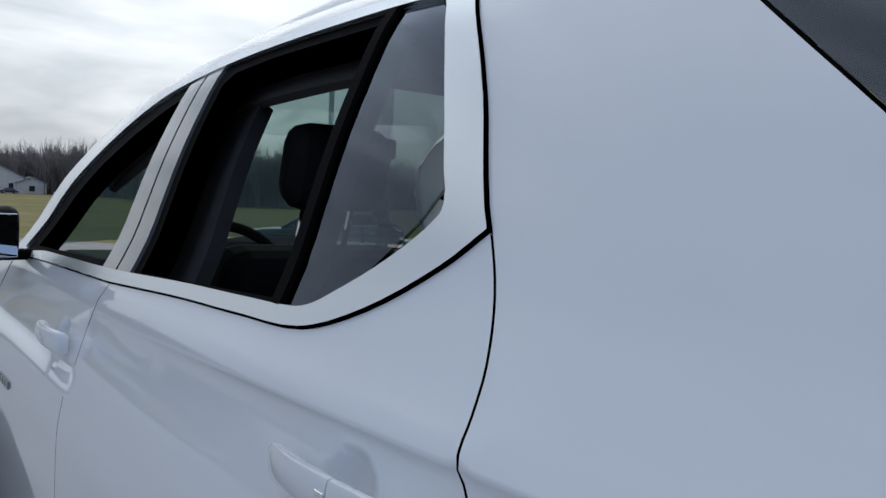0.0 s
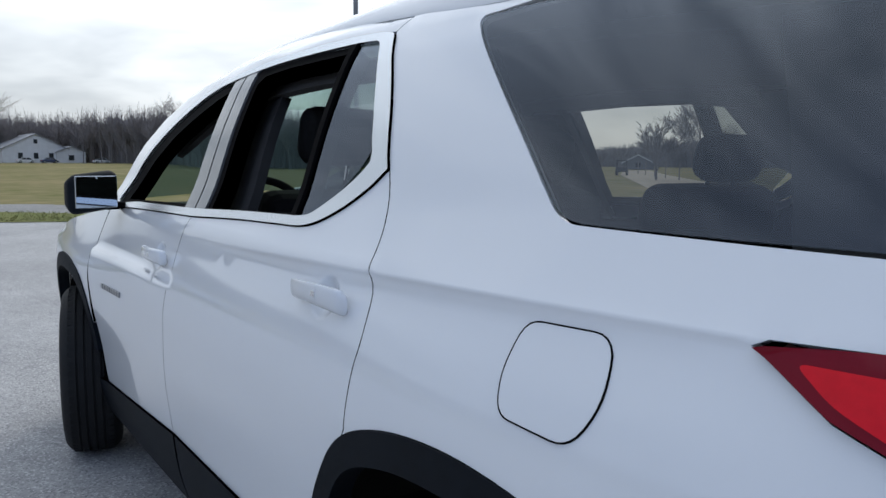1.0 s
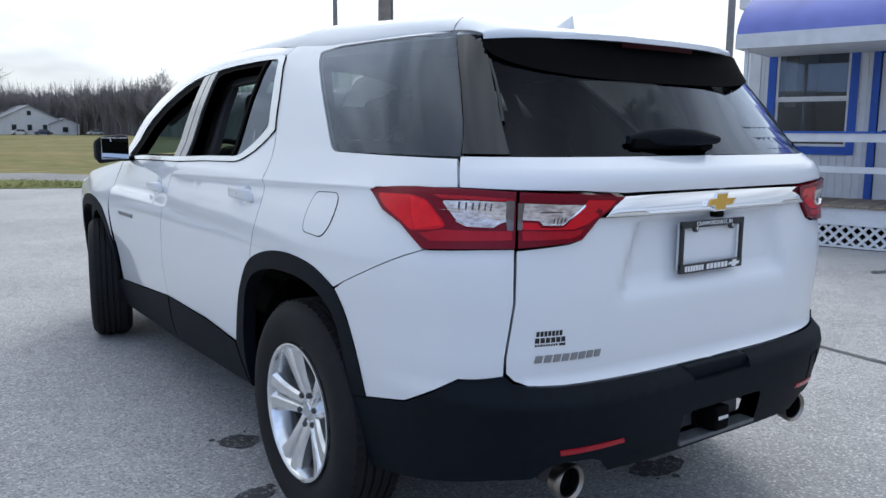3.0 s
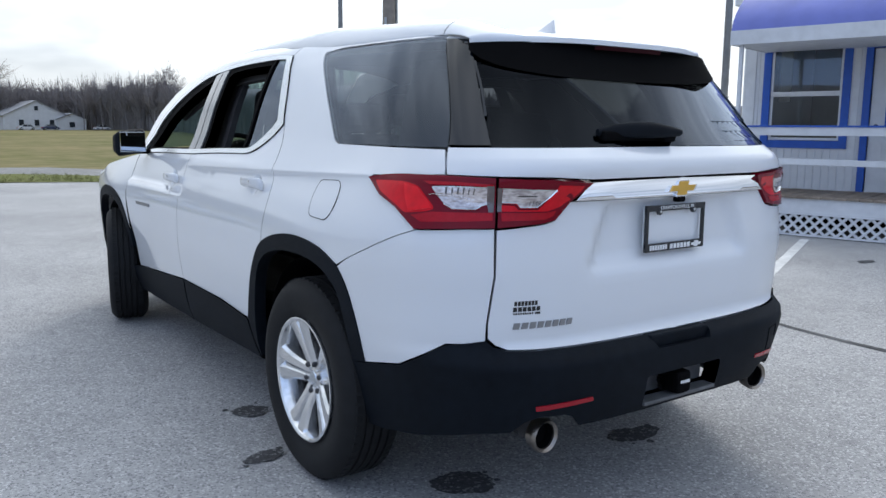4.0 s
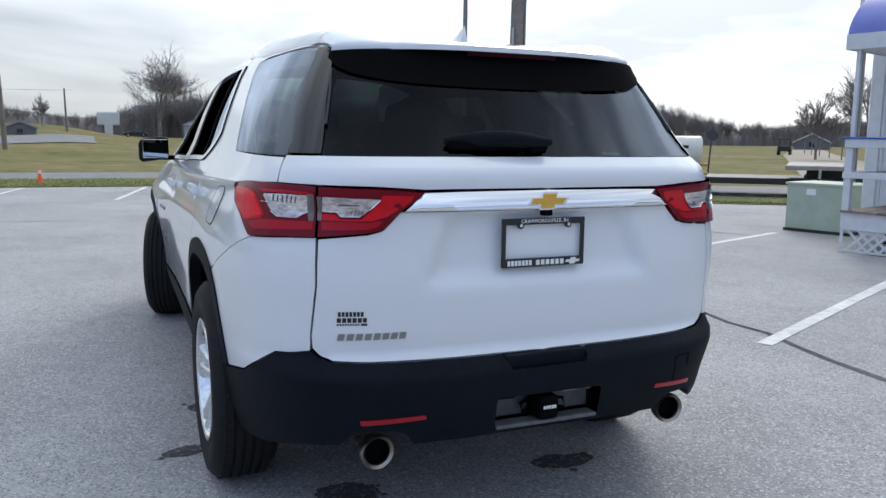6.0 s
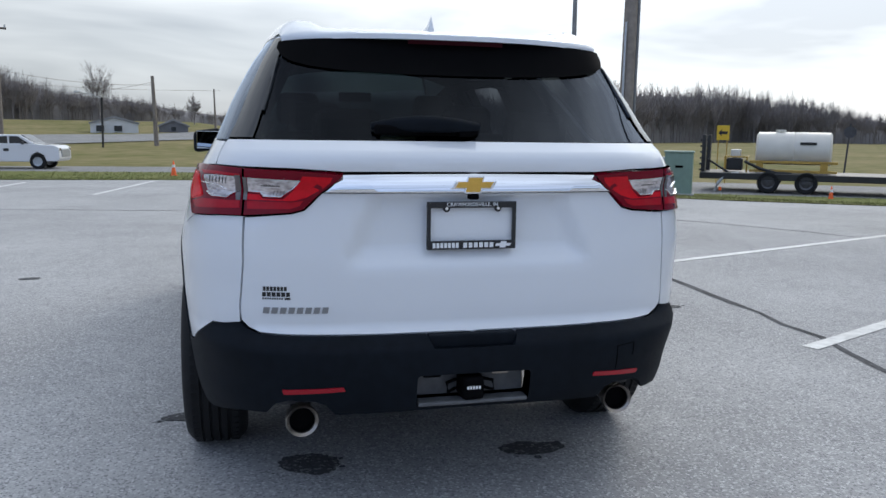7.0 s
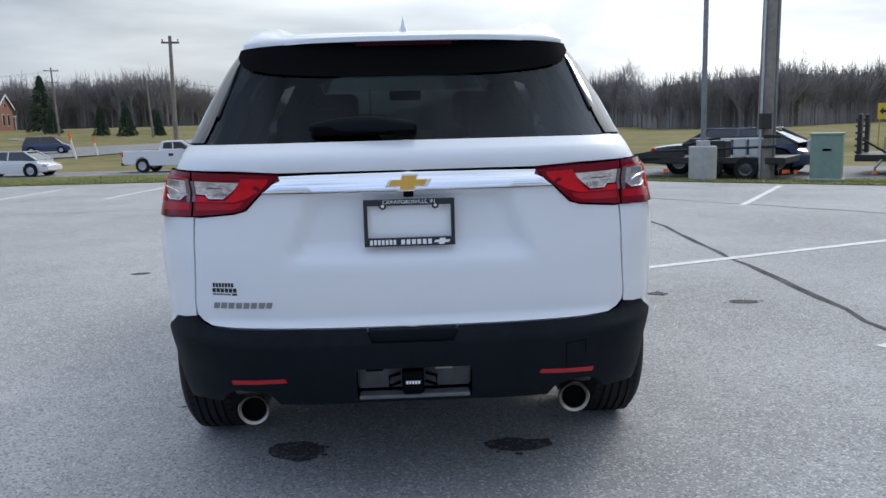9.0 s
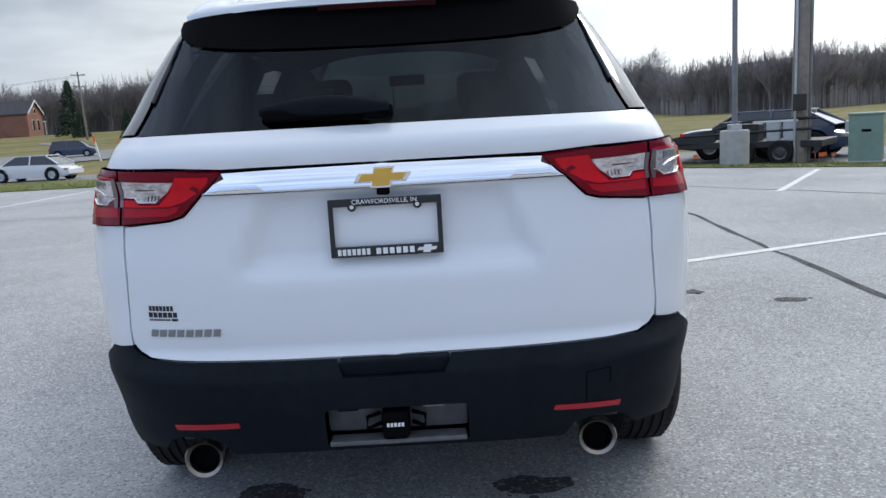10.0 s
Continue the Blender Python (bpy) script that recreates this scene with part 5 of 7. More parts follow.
M_PINE = mat("dark_spruce_needles", (0.022, 0.038, 0.024), 0.9, scale=2, color2=(0.045, 0.065, 0.038), spec=0.1)


def left_side(x, y):
    return float(smooth01((-x / max(y, 1) + .06) / .14))


def ground_z(x, y):
    s = .616 * x + .788 * y
    dip = -.15 * float(smooth01((s - 15.3) / 3.0)) * float(smooth01((45 - s) / 18)) * float(smooth01((x - 1) / 4))
    if y < 30:
        return dip
    return dip + left_side(x, y) * (.75 * float(smooth01((y - 45) / 35)) + 2.2 * float(smooth01((y - 90) / 80)))


def axis_steps(far):
    near = list(np.arange(-60, 100.1, 2.5))
    return [-far, -500, -260, -180, -140, -120, -105, -90, -80, -70] + near + list(range(105, 201, 5)) + [220, 260, 300, 450, far]


def land(name, xs, ys, dz, material):
    bm = bmesh.new()
    g = [[bm.verts.new((x, y, ground_z(x, y) + dz)) for y in ys] for x in xs]
    for i in range(len(xs) - 1):
        for j in range(len(ys) - 1):
            bm.faces.new((g[i][j], g[i + 1][j], g[i + 1][j + 1], g[i][j + 1]))
    return part(name, bm, material, smooth=True)


tagged(land("ground", axis_steps(1500), axis_steps(1500), -.05, M_GRASS), "dull green and straw-coloured winter grass fields", "grass", kind="structure")
LOT = [(-70, -60), (80, -60), (40, -4), (14, 9.3), (11.2, 10.8), (9.2, 12.0), (7.5, 13.3), (5.6, 14.8), (1.2, 19.4), (-9, 20.0), (-70, 22.0)]
tagged(part("pavement", prism(LOT, -.30, 0, "z"), M_ASPHALT), "weathered grey asphalt car park with worn white markings", "car park", kind="structure")


def ribbon(name, near, far, dz, material, label, category, n=6, wob=0.0):
    """A strip of land between two lines, draped over the ground."""
    bm = bmesh.new()
    rows = []
    for (a, b) in zip(near, far):
        rows.append([bm.verts.new((a[0] + (b[0] - a[0]) * k / n, a[1] + (b[1] - a[1]) * k / n,
                                   ground_z(a[0] + (b[0] - a[0]) * k / n, a[1] + (b[1] - a[1]) * k / n) + dz + (wob * random.uniform(-1, 1) if 0 < k < n else 0))) for k in range(n + 1)])
    for r0, r1 in zip(rows, rows[1:]):
        for k in range(n):
            bm.faces.new((r0[k], r1[k], r1[k + 1], r0[k + 1]))
    bmesh.ops.recalc_face_normals(bm, faces=bm.faces)
    ob = part(name, bm, material, smooth=True)
    return tagged(ob, label, category, kind="structure")


def resample(line, n):
    seg = [math.dist(a, b) for a, b in zip(line, line[1:])]
    total, out = sum(seg), []
    for i in range(n + 1):
        d = total * i / n
        k = 0
        while k < len(seg) - 1 and d > seg[k]:
            d -= seg[k]
            k += 1
        t = d / seg[k]
        out.append((line[k][0] + (line[k + 1][0] - line[k][0]) * t, line[k][1] + (line[k + 1][1] - line[k][1]) * t))
    return out


LOT_EDGE = [(-70, 22.0), (-9, 20.0), (1.2, 19.4), (5.6, 14.8), (7.5, 13.3), (9.2, 12.0), (11.2, 10.8), (14, 9.3), (40, -4)]
ROAD_NEAR = [(-70, 27.2), (-10, 24.4), (1.6, 22.9), (6.3, 18.2), (9.0, 16.4), (12.3, 14.9), (17, 12.4), (42, 1)]
ROAD_FAR = [(-70, 31.5), (-10, 28.4), (3.6, 27.4), (9.4, 23.0), (13, 21.0), (16.5, 19.2), (21, 17.0), (45, 6)]
ribbon("verge", resample(LOT_EDGE, 60), resample(ROAD_NEAR, 60), .015, M_VERGE, "green grass verge between car park and road", "grass", n=5, wob=.012)
ribbon("road", resample(ROAD_NEAR, 60), resample(ROAD_FAR, 60), -.012, M_ROAD, "pale asphalt side road past the car park", "road")
HWY_NEAR = [(-70, 36), (-42, 40), (-24, 44), (-18, 56.5), (-14.8, 57), (-4.5, 68), (-1.5, 74)]
HWY_FAR = [(-80, 58), (-45, 60), (-29.5, 62), (-21.4, 68), (-19.8, 74), (-6.8, 112), (-2, 120)]
ribbon("highway", resample(HWY_NEAR, 36), resample(HWY_FAR, 36), .012, M_ROAD, "wide pale highway on a low rise", "road", n=14)
ribbon("driveway", resample([(-24.5, 66.5), (-37, 88), (-56, 112)], 14), resample([(-26.5, 70), (-39, 92), (-57, 117)], 14), .02, M_ROAD, "pale drive climbing to a house", "road", n=3)
ribbon("track", [(17.5, 15.0), (23, 20), (36, 33), (61, 57.5), (96, 89)], [(21.5, 12.5), (29, 19), (41, 31), (65.5, 55), (99, 86)], .0, M_GRAVEL, "tan gravel track through the field", "track")

# grass blades along the near verge
def blades(name, count, label):
    rng = random.Random(5)
    V, Fc = [], []
    e0, e1 = resample(LOT_EDGE, 400), resample(ROAD_NEAR, 400)
    for _ in range(count):
        k = rng.randrange(150, 330)
        t = rng.random() ** 1.6
        x, y = e0[k][0] + (e1[k][0] - e0[k][0]) * t + rng.uniform(-.2, .2), e0[k][1] + (e1[k][1] - e0[k][1]) * t
        if t < .02:
            y += .05
        a, h, w = rng.uniform(0, 6.28), rng.uniform(.02, .055), rng.uniform(.006, .014)
        lx, ly = rng.uniform(-.03, .03), rng.uniform(-.03, .03)
        i = len(V)
        z = ground_z(x, y) + .01
        V += [(x - w * math.cos(a), y - w * math.sin(a), z), (x + w * math.cos(a), y + w * math.sin(a), z), (x + lx, y + ly, z + h)]
        Fc.append((i, i + 1, i + 2))
    return tagged(mesh_part(name, V, Fc, M_BLADE, smooth=False), label, "grass", kind="stuff")


blades("verge_grass", 26000, "short green and straw grass blades on the verge")

# painted lines, sealed cracks, stains
def flat_strip(name, pts, width, z, material, jitter=0.0, seed=1):
    rng = random.Random(seed)
    bm = bmesh.new()
    dense = resample(pts, max(2, int(sum(math.dist(a, b) for a, b in zip(pts, pts[1:])) / .35)))
    prev = None
    for i, p in enumerate(dense):
        a, b = dense[max(i - 1, 0)], dense[min(i + 1, len(dense) - 1)]
        d = Vector((b[0] - a[0], b[1] - a[1])).normalized()
        n = Vector((-d.y, d.x))
        q = Vector(p) + n * rng.uniform(-jitter, jitter)
        w = width / 2 * (1 + (rng.uniform(-.35, .35) if jitter else rng.uniform(-.04, .04)))
        cur = (bm.verts.new((*(q - n * w), z)), bm.verts.new((*(q + n * w), z)))
        if prev:
            bm.faces.new((prev[0], cur[0], cur[1], prev[1]))
        prev = cur
    bmesh.ops.recalc_face_normals(bm, faces=bm.faces)
    for f in bm.faces:
        if f.normal.z < 0:
            f.normal_flip()
    return part(name, bm, material)


LINES = [[(2.70, 1.86), (7.05, 3.85)], [(2.15, 4.60), (7.80, 6.72)], [(5.14, 9.54), (7.28, 12.80)], [(-6.4, 14.5), (-6.0, 18.8)], [(-3.75, 14.8), (-3.05, 19.5)],
         [(-1.05, 15.3), (-.25, 19.4)], [(3.2, 10.2), (4.6, 13.6)], [(-9.0, 14.3), (-8.7, 18.6)]]
for ln in LINES:
    tagged(flat_strip("parking_line", ln, .105, .004, M_LINE), "worn white painted parking line on asphalt", "road marking", "parking lines", kind="structure")
CRACKS = [([(3.30, 9.2), (3.23, 7.82), (3.07, 5.0), (3.02, 3.34), (2.93, 2.06), (2.80, 1.5), (2.74, .77), (2.62, -1), (2.5, -5)], .055, .03),
          ([(3.4, 11.6), (4.11, 11.19), (5.6, 9.2), (6.61, 7.73), (7.2, 6.5)], .035, .05), ([(-9, 11.5), (-4.5, 11.8), (-1.5, 11.2)], .03, .05)]
for i, (c, w, jt) in enumerate(CRACKS):
    tagged(flat_strip("sealed_crack", c, w, .003, M_TAR, jt, i + 3), "dark tar-sealed crack in the asphalt", "crack", "sealed cracks", kind="structure")


def blot(x, y, rx, ry, seed, rz=0.0, holes=0):
    rng = random.Random(seed)
    bm = bmesh.new()
    ph = [rng.uniform(0, 6.28) for _ in range(5)]
    ring = []
    for k in range(48):
        a = 2 * math.pi * k / 48
        r = 1 + sum(.10 / (j + 1) * math.sin((j + 2) * a + ph[j]) for j in range(5)) + rng.uniform(-.07, .07)
        px, py = rx * r * math.cos(a), ry * r * math.sin(a)
        ring.append(bm.verts.new((x + px * math.cos(rz) - py * math.sin(rz), y + px * math.sin(rz) + py * math.cos(rz), .004)))
    bm.faces.new(ring)
    for _ in range(holes):
        a, d, s = rng.uniform(0, 6.28), rng.uniform(1.05, 1.5), rng.uniform(.006, .02)
        vs = [bm.verts.new((x + rx * d * math.cos(a) + s * math.cos(b), y + ry * d * math.sin(a) + s * math.sin(b), .004)) for b in np.linspace(0, 6.28, 8)[:-1]]
        bm.faces.new(vs)
    for f in bm.faces:
        if f.normal.z < 0:
            f.normal_flip()
    tagged(part("oil_stain", bm, M_STAIN), "dark wet stain on the asphalt", "stain", "stains", kind="structure")


for i, (x, y, rx, ry) in enumerate(((-.50, .73, .115, .105), (.42, .70, .13, .075), (-.88, 1.92, .09, .075), (-1.03, 1.385, .085, .055), (2.42, 3.13, .10, .06), (6.0, 2.55, .12, .07), (-2.6, 5.2, .10, .05), (1.9, 3.5, .07, .05))):
    blot(x, y, rx, ry, 40 + i, 0, 3)


# ---- small office with a porch ----
M_SIDING = mat("pale_grey_painted_siding", (0.62, 0.64, 0.67), 0.7, vary=0.07, scale=8, bump=0.1, bump_scale=60)
M_BLUE = mat("blue_painted_trim", (0.012, 0.085, 0.42), 0.45, vary=0.12, scale=10)
M_AWNING = mat("blue_awning_sheet", (0.15, 0.18, 0.50), 0.42, vary=0.14, scale=3, spec=0.5)
M_WHITEPAINT = mat("weathered_white_paint", (0.62, 0.64, 0.67), 0.6, vary=0.10, scale=9, bump=0.1, bump_scale=50)
M_DECK = mat("weathered_deck_board", (0.19, 0.155, 0.125), 0.85, vary=0.35, scale=6, bump=0.3, bump_scale=40, per_object=0.25)
M_ROOM = mat("dim_room_wall", (0.20, 0.19, 0.17), 0.9, vary=0.2)
M_PANE = glass_mat("office_window_glass", (0.80, 0.83, 0.82))
M_ALU = mat("white_window_frame", (0.68, 0.69, 0.70), 0.45, vary=0.05)

office = thing("office_building", "small pale grey office with blue trim and curved blue awning", "building", (7.03, 4.86, 0), -75.0)
WALL = 1.30          # the wall stands this far behind the porch's front; local x runs along the front, local y into the house
FL = .47
for x0, x1, z0, z1 in ((-.33, -.06, .12, 3.05), (-.06, .90, .12, 1.19), (-.06, .90, 2.50, 3.05), (.90, 1.20, .12, 3.05), (1.20, 2.12, 2.47, 3.05), (2.12, 9.0, .12, 3.05)):
    wall = part("wall", box((x0 + x1) / 2, WALL + .06, (z0 + z1) / 2, x1 - x0, .11, z1 - z0), M_SIDING, office)
    x, first = math.ceil(x0 / .102) * .102, None
    while x < min(x1 - .08, 5.5):
        if first is None:
            first = part("siding_board", box(0, 0, 0, .084, .014, z1 - z0 - .004, bevel=.003, seg=1), M_SIDING, wall)
            sb = first
        else:
            sb = bpy.data.objects.new("siding_board", first.data)
            scene.collection.objects.link(sb)
            sb.parent = wall
        sb.location = (x + .042, WALL + .001, (z0 + z1) / 2)
        x += .102
part("side_wall", box(-.275, WALL + 3.1, 1.58, .11, 6.0, 2.94), M_SIDING, office)
part("back_wall", box(4.3, WALL + 6.0, 1.58, 9.2, .11, 2.94), M_SIDING, office)
part("end_wall", box(9.0, WALL + 3.1, 1.58, .11, 5.9, 2.94), M_SIDING, office)
part("roof", box(4.3, WALL + 2.9, 3.14, 9.6, 6.6, .16, bevel=.02), M_WHITEPAINT, office)
part("corner_board", box(-.335, WALL - .012, 1.55, .13, .03, 2.9, bevel=.004), M_WHITEPAINT, office)
part("floor", box(4.3, WALL + 3.0, .40, 9.0, 5.8, .10), M_DECK, office)
part("inner_partition", box(4.3, WALL + 2.6, 1.7, 9.0, .08, 2.5), M_ROOM, office)
part("inner_ceiling", box(4.3, WALL + 3.0, 2.95, 9.0, 5.8, .06), M_ROOM, office)
desk = part("counter", box(.5, WALL + 1.2, .95, 1.4, .5, .9, bevel=.01), M_DECK, office)
# window
window = new("window")
window.parent = office
window["label"] = "double-hung window in a wide blue surround"
bm = bmesh.new()
for x0, x1, z0, z1 in ((-.16, -.055, 1.09, 2.60), (.895, 1.0, 1.09, 2.60), (-.055, .895, 2.495, 2.60), (-.055, .895, 1.09, 1.195)):
    add_box(bm, (x0 + x1) / 2, WALL - .012, (z0 + z1) / 2, x1 - x0, .034, z1 - z0, bevel=.003, seg=1)
part("surround", bm, M_BLUE, window, "blue painted surround")
for z0, z1, dy in ((1.20, 1.845, .03), (1.84, 2.49, .012)):
    bm = bmesh.new()
    for a, b, c, d in ((-.055, -.02, z0, z1), (.86, .895, z0, z1), (-.02, .86, z0, z0 + .035), (-.02, .86, z1 - .035, z1)):
        add_box(bm, (a + b) / 2, WALL + dy, (c + d) / 2, b - a, .03, d - c, bevel=.002, seg=1)
    sash = part("sash", bm, M_ALU, window)
    part("pane", box(.42, WALL + dy + .004, (z0 + z1) / 2, .89, .005, z1 - z0 - .05), M_PANE, sash)
part("half_curtain", box(.10, WALL + .16, 2.10, .16, .02, .72, bevel=.004), M_ROOM, window)
# door
door = new("door")
door.parent = office
door["label"] = "grey panel door with a tall pane in blue trim"
bm = bmesh.new()
for x0, x1, z0, z1 in ((1.16, 1.25, FL, 2.51), (2.07, 2.16, FL, 2.51), (1.25, 2.07, 2.42, 2.51)):
    add_box(bm, (x0 + x1) / 2, WALL - .012, (z0 + z1) / 2, x1 - x0, .036, z1 - z0, bevel=.003, seg=1)
part("door_surround", bm, M_BLUE, door)
bm = bmesh.new()
for x0, x1, z0, z1 in ((1.26, 1.44, FL + .02, 2.41), (1.88, 2.06, FL + .02, 2.41), (1.44, 1.88, 2.25, 2.41), (1.44, 1.88, FL + .02, 1.36)):
    add_box(bm, (x0 + x1) / 2, WALL + .03, (z0 + z1) / 2, x1 - x0, .04, z1 - z0, bevel=.002, seg=1)
part("door_leaf", bm, M_SIDING, door)
bm = bmesh.new()
for x0, x1, z0, z1 in ((1.44, 1.475, 1.36, 2.25), (1.845, 1.88, 1.36, 2.25), (1.475, 1.845, 1.36, 1.395), (1.475, 1.845, 2.215, 2.25)):
    add_box(bm, (x0 + x1) / 2, WALL + .012, (z0 + z1) / 2, x1 - x0, .02, z1 - z0, bevel=.002, seg=1)
part("pane_rim", bm, M_BLUE, door)
part("pane", box(1.66, WALL + .03, 1.805, .37, .006, .82), M_PANE, door)
part("door_knob", lathe([(-.03, .0001), (-.028, .02), (-.01, .026), (.0, .012), (.02, .012)], 16, "z", False), M_BLACK, door, angle=40).matrix_basis = pose(1.34, WALL - .01, 1.40, 90)
# porch
porch = new("porch")
porch.parent = office
porch["label"] = "raised plank porch with white railings and lattice skirt"
part("fascia_board", box(3.4, .012, .395, 7.0, .03, .185, bevel=.004), M_WHITEPAINT, porch)
part("fascia_board", box(-.085, WALL / 2, .395, .03, WALL, .185, bevel=.004), M_WHITEPAINT, porch)
bm = box(0, 0, 0, .138, WALL + .04, .030, bevel=.005)
board = part("deck_board", bm, M_DECK, porch)
board.location = (-.03, WALL / 2 - .02, .503)
for k in range(1, 40):
    o = bpy.data.objects.new("deck_board", board.data)
    scene.collection.objects.link(o)
    o.parent = porch
    o.location = (-.03 + .147 * k, WALL / 2 - .02 + random.uniform(-.006, .006), .503 + random.uniform(-.003, .003))


def rail_board(name, x0, x1, z, h, y=-.03, t=.035):
    return part(name, box((x0 + x1) / 2, y, z, x1 - x0, t, h, bevel=.005), M_WHITEPAINT, porch)


rail_board("rail", -.10, 5.6, .945, .075)
rail_board("rail", -.10, 5.6, 1.325, .105)
part("rail_cap", box(2.75, -.02, 1.388, 5.75, .09, .022, bevel=.005), M_BLUE, porch, "blue painted rail cap")
part("rail", box(-.09, WALL / 2, 1.325, .035, WALL, .105, bevel=.005), M_WHITEPAINT, porch)
part("rail", box(-.09, WALL / 2, .945, .035, WALL, .075, bevel=.005), M_WHITEPAINT, porch)
for px in (-.05, 2.9, 5.5):
    part("railing_post", box(px, .02, .93, .085, .085, .88, bevel=.006), M_WHITEPAINT, porch)
part("awning_post", box(-.04, .02, 1.92, .05, .05, 1.05, bevel=.006), M_WHITEPAINT, porch)
# lattice skirt: crossing slats
lattice = new("lattice_skirt")
lattice.parent = office
lattice["label"] = "white diagonal lattice under the porch"
L0, L1, Z0, Z1 = -.09, 5.6, .012, .300
sl_h = (Z1 - Z0) * math.sqrt(2)
slat_me = None
for layer, ang in ((0, 45), (1, -45)):
    x = L0 - .25
    while x < L1:
        cx = x + .20
        if L0 + .145 < cx < L1 - .145:
            if slat_me is None:
                slat_me = part("slat", box(0, 0, 0, .034, .007, sl_h - .03, bevel=.0012, seg=1), M_WHITEPAINT, lattice)
                o = slat_me
            else:
                o = bpy.data.objects.new("slat", slat_me.data)
                scene.collection.objects.link(o)
                o.parent = lattice
            o.matrix_basis = pose(cx, .002 + .008 * layer, (Z0 + Z1) / 2, 0, ang, 0)
        x += .128
for z in (Z0 + .012, Z1 - .008):
    part("lattice_frame", box((L0 + L1) / 2, -.004, z, L1 - L0, .012, .026, bevel=.002, seg=1), M_WHITEPAINT, lattice)
for x in (L0 + .02, L1 - .02):
    part("lattice_frame", box(x, -.004, (Z0 + Z1) / 2, .036, .012, Z1 - Z0 - .05, bevel=.002, seg=1), M_WHITEPAINT, lattice)
# black sheet standing in for the shade under the porch
part("crawl_space_shade", box(2.75, WALL - .1, .16, 5.6, .05, .3), M_BLACK, lattice)
# awning
AX0, AX1 = -.16, 8.5


def awning_pt(a, b):
    t = b * math.pi / 2
    return (AX0 + (AX1 - AX0) * a, -.06 + (WALL + .06) * (1 - math.cos(t)) ** .85, 2.60 + .70 * math.sin(t))


awning = grid_part("awning", awning_pt, 30, 14, M_AWNING, office, "curved blue sheet awning")
part("awning_fascia", box((AX0 + AX1) / 2, -.07, 2.515, AX1 - AX0, .03, .18, bevel=.004), M_WHITEPAINT, awning)
prof = [(-.055, 2.425), (-.055, 2.60)] + [(awning_pt(0, b / 10)[1], awning_pt(0, b / 10)[2] - .004) for b in range(11)] + [(WALL, 2.425)]
part("awning_end", prism(prof, AX0 + .005, AX0 + .025, "x"), M_WHITEPAINT, awning)
part("awning_soffit", box((AX0 + AX1) / 2, WALL / 2 - .03, 2.44, AX1 - AX0 - .06, WALL, .02), M_WHITEPAINT, awning)
part("downpipe", tube([(-.42, WALL + .02, .2), (-.42, WALL + .02, 2.9)], .035, 10), M_WHITEPAINT, office, angle=50)


# ---- street furniture ----
M_WOODPOLE = mat("weathered_pole_wood", (0.23, 0.20, 0.175), 0.9, vary=0.25, scale=7, bump=0.5, bump_scale=25)
M_CONCRETE = mat("cast_concrete", (0.40, 0.395, 0.38), 0.85, vary=0.12, scale=8, bump=0.15, bump_scale=60)
M_GALV = mat("galvanised_steel", (0.46, 0.48, 0.50), 0.4, 0.75, vary=0.12, scale=10)
M_DULLSTEEL = mat("dull_weathered_steel", (0.20, 0.205, 0.21), 0.6, 0.25, vary=0.2, scale=8)
M_CABGREEN = mat("green_utility_enamel", (0.20, 0.285, 0.245), 0.5, vary=0.10, scale=6)
M_PALEGREEN = mat("pale_green_enamel", (0.40, 0.47, 0.38), 0.5, vary=0.10, scale=6)
M_ORANGE = mat("orange_plastic", (0.85, 0.13, 0.02), 0.5)
M_YELLOW = mat("yellow_sign_sheet", (0.72, 0.47, 0.03), 0.45)
M_TANK = mat("translucent_white_plastic", (0.66, 0.63, 0.57), 0.45, vary=0.06, scale=4)
M_YFRAME = mat("ochre_steel_frame", (0.48, 0.30, 0.06), 0.55, vary=0.2, scale=10)
M_TRAILER = mat("black_trailer_steel", (0.02, 0.02, 0.021), 0.55, vary=0.3, scale=12)
M_BLUECAR = mat("dark_blue_car_paint", (0.02, 0.035, 0.09), 0.3, coat=1.0)
M_WHITECAR = mat("white_sedan_paint", (0.75, 0.75, 0.76), 0.3, coat=1.0)
M_BROWNBOX = mat("brown_grey_tailgate", (0.20, 0.18, 0.16), 0.5, vary=0.15)
M_CARGLASS = mat("dark_car_window", (0.02, 0.022, 0.025), 0.08, coat=0.5)

lp = thing("street_lamp", "grey steel lamp pole on a round concrete base", "lamp pole", (6.73, 15.46, -.14))
part("base", lathe([(-.05, .0001), (-.05, .305), (.85, .305), (.87, .285), (.87, .0001)], 32, "z", False), M_CONCRETE, lp, angle=40)
part("base_plate", box(0, 0, .93, .24, .24, .14, bevel=.012), M_GALV, lp)
part("pole", tube([(0, 0, 1.0), (0, 0, 9.0)], .08, 12, radii=[.060, .042]), M_DULLSTEEL, lp, angle=50)
part("lamp_head", box(.0, -.35, 9.0, .35, .75, .14, bevel=.04), M_GALV, lp)

up = thing("utility_pole", "thick weathered wooden utility pole with grey conduits", "utility pole", (8.58, 16.42, -.10), 12)
part("pole", tube([(0, 0, -.2), (.05, 0, 4), (.13, 0, 11)], .2, 14, radii=[.185, .165, .12]), M_WOODPOLE, up, angle=50)
part("conduit", tube([(.215, -.06, 0), (.245, -.06, 4), (.265, -.06, 8)], .045, 10), M_DULLSTEEL, up, angle=50)
part("conduit", tube([(-.19, -.10, 0), (-.165, -.09, 1.9), (-.14, -.08, 4.2)], .03, 10), M_GALV, up, angle=50)
part("meter_box", box(-.15, -.22, 1.35, .27, .14, .37, bevel=.015), M_TRAILER, up)

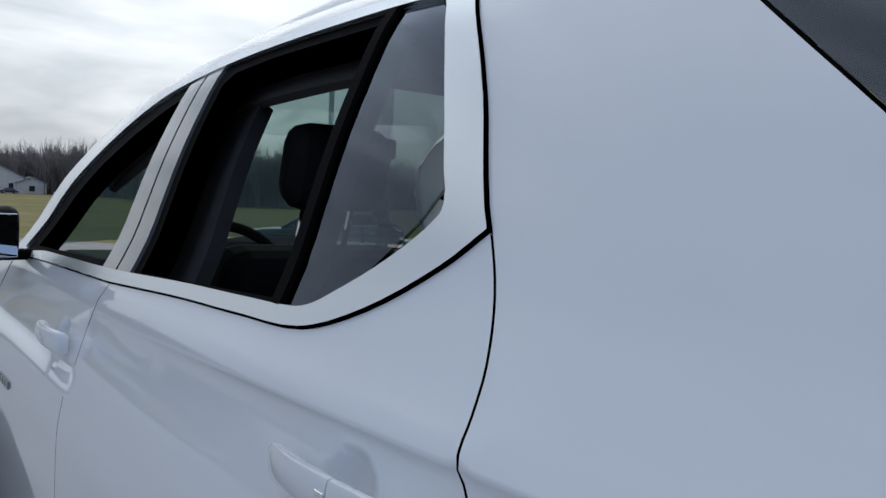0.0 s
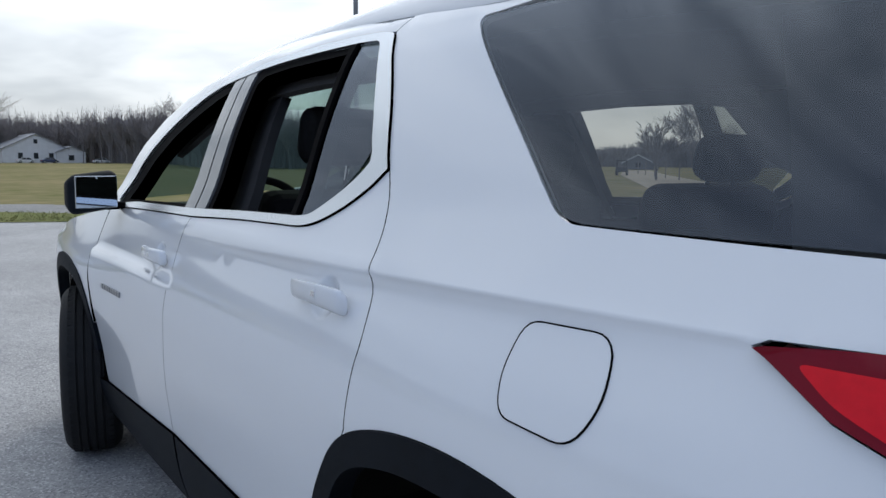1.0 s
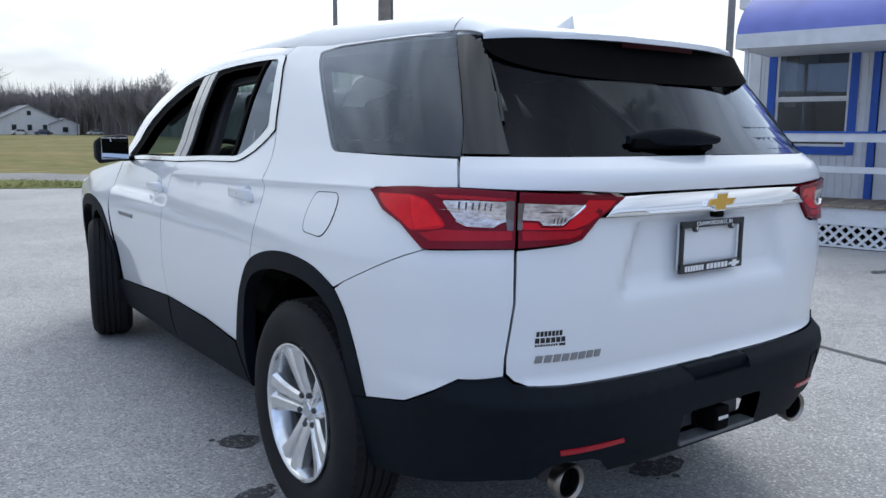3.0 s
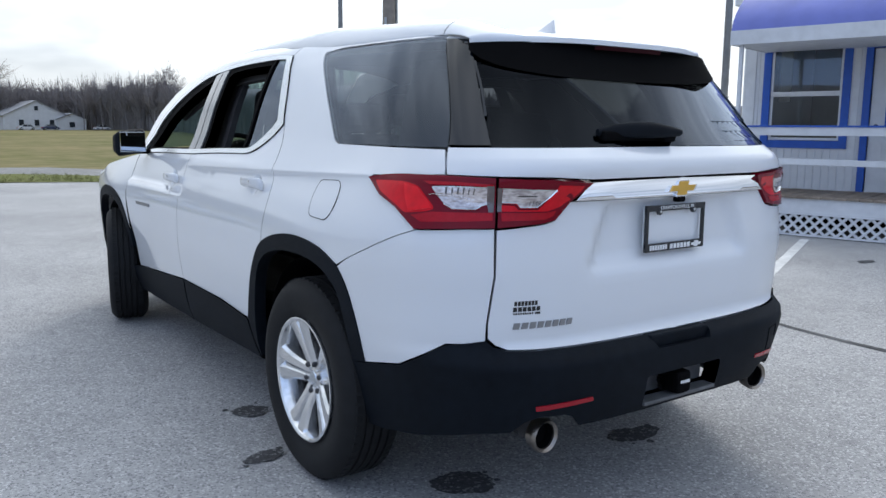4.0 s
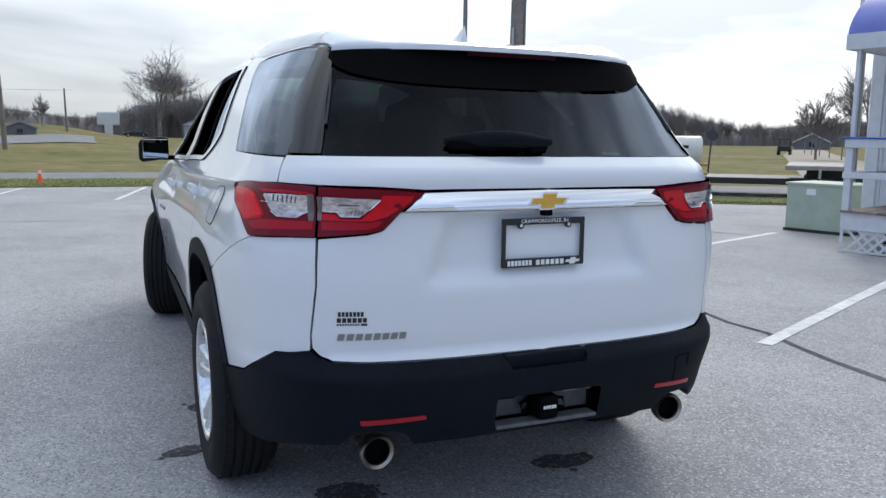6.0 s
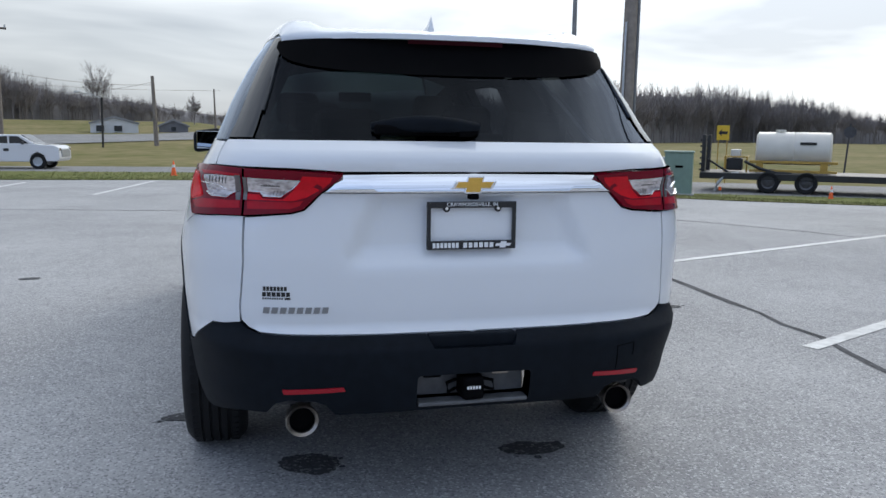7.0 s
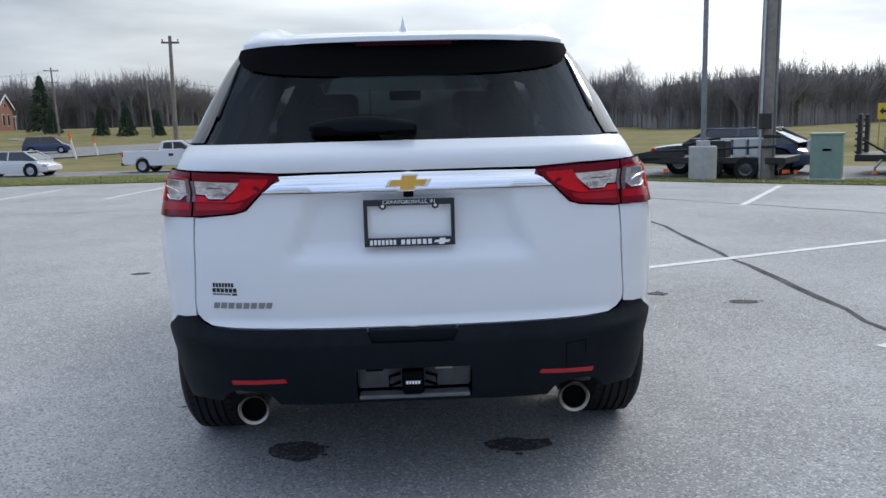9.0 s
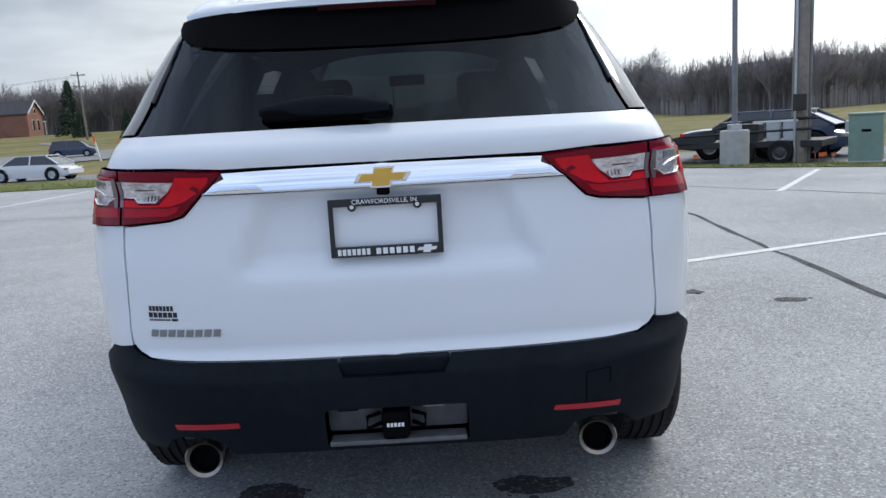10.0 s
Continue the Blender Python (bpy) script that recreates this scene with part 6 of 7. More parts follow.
cb = thing("utility_cabinet", "green steel utility cabinet on a verge", "cabinet", (9.55, 15.32, -.12), -33)
cb.scale = (.84, .84, .97)
part("body", box(0, 0, .54, .78, .62, 1.04, bevel=.015), M_CABGREEN, cb)
part("lid", box(0, 0, 1.085, .84, .68, .05, bevel=.015), M_CABGREEN, cb)
part("plinth", box(0, 0, .02, .90, .74, .06, bevel=.01), M_CONCRETE, cb)
part("side_box", box(-.44, .0, .82, .10, .22, .26, bevel=.02), M_GALV, cb)
part("plate", box(.02, -.3125, .72, .22, .004, .06), M_BLACK, cb)

ac = thing("condenser_cabinet", "pale green metal equipment cabinet beside the porch", "cabinet", (8.75, 6.62, 0), -75)
part("body", box(0, 0, .37, .95, .80, .68, bevel=.012), M_PALEGREEN, ac)
part("lid", box(0, 0, .715, 1.0, .85, .04, bevel=.012), M_PALEGREEN, ac)
part("plinth", box(0, 0, .02, .98, .84, .05), M_TRAILER, ac)
part("label_plate", box(-.1, -.403, .60, .14, .006, .09), M_WHITE_PRINT, ac)

gp = thing("steel_pole", "grey steel service mast beside the office", "mast", (9.55, 6.95, 0))
part("pole", tube([(0, 0, 0), (0, 0, 9)], .11, 12, radii=[.065, .05]), M_DULLSTEEL, gp, angle=50)


def cone(x, y, size=1.0):
    c = thing("traffic_cone", "orange traffic cone with pale band on the verge", "traffic cone", (x, y, ground_z(x, y)), 10, "traffic cones")
    part("base", box(0, 0, .02, .36, .36, .04, bevel=.01), M_ORANGE, c)
    part("body", lathe([(.03, .13), (.70, .03), (.72, .0001)], 20, "z", False), M_ORANGE, c, angle=50)
    part("band", lathe([(.40, .078), (.54, .056)], 20, "z", False), M_WHITE_PRINT, c, angle=50)
    c.scale = (size, size, size)


cone(-2.81, 21.75, .60)
cone(12.8, 13.9, .45)
for k, (x, y) in enumerate(((8.62, 15.55), (8.80, 15.25), (8.98, 15.62), (9.02, 15.95), (6.1, 15.9), (10.5, 14.9), (8.70, 15.85))):
    f = thing("marker_flag", "small orange marker flag in the grass", "flag", (x, y, ground_z(x, y)), 40 * k, "marker flags")
    part("wire", tube([(0, 0, 0), (.02, 0, .26)], .004, 5), M_GALV, f)
    part("cloth", box(.07, 0, .21, .11, .004, .085), M_ORANGE, f)
for x, y, h in ((-19.6, 45.8, 1.55), (-20.3, 51.0, 1.12)):
    s = thing("marker_post", "leaning orange-topped white marker post by the highway", "post", (x, y, ground_z(x, y)), 0, "marker posts")
    part("shaft", tube([(0, 0, 0), (-.16 * h, 0, h * .8)], .055, 8), M_WHITE_PRINT, s)
    part("cap", tube([(-.15 * h, 0, h * .72), (-.20 * h, 0, h)], .062, 8), M_ORANGE, s)


# ---- trailers and cars by the road ----
def small_wheel(parent, x, y, z, r=.32, w=.20, rim=M_GALV):
    wl_ = new("wheel")
    wl_.parent = parent
    wl_.location = (x, y, z)
    part("tyre", lathe([(-w / 2, r * .6), (-w / 2, r * .93), (-w * .38, r), (w * .38, r), (w / 2, r * .93), (w / 2, r * .6)], 28), M_TYRE, wl_, angle=40).matrix_basis = pose(0, 0, 0, 0, 0, 90)
    part("rim", lathe([(-w * .42, .0001), (-w * .46, r * .2), (-w * .34, r * .45), (-w * .46, r * .62), (w * .4, r * .62), (w * .4, .0001)], 24, "x", False), rim, wl_, angle=40).matrix_basis = pose(0, 0, 0, 0, 0, 90)


tt = thing("tank_trailer", "black flat trailer carrying a white tank on an ochre frame", "trailer", (13.62, 16.6, -.15), -38)
part("deck", box(1.4, 0, .42, 7.2, 2.2, .17, bevel=.02), M_TRAILER, tt)
part("drawbar", box(5.0, 0, .42, 2.6, .18, .14, bevel=.02), M_TRAILER, tt)
for s in (-.46, .46):
    for yy in (-1.0, 1.0):
        small_wheel(tt, s, yy, .28, .28, .2, M_DISC)
for yy in (-.62, .62):
    part("ramp", box(-2.15, yy - .12, .98, .10, .26, 1.05, bevel=.02), M_TRAILER, tt)
    bm = bmesh.new()
    for k in range(6):
        add_box(bm, -2.22, yy - .12, .56 + .16 * k, .05, .22, .05)
    part("ramp_cleat", bm, M_TRAILER, tt)
part("ramp_stay", tube([(-2.15, -.62, .9), (-1.5, -.62, .5)], .03, 6), M_TRAILER, tt)
tank = new("tank")
tank.parent = tt
tank["label"] = "white plastic water tank with black marking"
bm = lathe([(-.95, .0001), (-.95, .40), (-.90, .47), (-.02, .475), (0, .46), (.02, .475), (.88, .47), (.93, .40), (.93, .0001)], 32, "x", False)
for v in bm.verts:
    v.co.z = max(v.co.z, -.40) if v.co.z < 0 else v.co.z
part("shell", bm, M_TANK, tank, angle=40).location = (.10, 0, 1.13)
part("hatch", lathe([(-.03, .0001), (-.03, .13), (.05, .13), (.05, .0001)], 20, "z", False), M_TANK, tank, angle=40).location = (-.25, 0, 1.62)
part("tank_lettering", box(.45, -.476, 1.30, .40, .006, .075), M_BLACK_PRINT, tank, "black marking shown as a plain bar")
for x0, x1, z in ((-.98, 1.18, .80), (-.98, 1.18, .56)):
    part("cradle_rail", box((x0 + x1) / 2, -.52, z, x1 - x0, .08, .07, bevel=.01), M_YFRAME, tt)
for x in (-.72, .86):
    part("cradle_post", box(x, -.50, .69, .18, .12, .26, bevel=.01), M_YFRAME, tt)
pump = new("pump_unit")
pump.parent = tt
part("engine", box(-1.38, -.2, .72, .42, .4, .34, bevel=.05), M_TRAILER, pump)
part("fuel_tank", box(-1.36, -.2, 1.02, .26, .34, .20, bevel=.03), M_TANK, pump)
for a in (-1.62, -1.05):
    part("pump_frame", tube([(a, -.45, .50), (a, -.45, .92), (a, .1, .92)], .022, 6), M_YFRAME, pump)
part("pump_frame", tube([(-1.62, -.45, .92), (-1.05, -.45, .92)], .022, 6), M_YFRAME, pump)
part("hose", tube([(-1.1, -.5, .8), (-.7, -.62, .62), (-.3, -.7, .52), (.1, -.72, .50)], .04, 8), M_TRAILER, pump)
hose2 = thing("suction_hose", "grey suction hose hanging off a trailer", "hose", (13.62, 16.6, -.15), -38)
part("hose", tube([(-1.2, -1.0, .5), (-1.55, -1.05, .45), (-1.72, -1.1, .2), (-1.78, -1.1, .02)], .04, 8), M_GALV, hose2, angle=60)

pk = thing("covered_trailer", "small black trailer with a tan cover beside the gravel track", "trailer", (16.6, 13.2, -.15), 40)
part("bed", box(.55, 0, .52, 1.35, 1.5, .42, bevel=.03), M_TRAILER, pk)
part("cover", prism([(-.78, .74), (-.70, .86), (.62, .92), (.78, .76)], -.15, 1.25, "y", .03), M_BROWNBOX, pk)
part("tongue", tube([(0, 0, .50), (-.55, .30, .48), (-1.15, .42, .50)], .05, 8), M_TRAILER, pk)
part("tongue", tube([(0, .5, .50), (-.55, .45, .48), (-1.15, .42, .50)], .04, 8), M_TRAILER, pk)
part("jack", tube([(-.95, .40, .05), (-.95, .40, .78)], .035, 8), M_GALV, pk)
for wy in (-.72, .72):
    small_wheel(pk, .6, wy, .30, .30, .2)


def passenger_car(name, label, at, rz, paint, L=4.6, W=1.78, roof=1.48, belt=.92, cabin=(.9, 1.55, 3.2, 3.9), hood=.86):
    """A car along local +x: lofted body, glazed cabin, wheels."""
    c = thing(name, label, "car", at, rz)
    bm = bmesh.new()
    prof = [(0, .55, .30), (.08, belt - .06, .26), (.5, belt, .22), (cabin[0], belt + .02, .2), (L * .62, belt, .2), (cabin[3], hood + .04, .2), (L - .55, hood - .05, .22), (L - .12, hood - .18, .26), (L, .55, .32)]
    rows = []
    for x, top, low in prof:
        t = abs(x / L - .5) * 2
        w = W / 2 * (1 - .16 * t ** 4)
        rows.append([bm.verts.new((x, s * w * k, z)) for s, k, z in ((-1, .93, low), (-1, 1, .5 * (low + top)), (-1, .95, top - .04), (-1, .80, top), (1, .80, top), (1, .95, top - .04), (1, 1, .5 * (low + top)), (1, .93, low))])
    for r0, r1 in zip(rows, rows[1:]):
        for k in range(8):
            bm.faces.new((r0[k], r0[(k + 1) % 8], r1[(k + 1) % 8], r1[k]))
    bm.faces.new(rows[0])
    bm.faces.new(list(reversed(rows[-1])))
    bmesh.ops.recalc_face_normals(bm, faces=bm.faces)
    part("body", bm, paint, c, angle=45)
    bm = bmesh.new()
    base = [(cabin[0], belt), (cabin[1], roof - .02), ((cabin[1] + cabin[2]) / 2, roof), (cabin[2], roof - .04), (cabin[3], hood + .05)]
    rows = []
    for x, z in base:
        wb = W / 2 * (.88 - .20 * (z - belt) / (roof - belt))
        rows.append((bm.verts.new((x, -wb, z)), bm.verts.new((x, wb, z)), bm.verts.new((x, W / 2 * .88, belt - .05)), bm.verts.new((x, -W / 2 * .88, belt - .05))))
    for r0, r1 in zip(rows, rows[1:]):
        for k in range(4):
            bm.faces.new((r0[k], r0[(k + 1) % 4], r1[(k + 1) % 4], r1[k]))
    bmesh.ops.recalc_face_normals(bm, faces=bm.faces)
    part("cabin_glass", bm, M_CARGLASS, c)
    part("roof", box((cabin[1] + cabin[2]) / 2, 0, roof + .005, cabin[2] - cabin[1] + .1, W * .66, .04, bevel=.015), paint, c)
    for s in (-1, 1):
        for (x0, z0), (x1, z1) in (((cabin[0], belt), (cabin[1], roof)), ((cabin[3], hood + .04), (cabin[2], roof - .02)), (((cabin[1] + cabin[2]) / 2, belt), ((cabin[1] + cabin[2]) / 2, roof))):
            part("pillar", tube([(x0, s * W * .442, z0), (x1, s * W * .345, z1)], .035, 6), paint, c)
        for wx in (.85, L - .85):
            small_wheel(c, wx, s * (W / 2 - .1), .33, .33, .22)
            # black disc on the uncut flank, in place of the wheel well's shade
            part("arch_shade", lathe([(-.02, .37), (.02, .37), (.02, .0001), (-.02, .0001)], 24, "x", False), M_BLACK, c).matrix_basis = pose(wx, s * (W / 2 - .005), .34, 0, 0, 90)
        part("head_lamp", box(L - .16, s * W * .36, hood - .22, .20, .34, .12, bevel=.03), M_CLEARLENS, c)
        part("tail_light", box(.06, s * W * .38, belt - .16, .14, .24, .14, bevel=.03), M_RED, c)
    return c


passenger_car("parked_car", "dark blue car parked behind a black trailer", (7.45, 20.7, -.15), -38, M_BLUECAR, L=4.3, roof=1.20, belt=.80, hood=.77)

et = thing("equipment_trailer", "black equipment trailer with folded ramps and grey boxes", "trailer", (8.0, 17.75, -.15), -38)
part("deck", box(-.2, 0, .46, 4.0, 1.7, .16, bevel=.02), M_TRAILER, et)
part("tilted_ramp", prism([(-2.6, .35), (-.6, .55), (-.6, .86), (-2.6, .50)], -.85, -.78, "y"), M_TRAILER, et)
part("tilted_ramp", prism([(-2.6, .35), (-.6, .55), (-.6, .86), (-2.6, .50)], .78, .85, "y"), M_TRAILER, et)
part("side_rail", tube([(-.6, -.84, .86), (.2, -.84, 1.02), (1.7, -.84, 1.04)], .04, 6), M_TRAILER, et)
part("side_rail", tube([(-1.4, -.84, .70), (1.6, -.84, .80)], .035, 6), M_TRAILER, et)
part("toolbox", box(.0, -.55, .74, .8, .5, .42, bevel=.03), M_TRAILER, et)
for k, a in enumerate((.75, 1.12)):
    part("grey_panel", box(a, -.80, .76, .30, .12, .46, bevel=.02, m=Matrix.Rotation(0, 4, "Y")), M_GALV, et)
part("engine", box(-.35, -.3, 0.86, .5, .6, .30, bevel=.05), M_TRAILER, et)
part("winch", box(-2.45, -.6, .72, .3, .3, .2, bevel=.04), M_GALV, et)
part("winch_post", tube([(-2.5, -.7, .6), (-2.5, -.7, 1.0)], .03, 6), M_TRAILER, et)
part("light_strip", box(.8, -.86, 1.0, 1.0, .03, .05), M_WHITE_PRINT, et)
for s in (.1, .95):
    for yy in (-.95, .95):
        small_wheel(et, s, yy, .28, .28, .2, M_DISC)

sg = thing("arrow_sign", "yellow road sign with a black arrow on two posts", "road sign", (13.1, 19.0, -.05), -34)
sg.scale = (.78, .78, 1.04)
for px in (-.16, .16):
    part("sign_post", box(px, .02, .62, .04, .04, 1.3), M_YFRAME, sg)
part("sign_board", box(0, 0, 1.42, .46, .014, .42, bevel=.004), M_YELLOW, sg)
part("arrow", prism([(-.17, 1.42), (-.05, 1.53), (-.05, 1.46), (.16, 1.46), (.16, 1.38), (-.05, 1.38), (-.05, 1.31)], -.014, -.009, "y"), M_BLACK_PRINT, sg)
ss = thing("road_sign", "grey back of an octagonal road sign on a steel post", "road sign", (18.8, 20.6, -.15), -40)
part("sign_post", tube([(0, 0, 0), (.10, 0, 1.95)], .03, 8), M_DISC, ss)
part("sign_plate", prism([(.10 + .20 * math.cos(math.pi / 8 + k * math.pi / 4), 1.66 + .20 * math.sin(math.pi / 8 + k * math.pi / 4)) for k in range(8)], -.04, -.03, "y"), M_DISC, ss)

cart = thing("utility_cart", "small dark utility cart on the gravel track", "cart", (61.6, 57.9, -.05), 40)
part("body", box(0, 0, .62, 1.9, 1.2, .5, bevel=.06), M_TRAILER, cart)
part("roof", box(0, 0, 1.55, 1.7, 1.2, .06, bevel=.02), M_TRAILER, cart)
for x in (-.75, .75):
    for y in (-.5, .5):
        part("post", tube([(x, y, .85), (x * .9, y, 1.53)], .03, 6), M_TRAILER, cart)
        small_wheel(cart, x, y * 1.05, .28, .28, .2)


# ---- far buildings ----
M_BARNWHITE = mat("white_barn_siding", (0.62, 0.62, 0.62), 0.7, vary=0.08, scale=1)
M_ROOFGREY = mat("grey_roofing", (0.28, 0.28, 0.29), 0.7, vary=0.15, scale=1)
M_BRICKFAR = mat("far_red_brick", (0.26, 0.12, 0.085), 0.85, vary=0.2, scale=3)
M_DARKPANE = mat("dark_far_pane", (0.03, 0.035, 0.04), 0.15)


def gabled(name, label, at, rz, w, d, eave, ridge, wall_m, roof_m, panes=(), over=.4):
    """A gabled house with its gable end on local -y."""
    h = thing(name, label, "house", at, rz)
    part("wall", prism([(-w / 2, 0), (w / 2, 0), (w / 2, eave), (0, ridge), (-w / 2, eave)], 0, d, "y"), wall_m, h)
    sl = (ridge - eave) / (w / 2)
    for s in (-1, 1):
        bm = prism([(0, ridge + .02), (s * (w / 2 + over), eave - over * sl + .02), (s * (w / 2 + over), eave - over * sl + .22), (0, ridge + .25)], -over, d + over, "y")
        part("roof", bm, roof_m, h)
    for px, pz, pw, ph in panes:
        wi = part("window", box(px, -.04, pz, pw + .2, .08, ph + .2), wall_m if wall_m is not M_BRICKFAR else M_BARNWHITE, h)
        part("pane", box(px, -.10, pz, pw, .05, ph), M_DARKPANE, wi)
    return h


gabled("farm_house", "white gabled farm building beyond the field", (33.2, 249, 0), 8, 17, 14, 3.9, 8.0, M_BARNWHITE, M_ROOFGREY, [(-4, 2, 1.2, 1.6), (0, 2, 1.2, 1.6), (4, 2, 1.2, 1.6), (0, 6.0, 1.0, 1.2), (8, 1.6, 2.4, 2.6)])
passenger_car("parked_car", "pale car parked in front of the farm building", (27.5, 243, 0), 8, M_BARNWHITE)
passenger_car("parked_car", "dark blue car parked in front of the farm building", (33.5, 243.5, 0), 8, M_BLUECAR)
passenger_car("parked_car", "white car parked beside the farm annexe", (47.5, 246, 0), 8, M_BARNWHITE)
gabled("farm_annexe", "low white annexe beside the farm building", (42.5, 250, 0), 8, 8, 12, 3.0, 4.6, M_BARNWHITE, M_ROOFGREY, [(0, 1.5, 1.5, 1.5)])
M_DARKROOF = mat("dark_shingle_roof", (0.055, 0.055, 0.06), 0.85, vary=0.2, scale=2)
M_GREYWALL = mat("grey_house_siding", (0.16, 0.16, 0.17), 0.8, vary=0.15, scale=2)
brick = gabled("brick_house", "red brick house with a steep white-trimmed gable", (-77.8, 157.6, ground_z(-77.8, 157.6) - .1), 94, 7.0, 18, 4.3, 6.7, M_BRICKFAR, M_DARKROOF,
               [(-1.1, 2.1, .75, 2.0), (1.1, 2.1, .75, 2.0), (0, 4.9, .6, .8)], .25)
for sx in (-1, 1):
    part("rake_board", prism([(0, 6.72), (sx * 3.75, 4.14), (sx * 3.75, 4.50), (0, 7.10)], -.40, -.28, "y"), M_BARNWHITE, brick)
part("porch_roof", box(4.3, 1.5, 2.9, 1.8, 3.0, .18), M_BARNWHITE, brick)
for px in (.2, 2.8):
    part("porch_post", box(5.0, px, 1.4, .16, .16, 2.9), M_BARNWHITE, brick)
gabled("warehouse", "low white industrial shed across the highway", (-16.4, 101.5, ground_z(-16.4, 101.5) - .1), 9, 5.4, 7, 1.15, 1.85, M_BARNWHITE, M_ROOFGREY, [(-1.6, .6, .9, .7), (.4, .6, .9, .7)], .15)
gabled("far_house", "dark grey gabled house at the end of the track", (110, 98.2, 0), -48, 5.6, 9, 1.1, 2.5, M_GREYWALL, M_BARNWHITE, [(0, .8, .9, .8)], .25)
gabled("roadside_house", "small dark house across the highway", (-10.1, 107.3, ground_z(-10.1, 107.3) - .1), 5, 3.6, 5, .8, 1.55, M_GREYWALL, M_ROOFGREY, [(0, .5, .6, .5)], .2)
fs = thing("roadside_sign", "pale blank sign board on a broad post beyond the field", "sign", (.5, 170, ground_z(.5, 170)), 0)
part("board", box(0, 0, 3.0, 4.2, .5, 2.6, bevel=.3), M_BARNWHITE, fs)
part("post", box(0, 0, .9, 1.5, .5, 2.2), M_BARNWHITE, fs)
passenger_car("parked_car", "dark car parked beyond the field", (3.2, 172, ground_z(3.2, 172)), 3, M_TRAILER)
for k in range(5):
    fp = thing("fence_post", "dark fence post along the gravel track", "post", (49 + 5.2 * k, 40.5 + 5.6 * k, -.05), 0, "fence posts")
    part("shaft", tube([(0, 0, 0), (.02, 0, 1.5)], .05, 6), M_WOODPOLE, fp)


sedan = passenger_car("sedan", "white sedan on the side road", (-15.30, 26.3, ground_z(-14, 26) - .02), -5, M_WHITECAR, L=4.4, W=1.75, roof=1.28, belt=.86, hood=.80)
sedan.scale = (.68, .68, .68)
suv = passenger_car("suv", "dark green SUV on the highway", (-27.2, 55.6, ground_z(-26, 56)), 12, M_BLUECAR, L=4.4, roof=1.62, belt=1.0, cabin=(.15, .5, 2.9, 3.6), hood=.98)
suv.scale = (.72, .72, .72)
truck = thing("pickup_truck", "white crew-cab pickup truck on the side road", "pickup", (-10.05, 26.95, ground_z(-8, 27) - .02), -6)
truck.scale = (.76, .76, .76)
side_truck = [(0, .48), (0, .98), (.04, 1.04), (1.72, 1.04), (1.80, 1.10), (3.30, 1.08), (4.30, 1.02), (4.48, .92), (4.50, .45), (4.40, .34), (3.95, .34), (3.86, .60), (3.60, .74), (3.34, .60), (3.26, .32), (1.28, .32), (1.20, .60), (.94, .74), (.68, .60), (.60, .36), (.06, .40)]
part("body", prism(side_truck, -.78, .78, "y", .03), M_WHITECAR, truck)
part("cab", prism([(1.72, 1.05), (1.86, 1.42), (2.05, 1.47), (2.85, 1.47), (3.50, 1.08)], -.66, .66, "y", .05), M_WHITECAR, truck)
for q in (-.675, .675):
    for pane in ([(1.92, 1.09), (2.0, 1.38), (2.38, 1.40), (2.38, 1.09)], [(2.46, 1.09), (2.46, 1.40), (2.80, 1.39), (3.22, 1.10)]):
        part("side_window", prism(pane, q - .008, q + .008, "y"), M_CARGLASS, truck)
    part("door_mirror", box(3.05, q * 1.28, 1.12, .08, .16, .13, bevel=.02), M_TRAILER, truck)
    part("door_marking", box(2.35, q * 1.168, .82, .22, .01, .12), M_BLACK_PRINT, truck, "dark marking shown as a plain bar")
    part("head_lamp", box(4.42, q * .92, .86, .16, .26, .12, bevel=.02), M_CLEARLENS, truck)
    part("tail_light", box(.02, q * 1.08, .86, .08, .12, .24, bevel=.02), M_RED, truck)
    for wx in (.94, 3.60):
        small_wheel(truck, wx, q * 1.03, .33, .33, .2)
part("windscreen", prism([(2.90, 1.45), (2.92, 1.47), (3.46, 1.11), (3.42, 1.10)], -.58, .58, "y"), M_CARGLASS, truck)
part("grille", box(4.50, 0, .70, .05, 1.0, .34, bevel=.02), M_GALV, truck)
part("rear_bumper", box(-.04, 0, .42, .12, 1.5, .14, bevel=.03), M_TRAILER, truck)


# ---- poles and wires ----
def wood_pole(x, y, h, arms, rz, lean=0.0, reach=1.0):
    p_ = thing("power_pole", "wooden power pole with crossarm across the road", "utility pole", (x, y, ground_z(x, y) - .1), rz, "power poles")
    part("pole", tube([(0, 0, 0), (lean, 0, h)], .15, 8, radii=[.17, .11]), M_WOODPOLE, p_)
    for k in range(arms):
        part("crossarm", box(lean, 0, h - .45 - 1.7 * k, 2.0 * reach - .3 * k, .12, .13), M_WOODPOLE, p_)
        for q in (-.85 * reach, .85 * reach):
            part("insulator", tube([(lean + q * (1 - .2 * k), 0, h - .40 - 1.7 * k), (lean + q * (1 - .2 * k), 0, h - .2 - 1.7 * k)], .05, 6), M_GALV, p_)


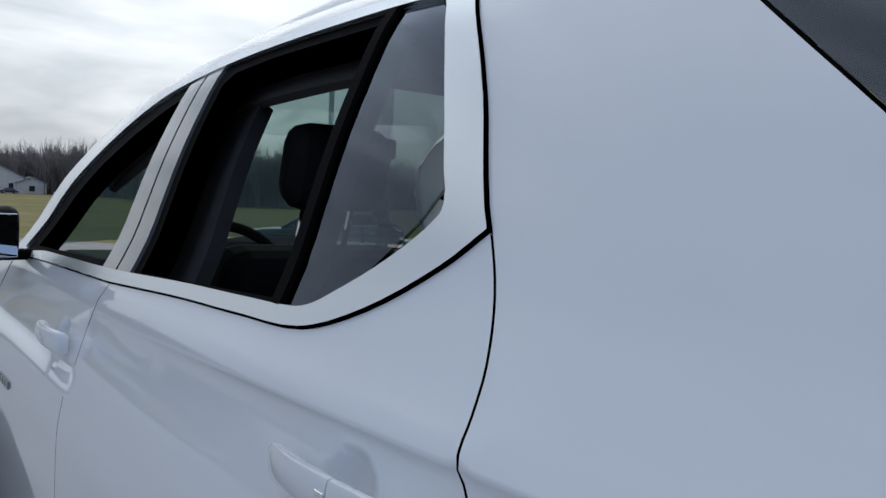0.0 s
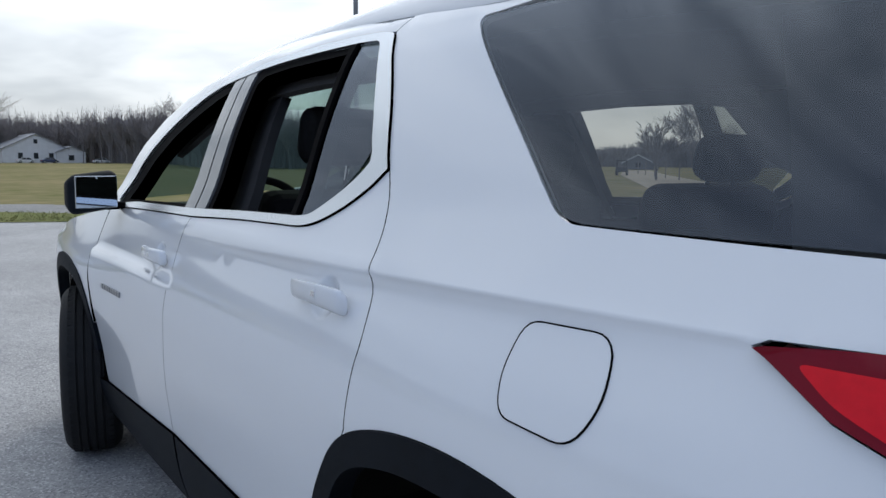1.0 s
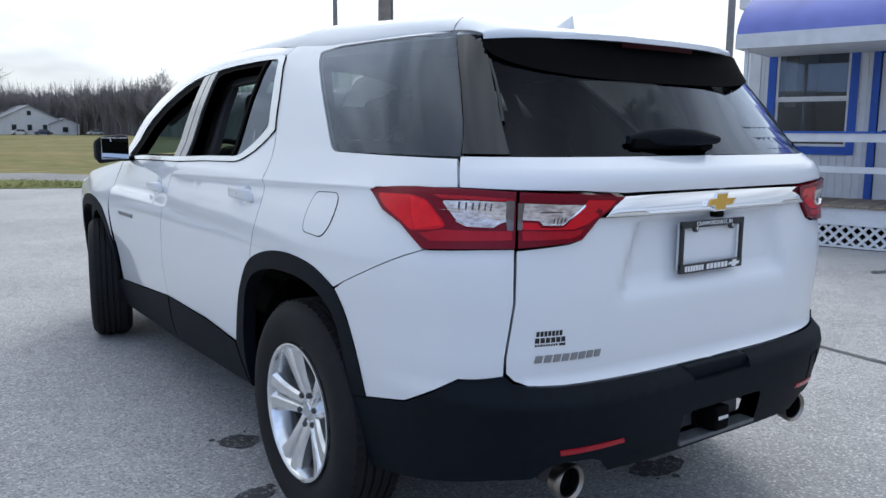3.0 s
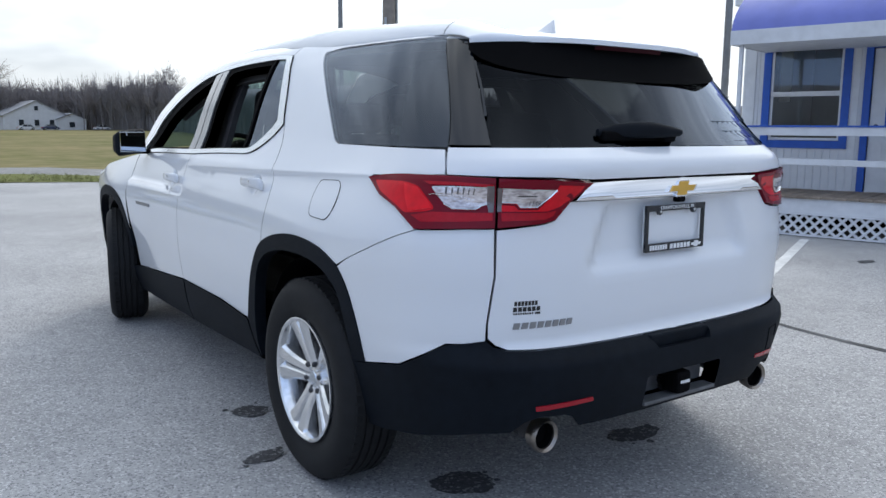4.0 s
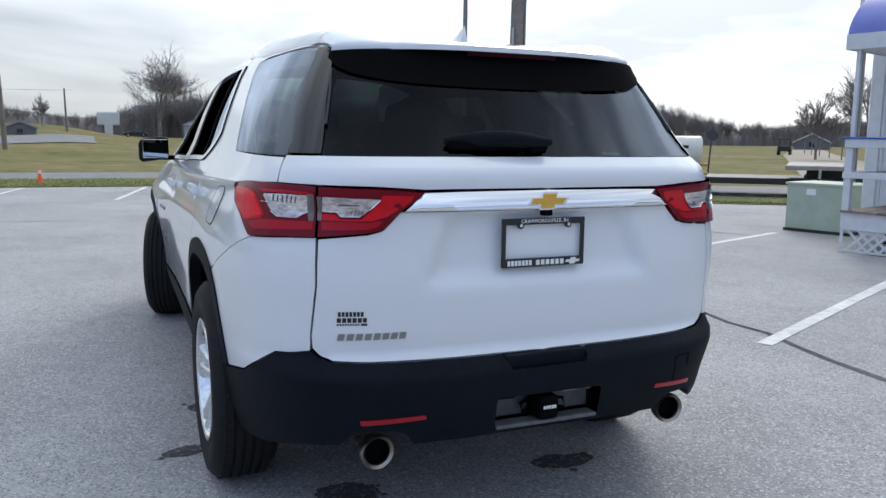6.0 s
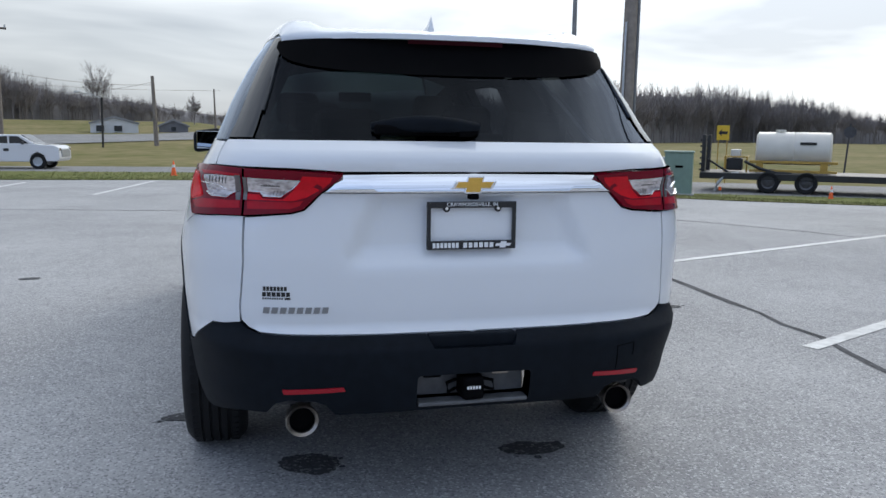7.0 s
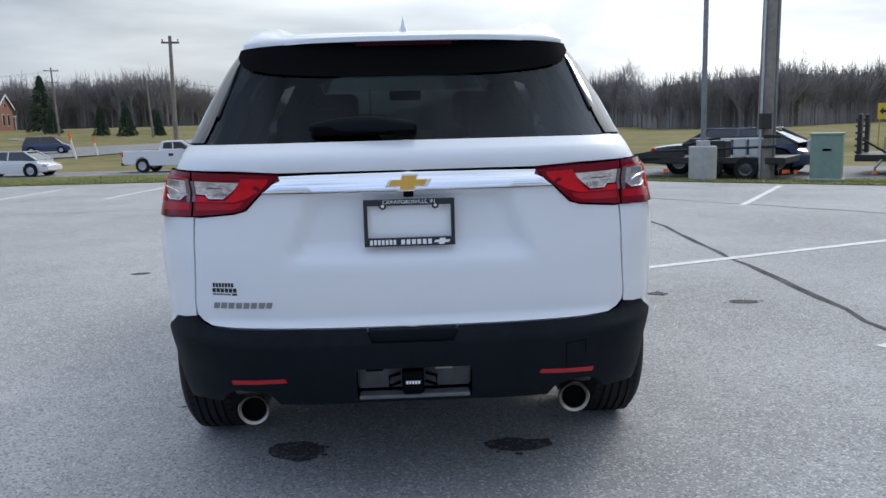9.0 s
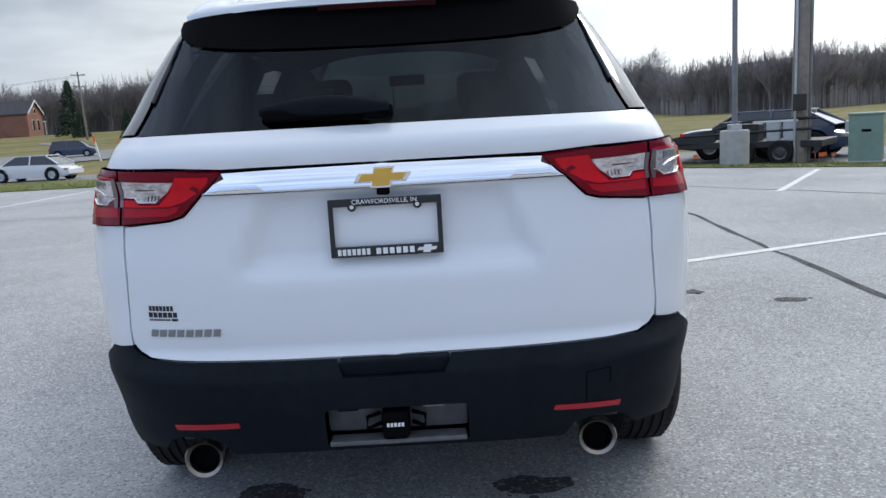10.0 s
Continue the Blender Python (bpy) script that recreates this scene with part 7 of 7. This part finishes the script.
wood_pole(-16.3, 55.0, 8.0, 1, 15, .10, .6)
wood_pole(-51.7, 119.5, 10.1, 2, 22, -.3)
wood_pole(-7.0, 57.4, 4.9, 0, 0, -.12)
wood_pole(-5.6, 127.6, 6.3, 0, 0, -.1)
wood_pole(-33.3, 104.6, 6.7, 0, 0, -.3)
hl = thing("highway_lamp", "dark steel lamp pole with a long arm beside the highway", "street lamp", (-10.1, 54.7, ground_z(-10.1, 54.7) - .05))
part("pole", tube([(0, 0, 0), (.06, 0, 3.28)], .07, 8), M_TRAILER, hl)
part("arm", tube([(.06, 0, 3.22), (-.5, 0, 3.42), (-1.25, 0, 3.58)], .035, 6), M_GALV, hl)
part("lamp_head", box(-1.4, 0, 3.60, .42, .16, .09, bevel=.03), M_GALV, hl)
md = thing("mulch_mound", "low brown mound of earth round a pole's foot", "mound", (-16.2, 54.7, ground_z(-16.2, 54.7)))
bm = lathe([(-.05, 1.9), (.16, 1.35), (.34, .7), (.42, .0001)], 24, "z", False)
for v in bm.verts:
    v.co.z *= 1 + .4 * noise.noise(v.co * 2)
part("earth", bm, M_DECK, md, angle=60)


def wire(a, b, sag, r=.011):
    pts = [tuple(np.array(a) * (1 - t) + np.array(b) * t - np.array((0, 0, sag * 4 * t * (1 - t)))) for t in np.linspace(0, 1, 17)]
    tagged(part("power_line", tube(pts, r, 4, cap=False), M_WOODPOLE), "thin dark power line between poles", "cable", "power lines")


for q in (-.9, .9):
    wire((-51.7 + q, 119.5, 10.9), (-150 + q, 150, 11.5), 1.5)
    wire((-51.7 + q, 119.5, 9.2), (-5.6 + q, 127.6, 7.4), .9)
wire((-51.7, 119.5, 6.2), (-33.3, 104.6, 5.2), .5)
wire((-51.7, 119.5, 5.6), (-150, 128, 7), 1.2)
wire((-33.3, 104.6, 5.4), (-7.0, 57.4, 4.6), .8)
wire((-16.3, 55.0, 5.0), (-7.0, 57.4, 4.4), .3)


# ---- trees ----
def bare_tree(seed, height, levels, spread=.55, kids=3, thin=.012, stem=.017):
    """Tapered three-sided limbs as arrays of vertices and faces."""
    rng = random.Random(seed)
    V, Fc = [], []

    def limb(p, d, length, r, lev):
        q = p + d * length
        ax = d.orthogonal().normalized()
        bx = d.cross(ax)
        i = len(V)
        r1 = r * .62
        for base, rad in ((p, r), (q, r1)):
            for k in range(3):
                a = 2.094 * k
                V.append(tuple(base + (ax * math.cos(a) + bx * math.sin(a)) * rad))
        for k in range(3):
            j = (k + 1) % 3
            Fc.append((i + k, i + j, i + 3 + j, i + 3 + k))
        if lev <= 0:
            return
        for k in range(kids + (lev > 2)):
            t = rng.uniform(.45, 1.0)
            s = p + d * length * t
            nd = (d + Vector((rng.uniform(-1, 1), rng.uniform(-1, 1), rng.uniform(-.25, .75))) * spread).normalized()
            limb(s, nd, length * rng.uniform(.55, .80), max(thin, r * (1 - .38 * t) * rng.uniform(.45, .62)), lev - 1)
        limb(q, (d + Vector((rng.uniform(-1, 1), rng.uniform(-1, 1), .3)) * .16).normalized(), length * .78, r1, lev - 1)
    limb(Vector((0, 0, -.2)), Vector((rng.uniform(-.04, .04), rng.uniform(-.04, .04), 1)).normalized(), height * .30, height * stem, levels)
    A = np.array(V)
    A[:, 2] *= height / A[:, 2].max()
    return A, Fc


def single_tree(x, y, h, seed, levels=5, spread=.6, label="tall bare winter tree at the field edge", wide=1.0):
    A, Fc = bare_tree(seed, h, levels, spread, 3)
    A = A * (wide, wide, 1)
    t = thing("bare_tree", label, "tree", (x, y, ground_z(x, y) - .1), 0, "bare trees")
    mesh_part("trunk", A[:6], [f for f in Fc[:3]], M_BARK, t, smooth=True)
    mesh_part("crown", A[6:], [tuple(i - 6 for i in f) for f in Fc[3:]], M_BARK, t, smooth=False)


single_tree(11.9, 197.7, 23, 11, 6, .95, wide=1.45)
single_tree(66, 236, 21, 12, 6, .55, wide=1.2)
single_tree(57, 238, 16.5, 22, 5, .6)
single_tree(47.5, 41.5, 5.4, 13, 5, .75, "small bare tree beside the gravel track", 1.35)
single_tree(50.5, 39.5, 7.0, 17, 5, .75, "bare rounded tree beside the gravel track", 1.35)
single_tree(-45, 152, 11.5, 16, 5, .6)
single_tree(-26, 150, 11, 31, 5, .6)
single_tree(-9.5, 140, 5.6, 18, 5, .7)

# the belt of woods: bearing, distance, and how high its top stands over the horizon, in degrees
WOODS = [(-70, 190, 3.6), (-40, 200, 3.5), (-27, 205, 3.3), (-21, 200, 3.4), (-17.5, 195, 3.75), (-15, 195, 3.3), (-13.5, 200, 2.75), (-11.5, 205, 2.45), (-9.4, 210, 2.2), (-7, 215, 1.9), (-5, 225, 1.5), (-1.7, 235, 1.1),
         (.5, 250, 1.1), (2, 262, 2.0), (5, 265, 2.45), (9.7, 262, 2.4), (13, 250, 2.9), (16, 200, 2.6), (17.2, 135, 2.3), (18.9, 127, 2.8), (21.7, 127, 3.05), (25.5, 125, 3.1), (29.8, 165, 2.95), (34, 200, 2.65),
         (36.3, 205, 2.4), (38.9, 210, 2.0), (41, 212, 1.55), (43, 215, 1.1), (46, 220, 1.0), (49, 220, 1.3), (56, 210, 1.8), (70, 190, 2.5), (97, 170, 2.6)]
wa, wd, we = (np.array([w[k] for w in WOODS], float) for k in range(3))
belt_a = np.concatenate([np.linspace(-70, -32, 40), np.linspace(-31.5, 52, 336), np.linspace(53, 97, 40)])
belt_d, belt_e = np.interp(belt_a, wa, wd), np.interp(belt_a, wa, we)
belt_pts = [(d * math.sin(math.radians(a)), -2.0 + d * math.cos(math.radians(a))) for a, d in zip(belt_a, belt_d)]
belt_h = [1.33 + d * math.tan(math.radians(e)) - ground_z(*p) for d, e, p in zip(belt_d, belt_e, belt_pts)]
kinds = [bare_tree(100 + k, 12.0, 3, .55 + .07 * k, 4, .026, .0085) for k in range(6)]
rng = random.Random(9)
VV, FF, base_i = [], [], 0
for _ in range(2000):
    k = rng.randrange(0, 40) if rng.random() < .06 else rng.randrange(40, len(belt_pts))
    bx, by = belt_pts[k]
    r_in = rng.uniform(0.985, 1.06) if rng.random() < .5 else rng.uniform(1.06, 1.12)
    x, y = bx * r_in + rng.uniform(-1.5, 1.5), by * r_in + rng.uniform(-1.5, 1.5)
    A, Fc = kinds[rng.randrange(6)]
    s = belt_h[k] / 12.0 * rng.uniform(1.04, 1.32) * (1 + .08 * noise.noise((k * .11, 4, 2)))
    a = rng.uniform(0, 6.28)
    R = np.array([[math.cos(a), -math.sin(a), 0], [math.sin(a), math.cos(a), 0], [0, 0, 1]])
    wide = s * rng.uniform(1.0, 1.35)
    VV.append((A * (wide, wide, s)) @ R.T + (x, y, ground_z(x, y) - .2))
    FF += [tuple(i + base_i for i in f) for f in Fc]
    base_i += len(A)
tagged(mesh_part("woodland", np.concatenate(VV), FF, M_BARK, smooth=False), "belt of bare grey-brown winter trees", "woodland", kind="stuff")
# wooded rise behind the belt
bm = bmesh.new()
rows = []
for k, (bx, by) in enumerate(belt_pts):
    thinned = .42 * float(smooth01((belt_a[k] - 29) / 5)) * float(smooth01((46 - belt_a[k]) / 3))
    col = []
    for j, (f, zf) in enumerate(((1.06, 0), (1.062, .46), (1.07, .78), (1.09, .96), (1.3, 1.0))):
        zz = belt_h[k] * (zf - thinned * zf) * (1 + (.14 * noise.noise((k * .33, j * 1.3, 3)) if zf else 0))
        fx = f + (.012 * noise.noise((k * .6, j, 8)) if zf else 0)
        col.append(bm.verts.new((bx * fx, by * fx, ground_z(bx, by) + zz - (.3 if not zf else 0))))
    rows.append(col)
for r0, r1 in zip(rows, rows[1:]):
    for j in range(4):
        bm.faces.new((r0[j], r1[j], r1[j + 1], r0[j + 1]))
bmesh.ops.recalc_face_normals(bm, faces=bm.faces)
tagged(part("wooded_hill", bm, M_WOODS, smooth=True), "dull brown wooded rise behind the fields", "hill", kind="structure")


# unseen rise closing the rear, added to darken reflections in glass, chrome and body
bm = bmesh.new()
rows = []
for k in range(61):
    a = math.radians(96 + 200 * k / 60)
    rows.append([bm.verts.new((f * math.sin(a), f * math.cos(a), zf * (1 + .25 * noise.noise((k * .7, zf, 5))) - .2)) for f, zf in ((150, 0), (151, 7), (154, 10.5), (170, 11))])
for r0, r1 in zip(rows, rows[1:]):
    for j in range(3):
        bm.faces.new((r0[j], r1[j], r1[j + 1], r0[j + 1]))
bmesh.ops.recalc_face_normals(bm, faces=bm.faces)
tagged(part("wooded_hill", bm, M_WOODS, smooth=True), "unseen dull brown rise added behind the car park for reflections", "hill", kind="structure")


def spruce(x, y, h, w, seed):
    rng = random.Random(seed)
    t = thing("spruce_tree", "dark green spruce across the highway", "tree", (x, y, ground_z(x, y) - .1), 0, "spruces")
    part("trunk", tube([(0, 0, 0), (0, 0, h * .95)], .2, 6, radii=[.22, .03]), M_BARK, t)
    V, Fc = [], []
    for _ in range(900):
        z = h * (.06 + .94 * rng.random() ** 1.2)
        rad = w * (1 - z / h) ** .85 * rng.uniform(.35, 1.05)
        a = rng.uniform(0, 6.28)
        c = Vector((rad * math.cos(a), rad * math.sin(a), z - .12 * rad))
        o = Vector((math.cos(a), math.sin(a), -.35)) * rng.uniform(.25, .6) * h / 9
        s = Vector((-math.sin(a), math.cos(a), 0)) * rng.uniform(.10, .28) * h / 9
        i = len(V)
        V += [tuple(c - s), tuple(c + s), tuple(c + o), tuple(c + Vector((0, 0, .22)))]
        Fc += [(i, i + 1, i + 2), (i, i + 2, i + 3), (i + 1, i + 3, i + 2)]
    mesh_part("crown", V, Fc, M_PINE, t, smooth=False)


spruce(-60.7, 134.9, 9.4, 2.7, 1)
spruce(-44.8, 117.6, 4.4, 1.25, 2)
spruce(-39.5, 113.1, 4.5, 1.5, 3)
spruce(-34.9, 112.5, 3.2, 1.0, 4)
spruce(-57.0, 130.0, 4.0, 1.6, 5)
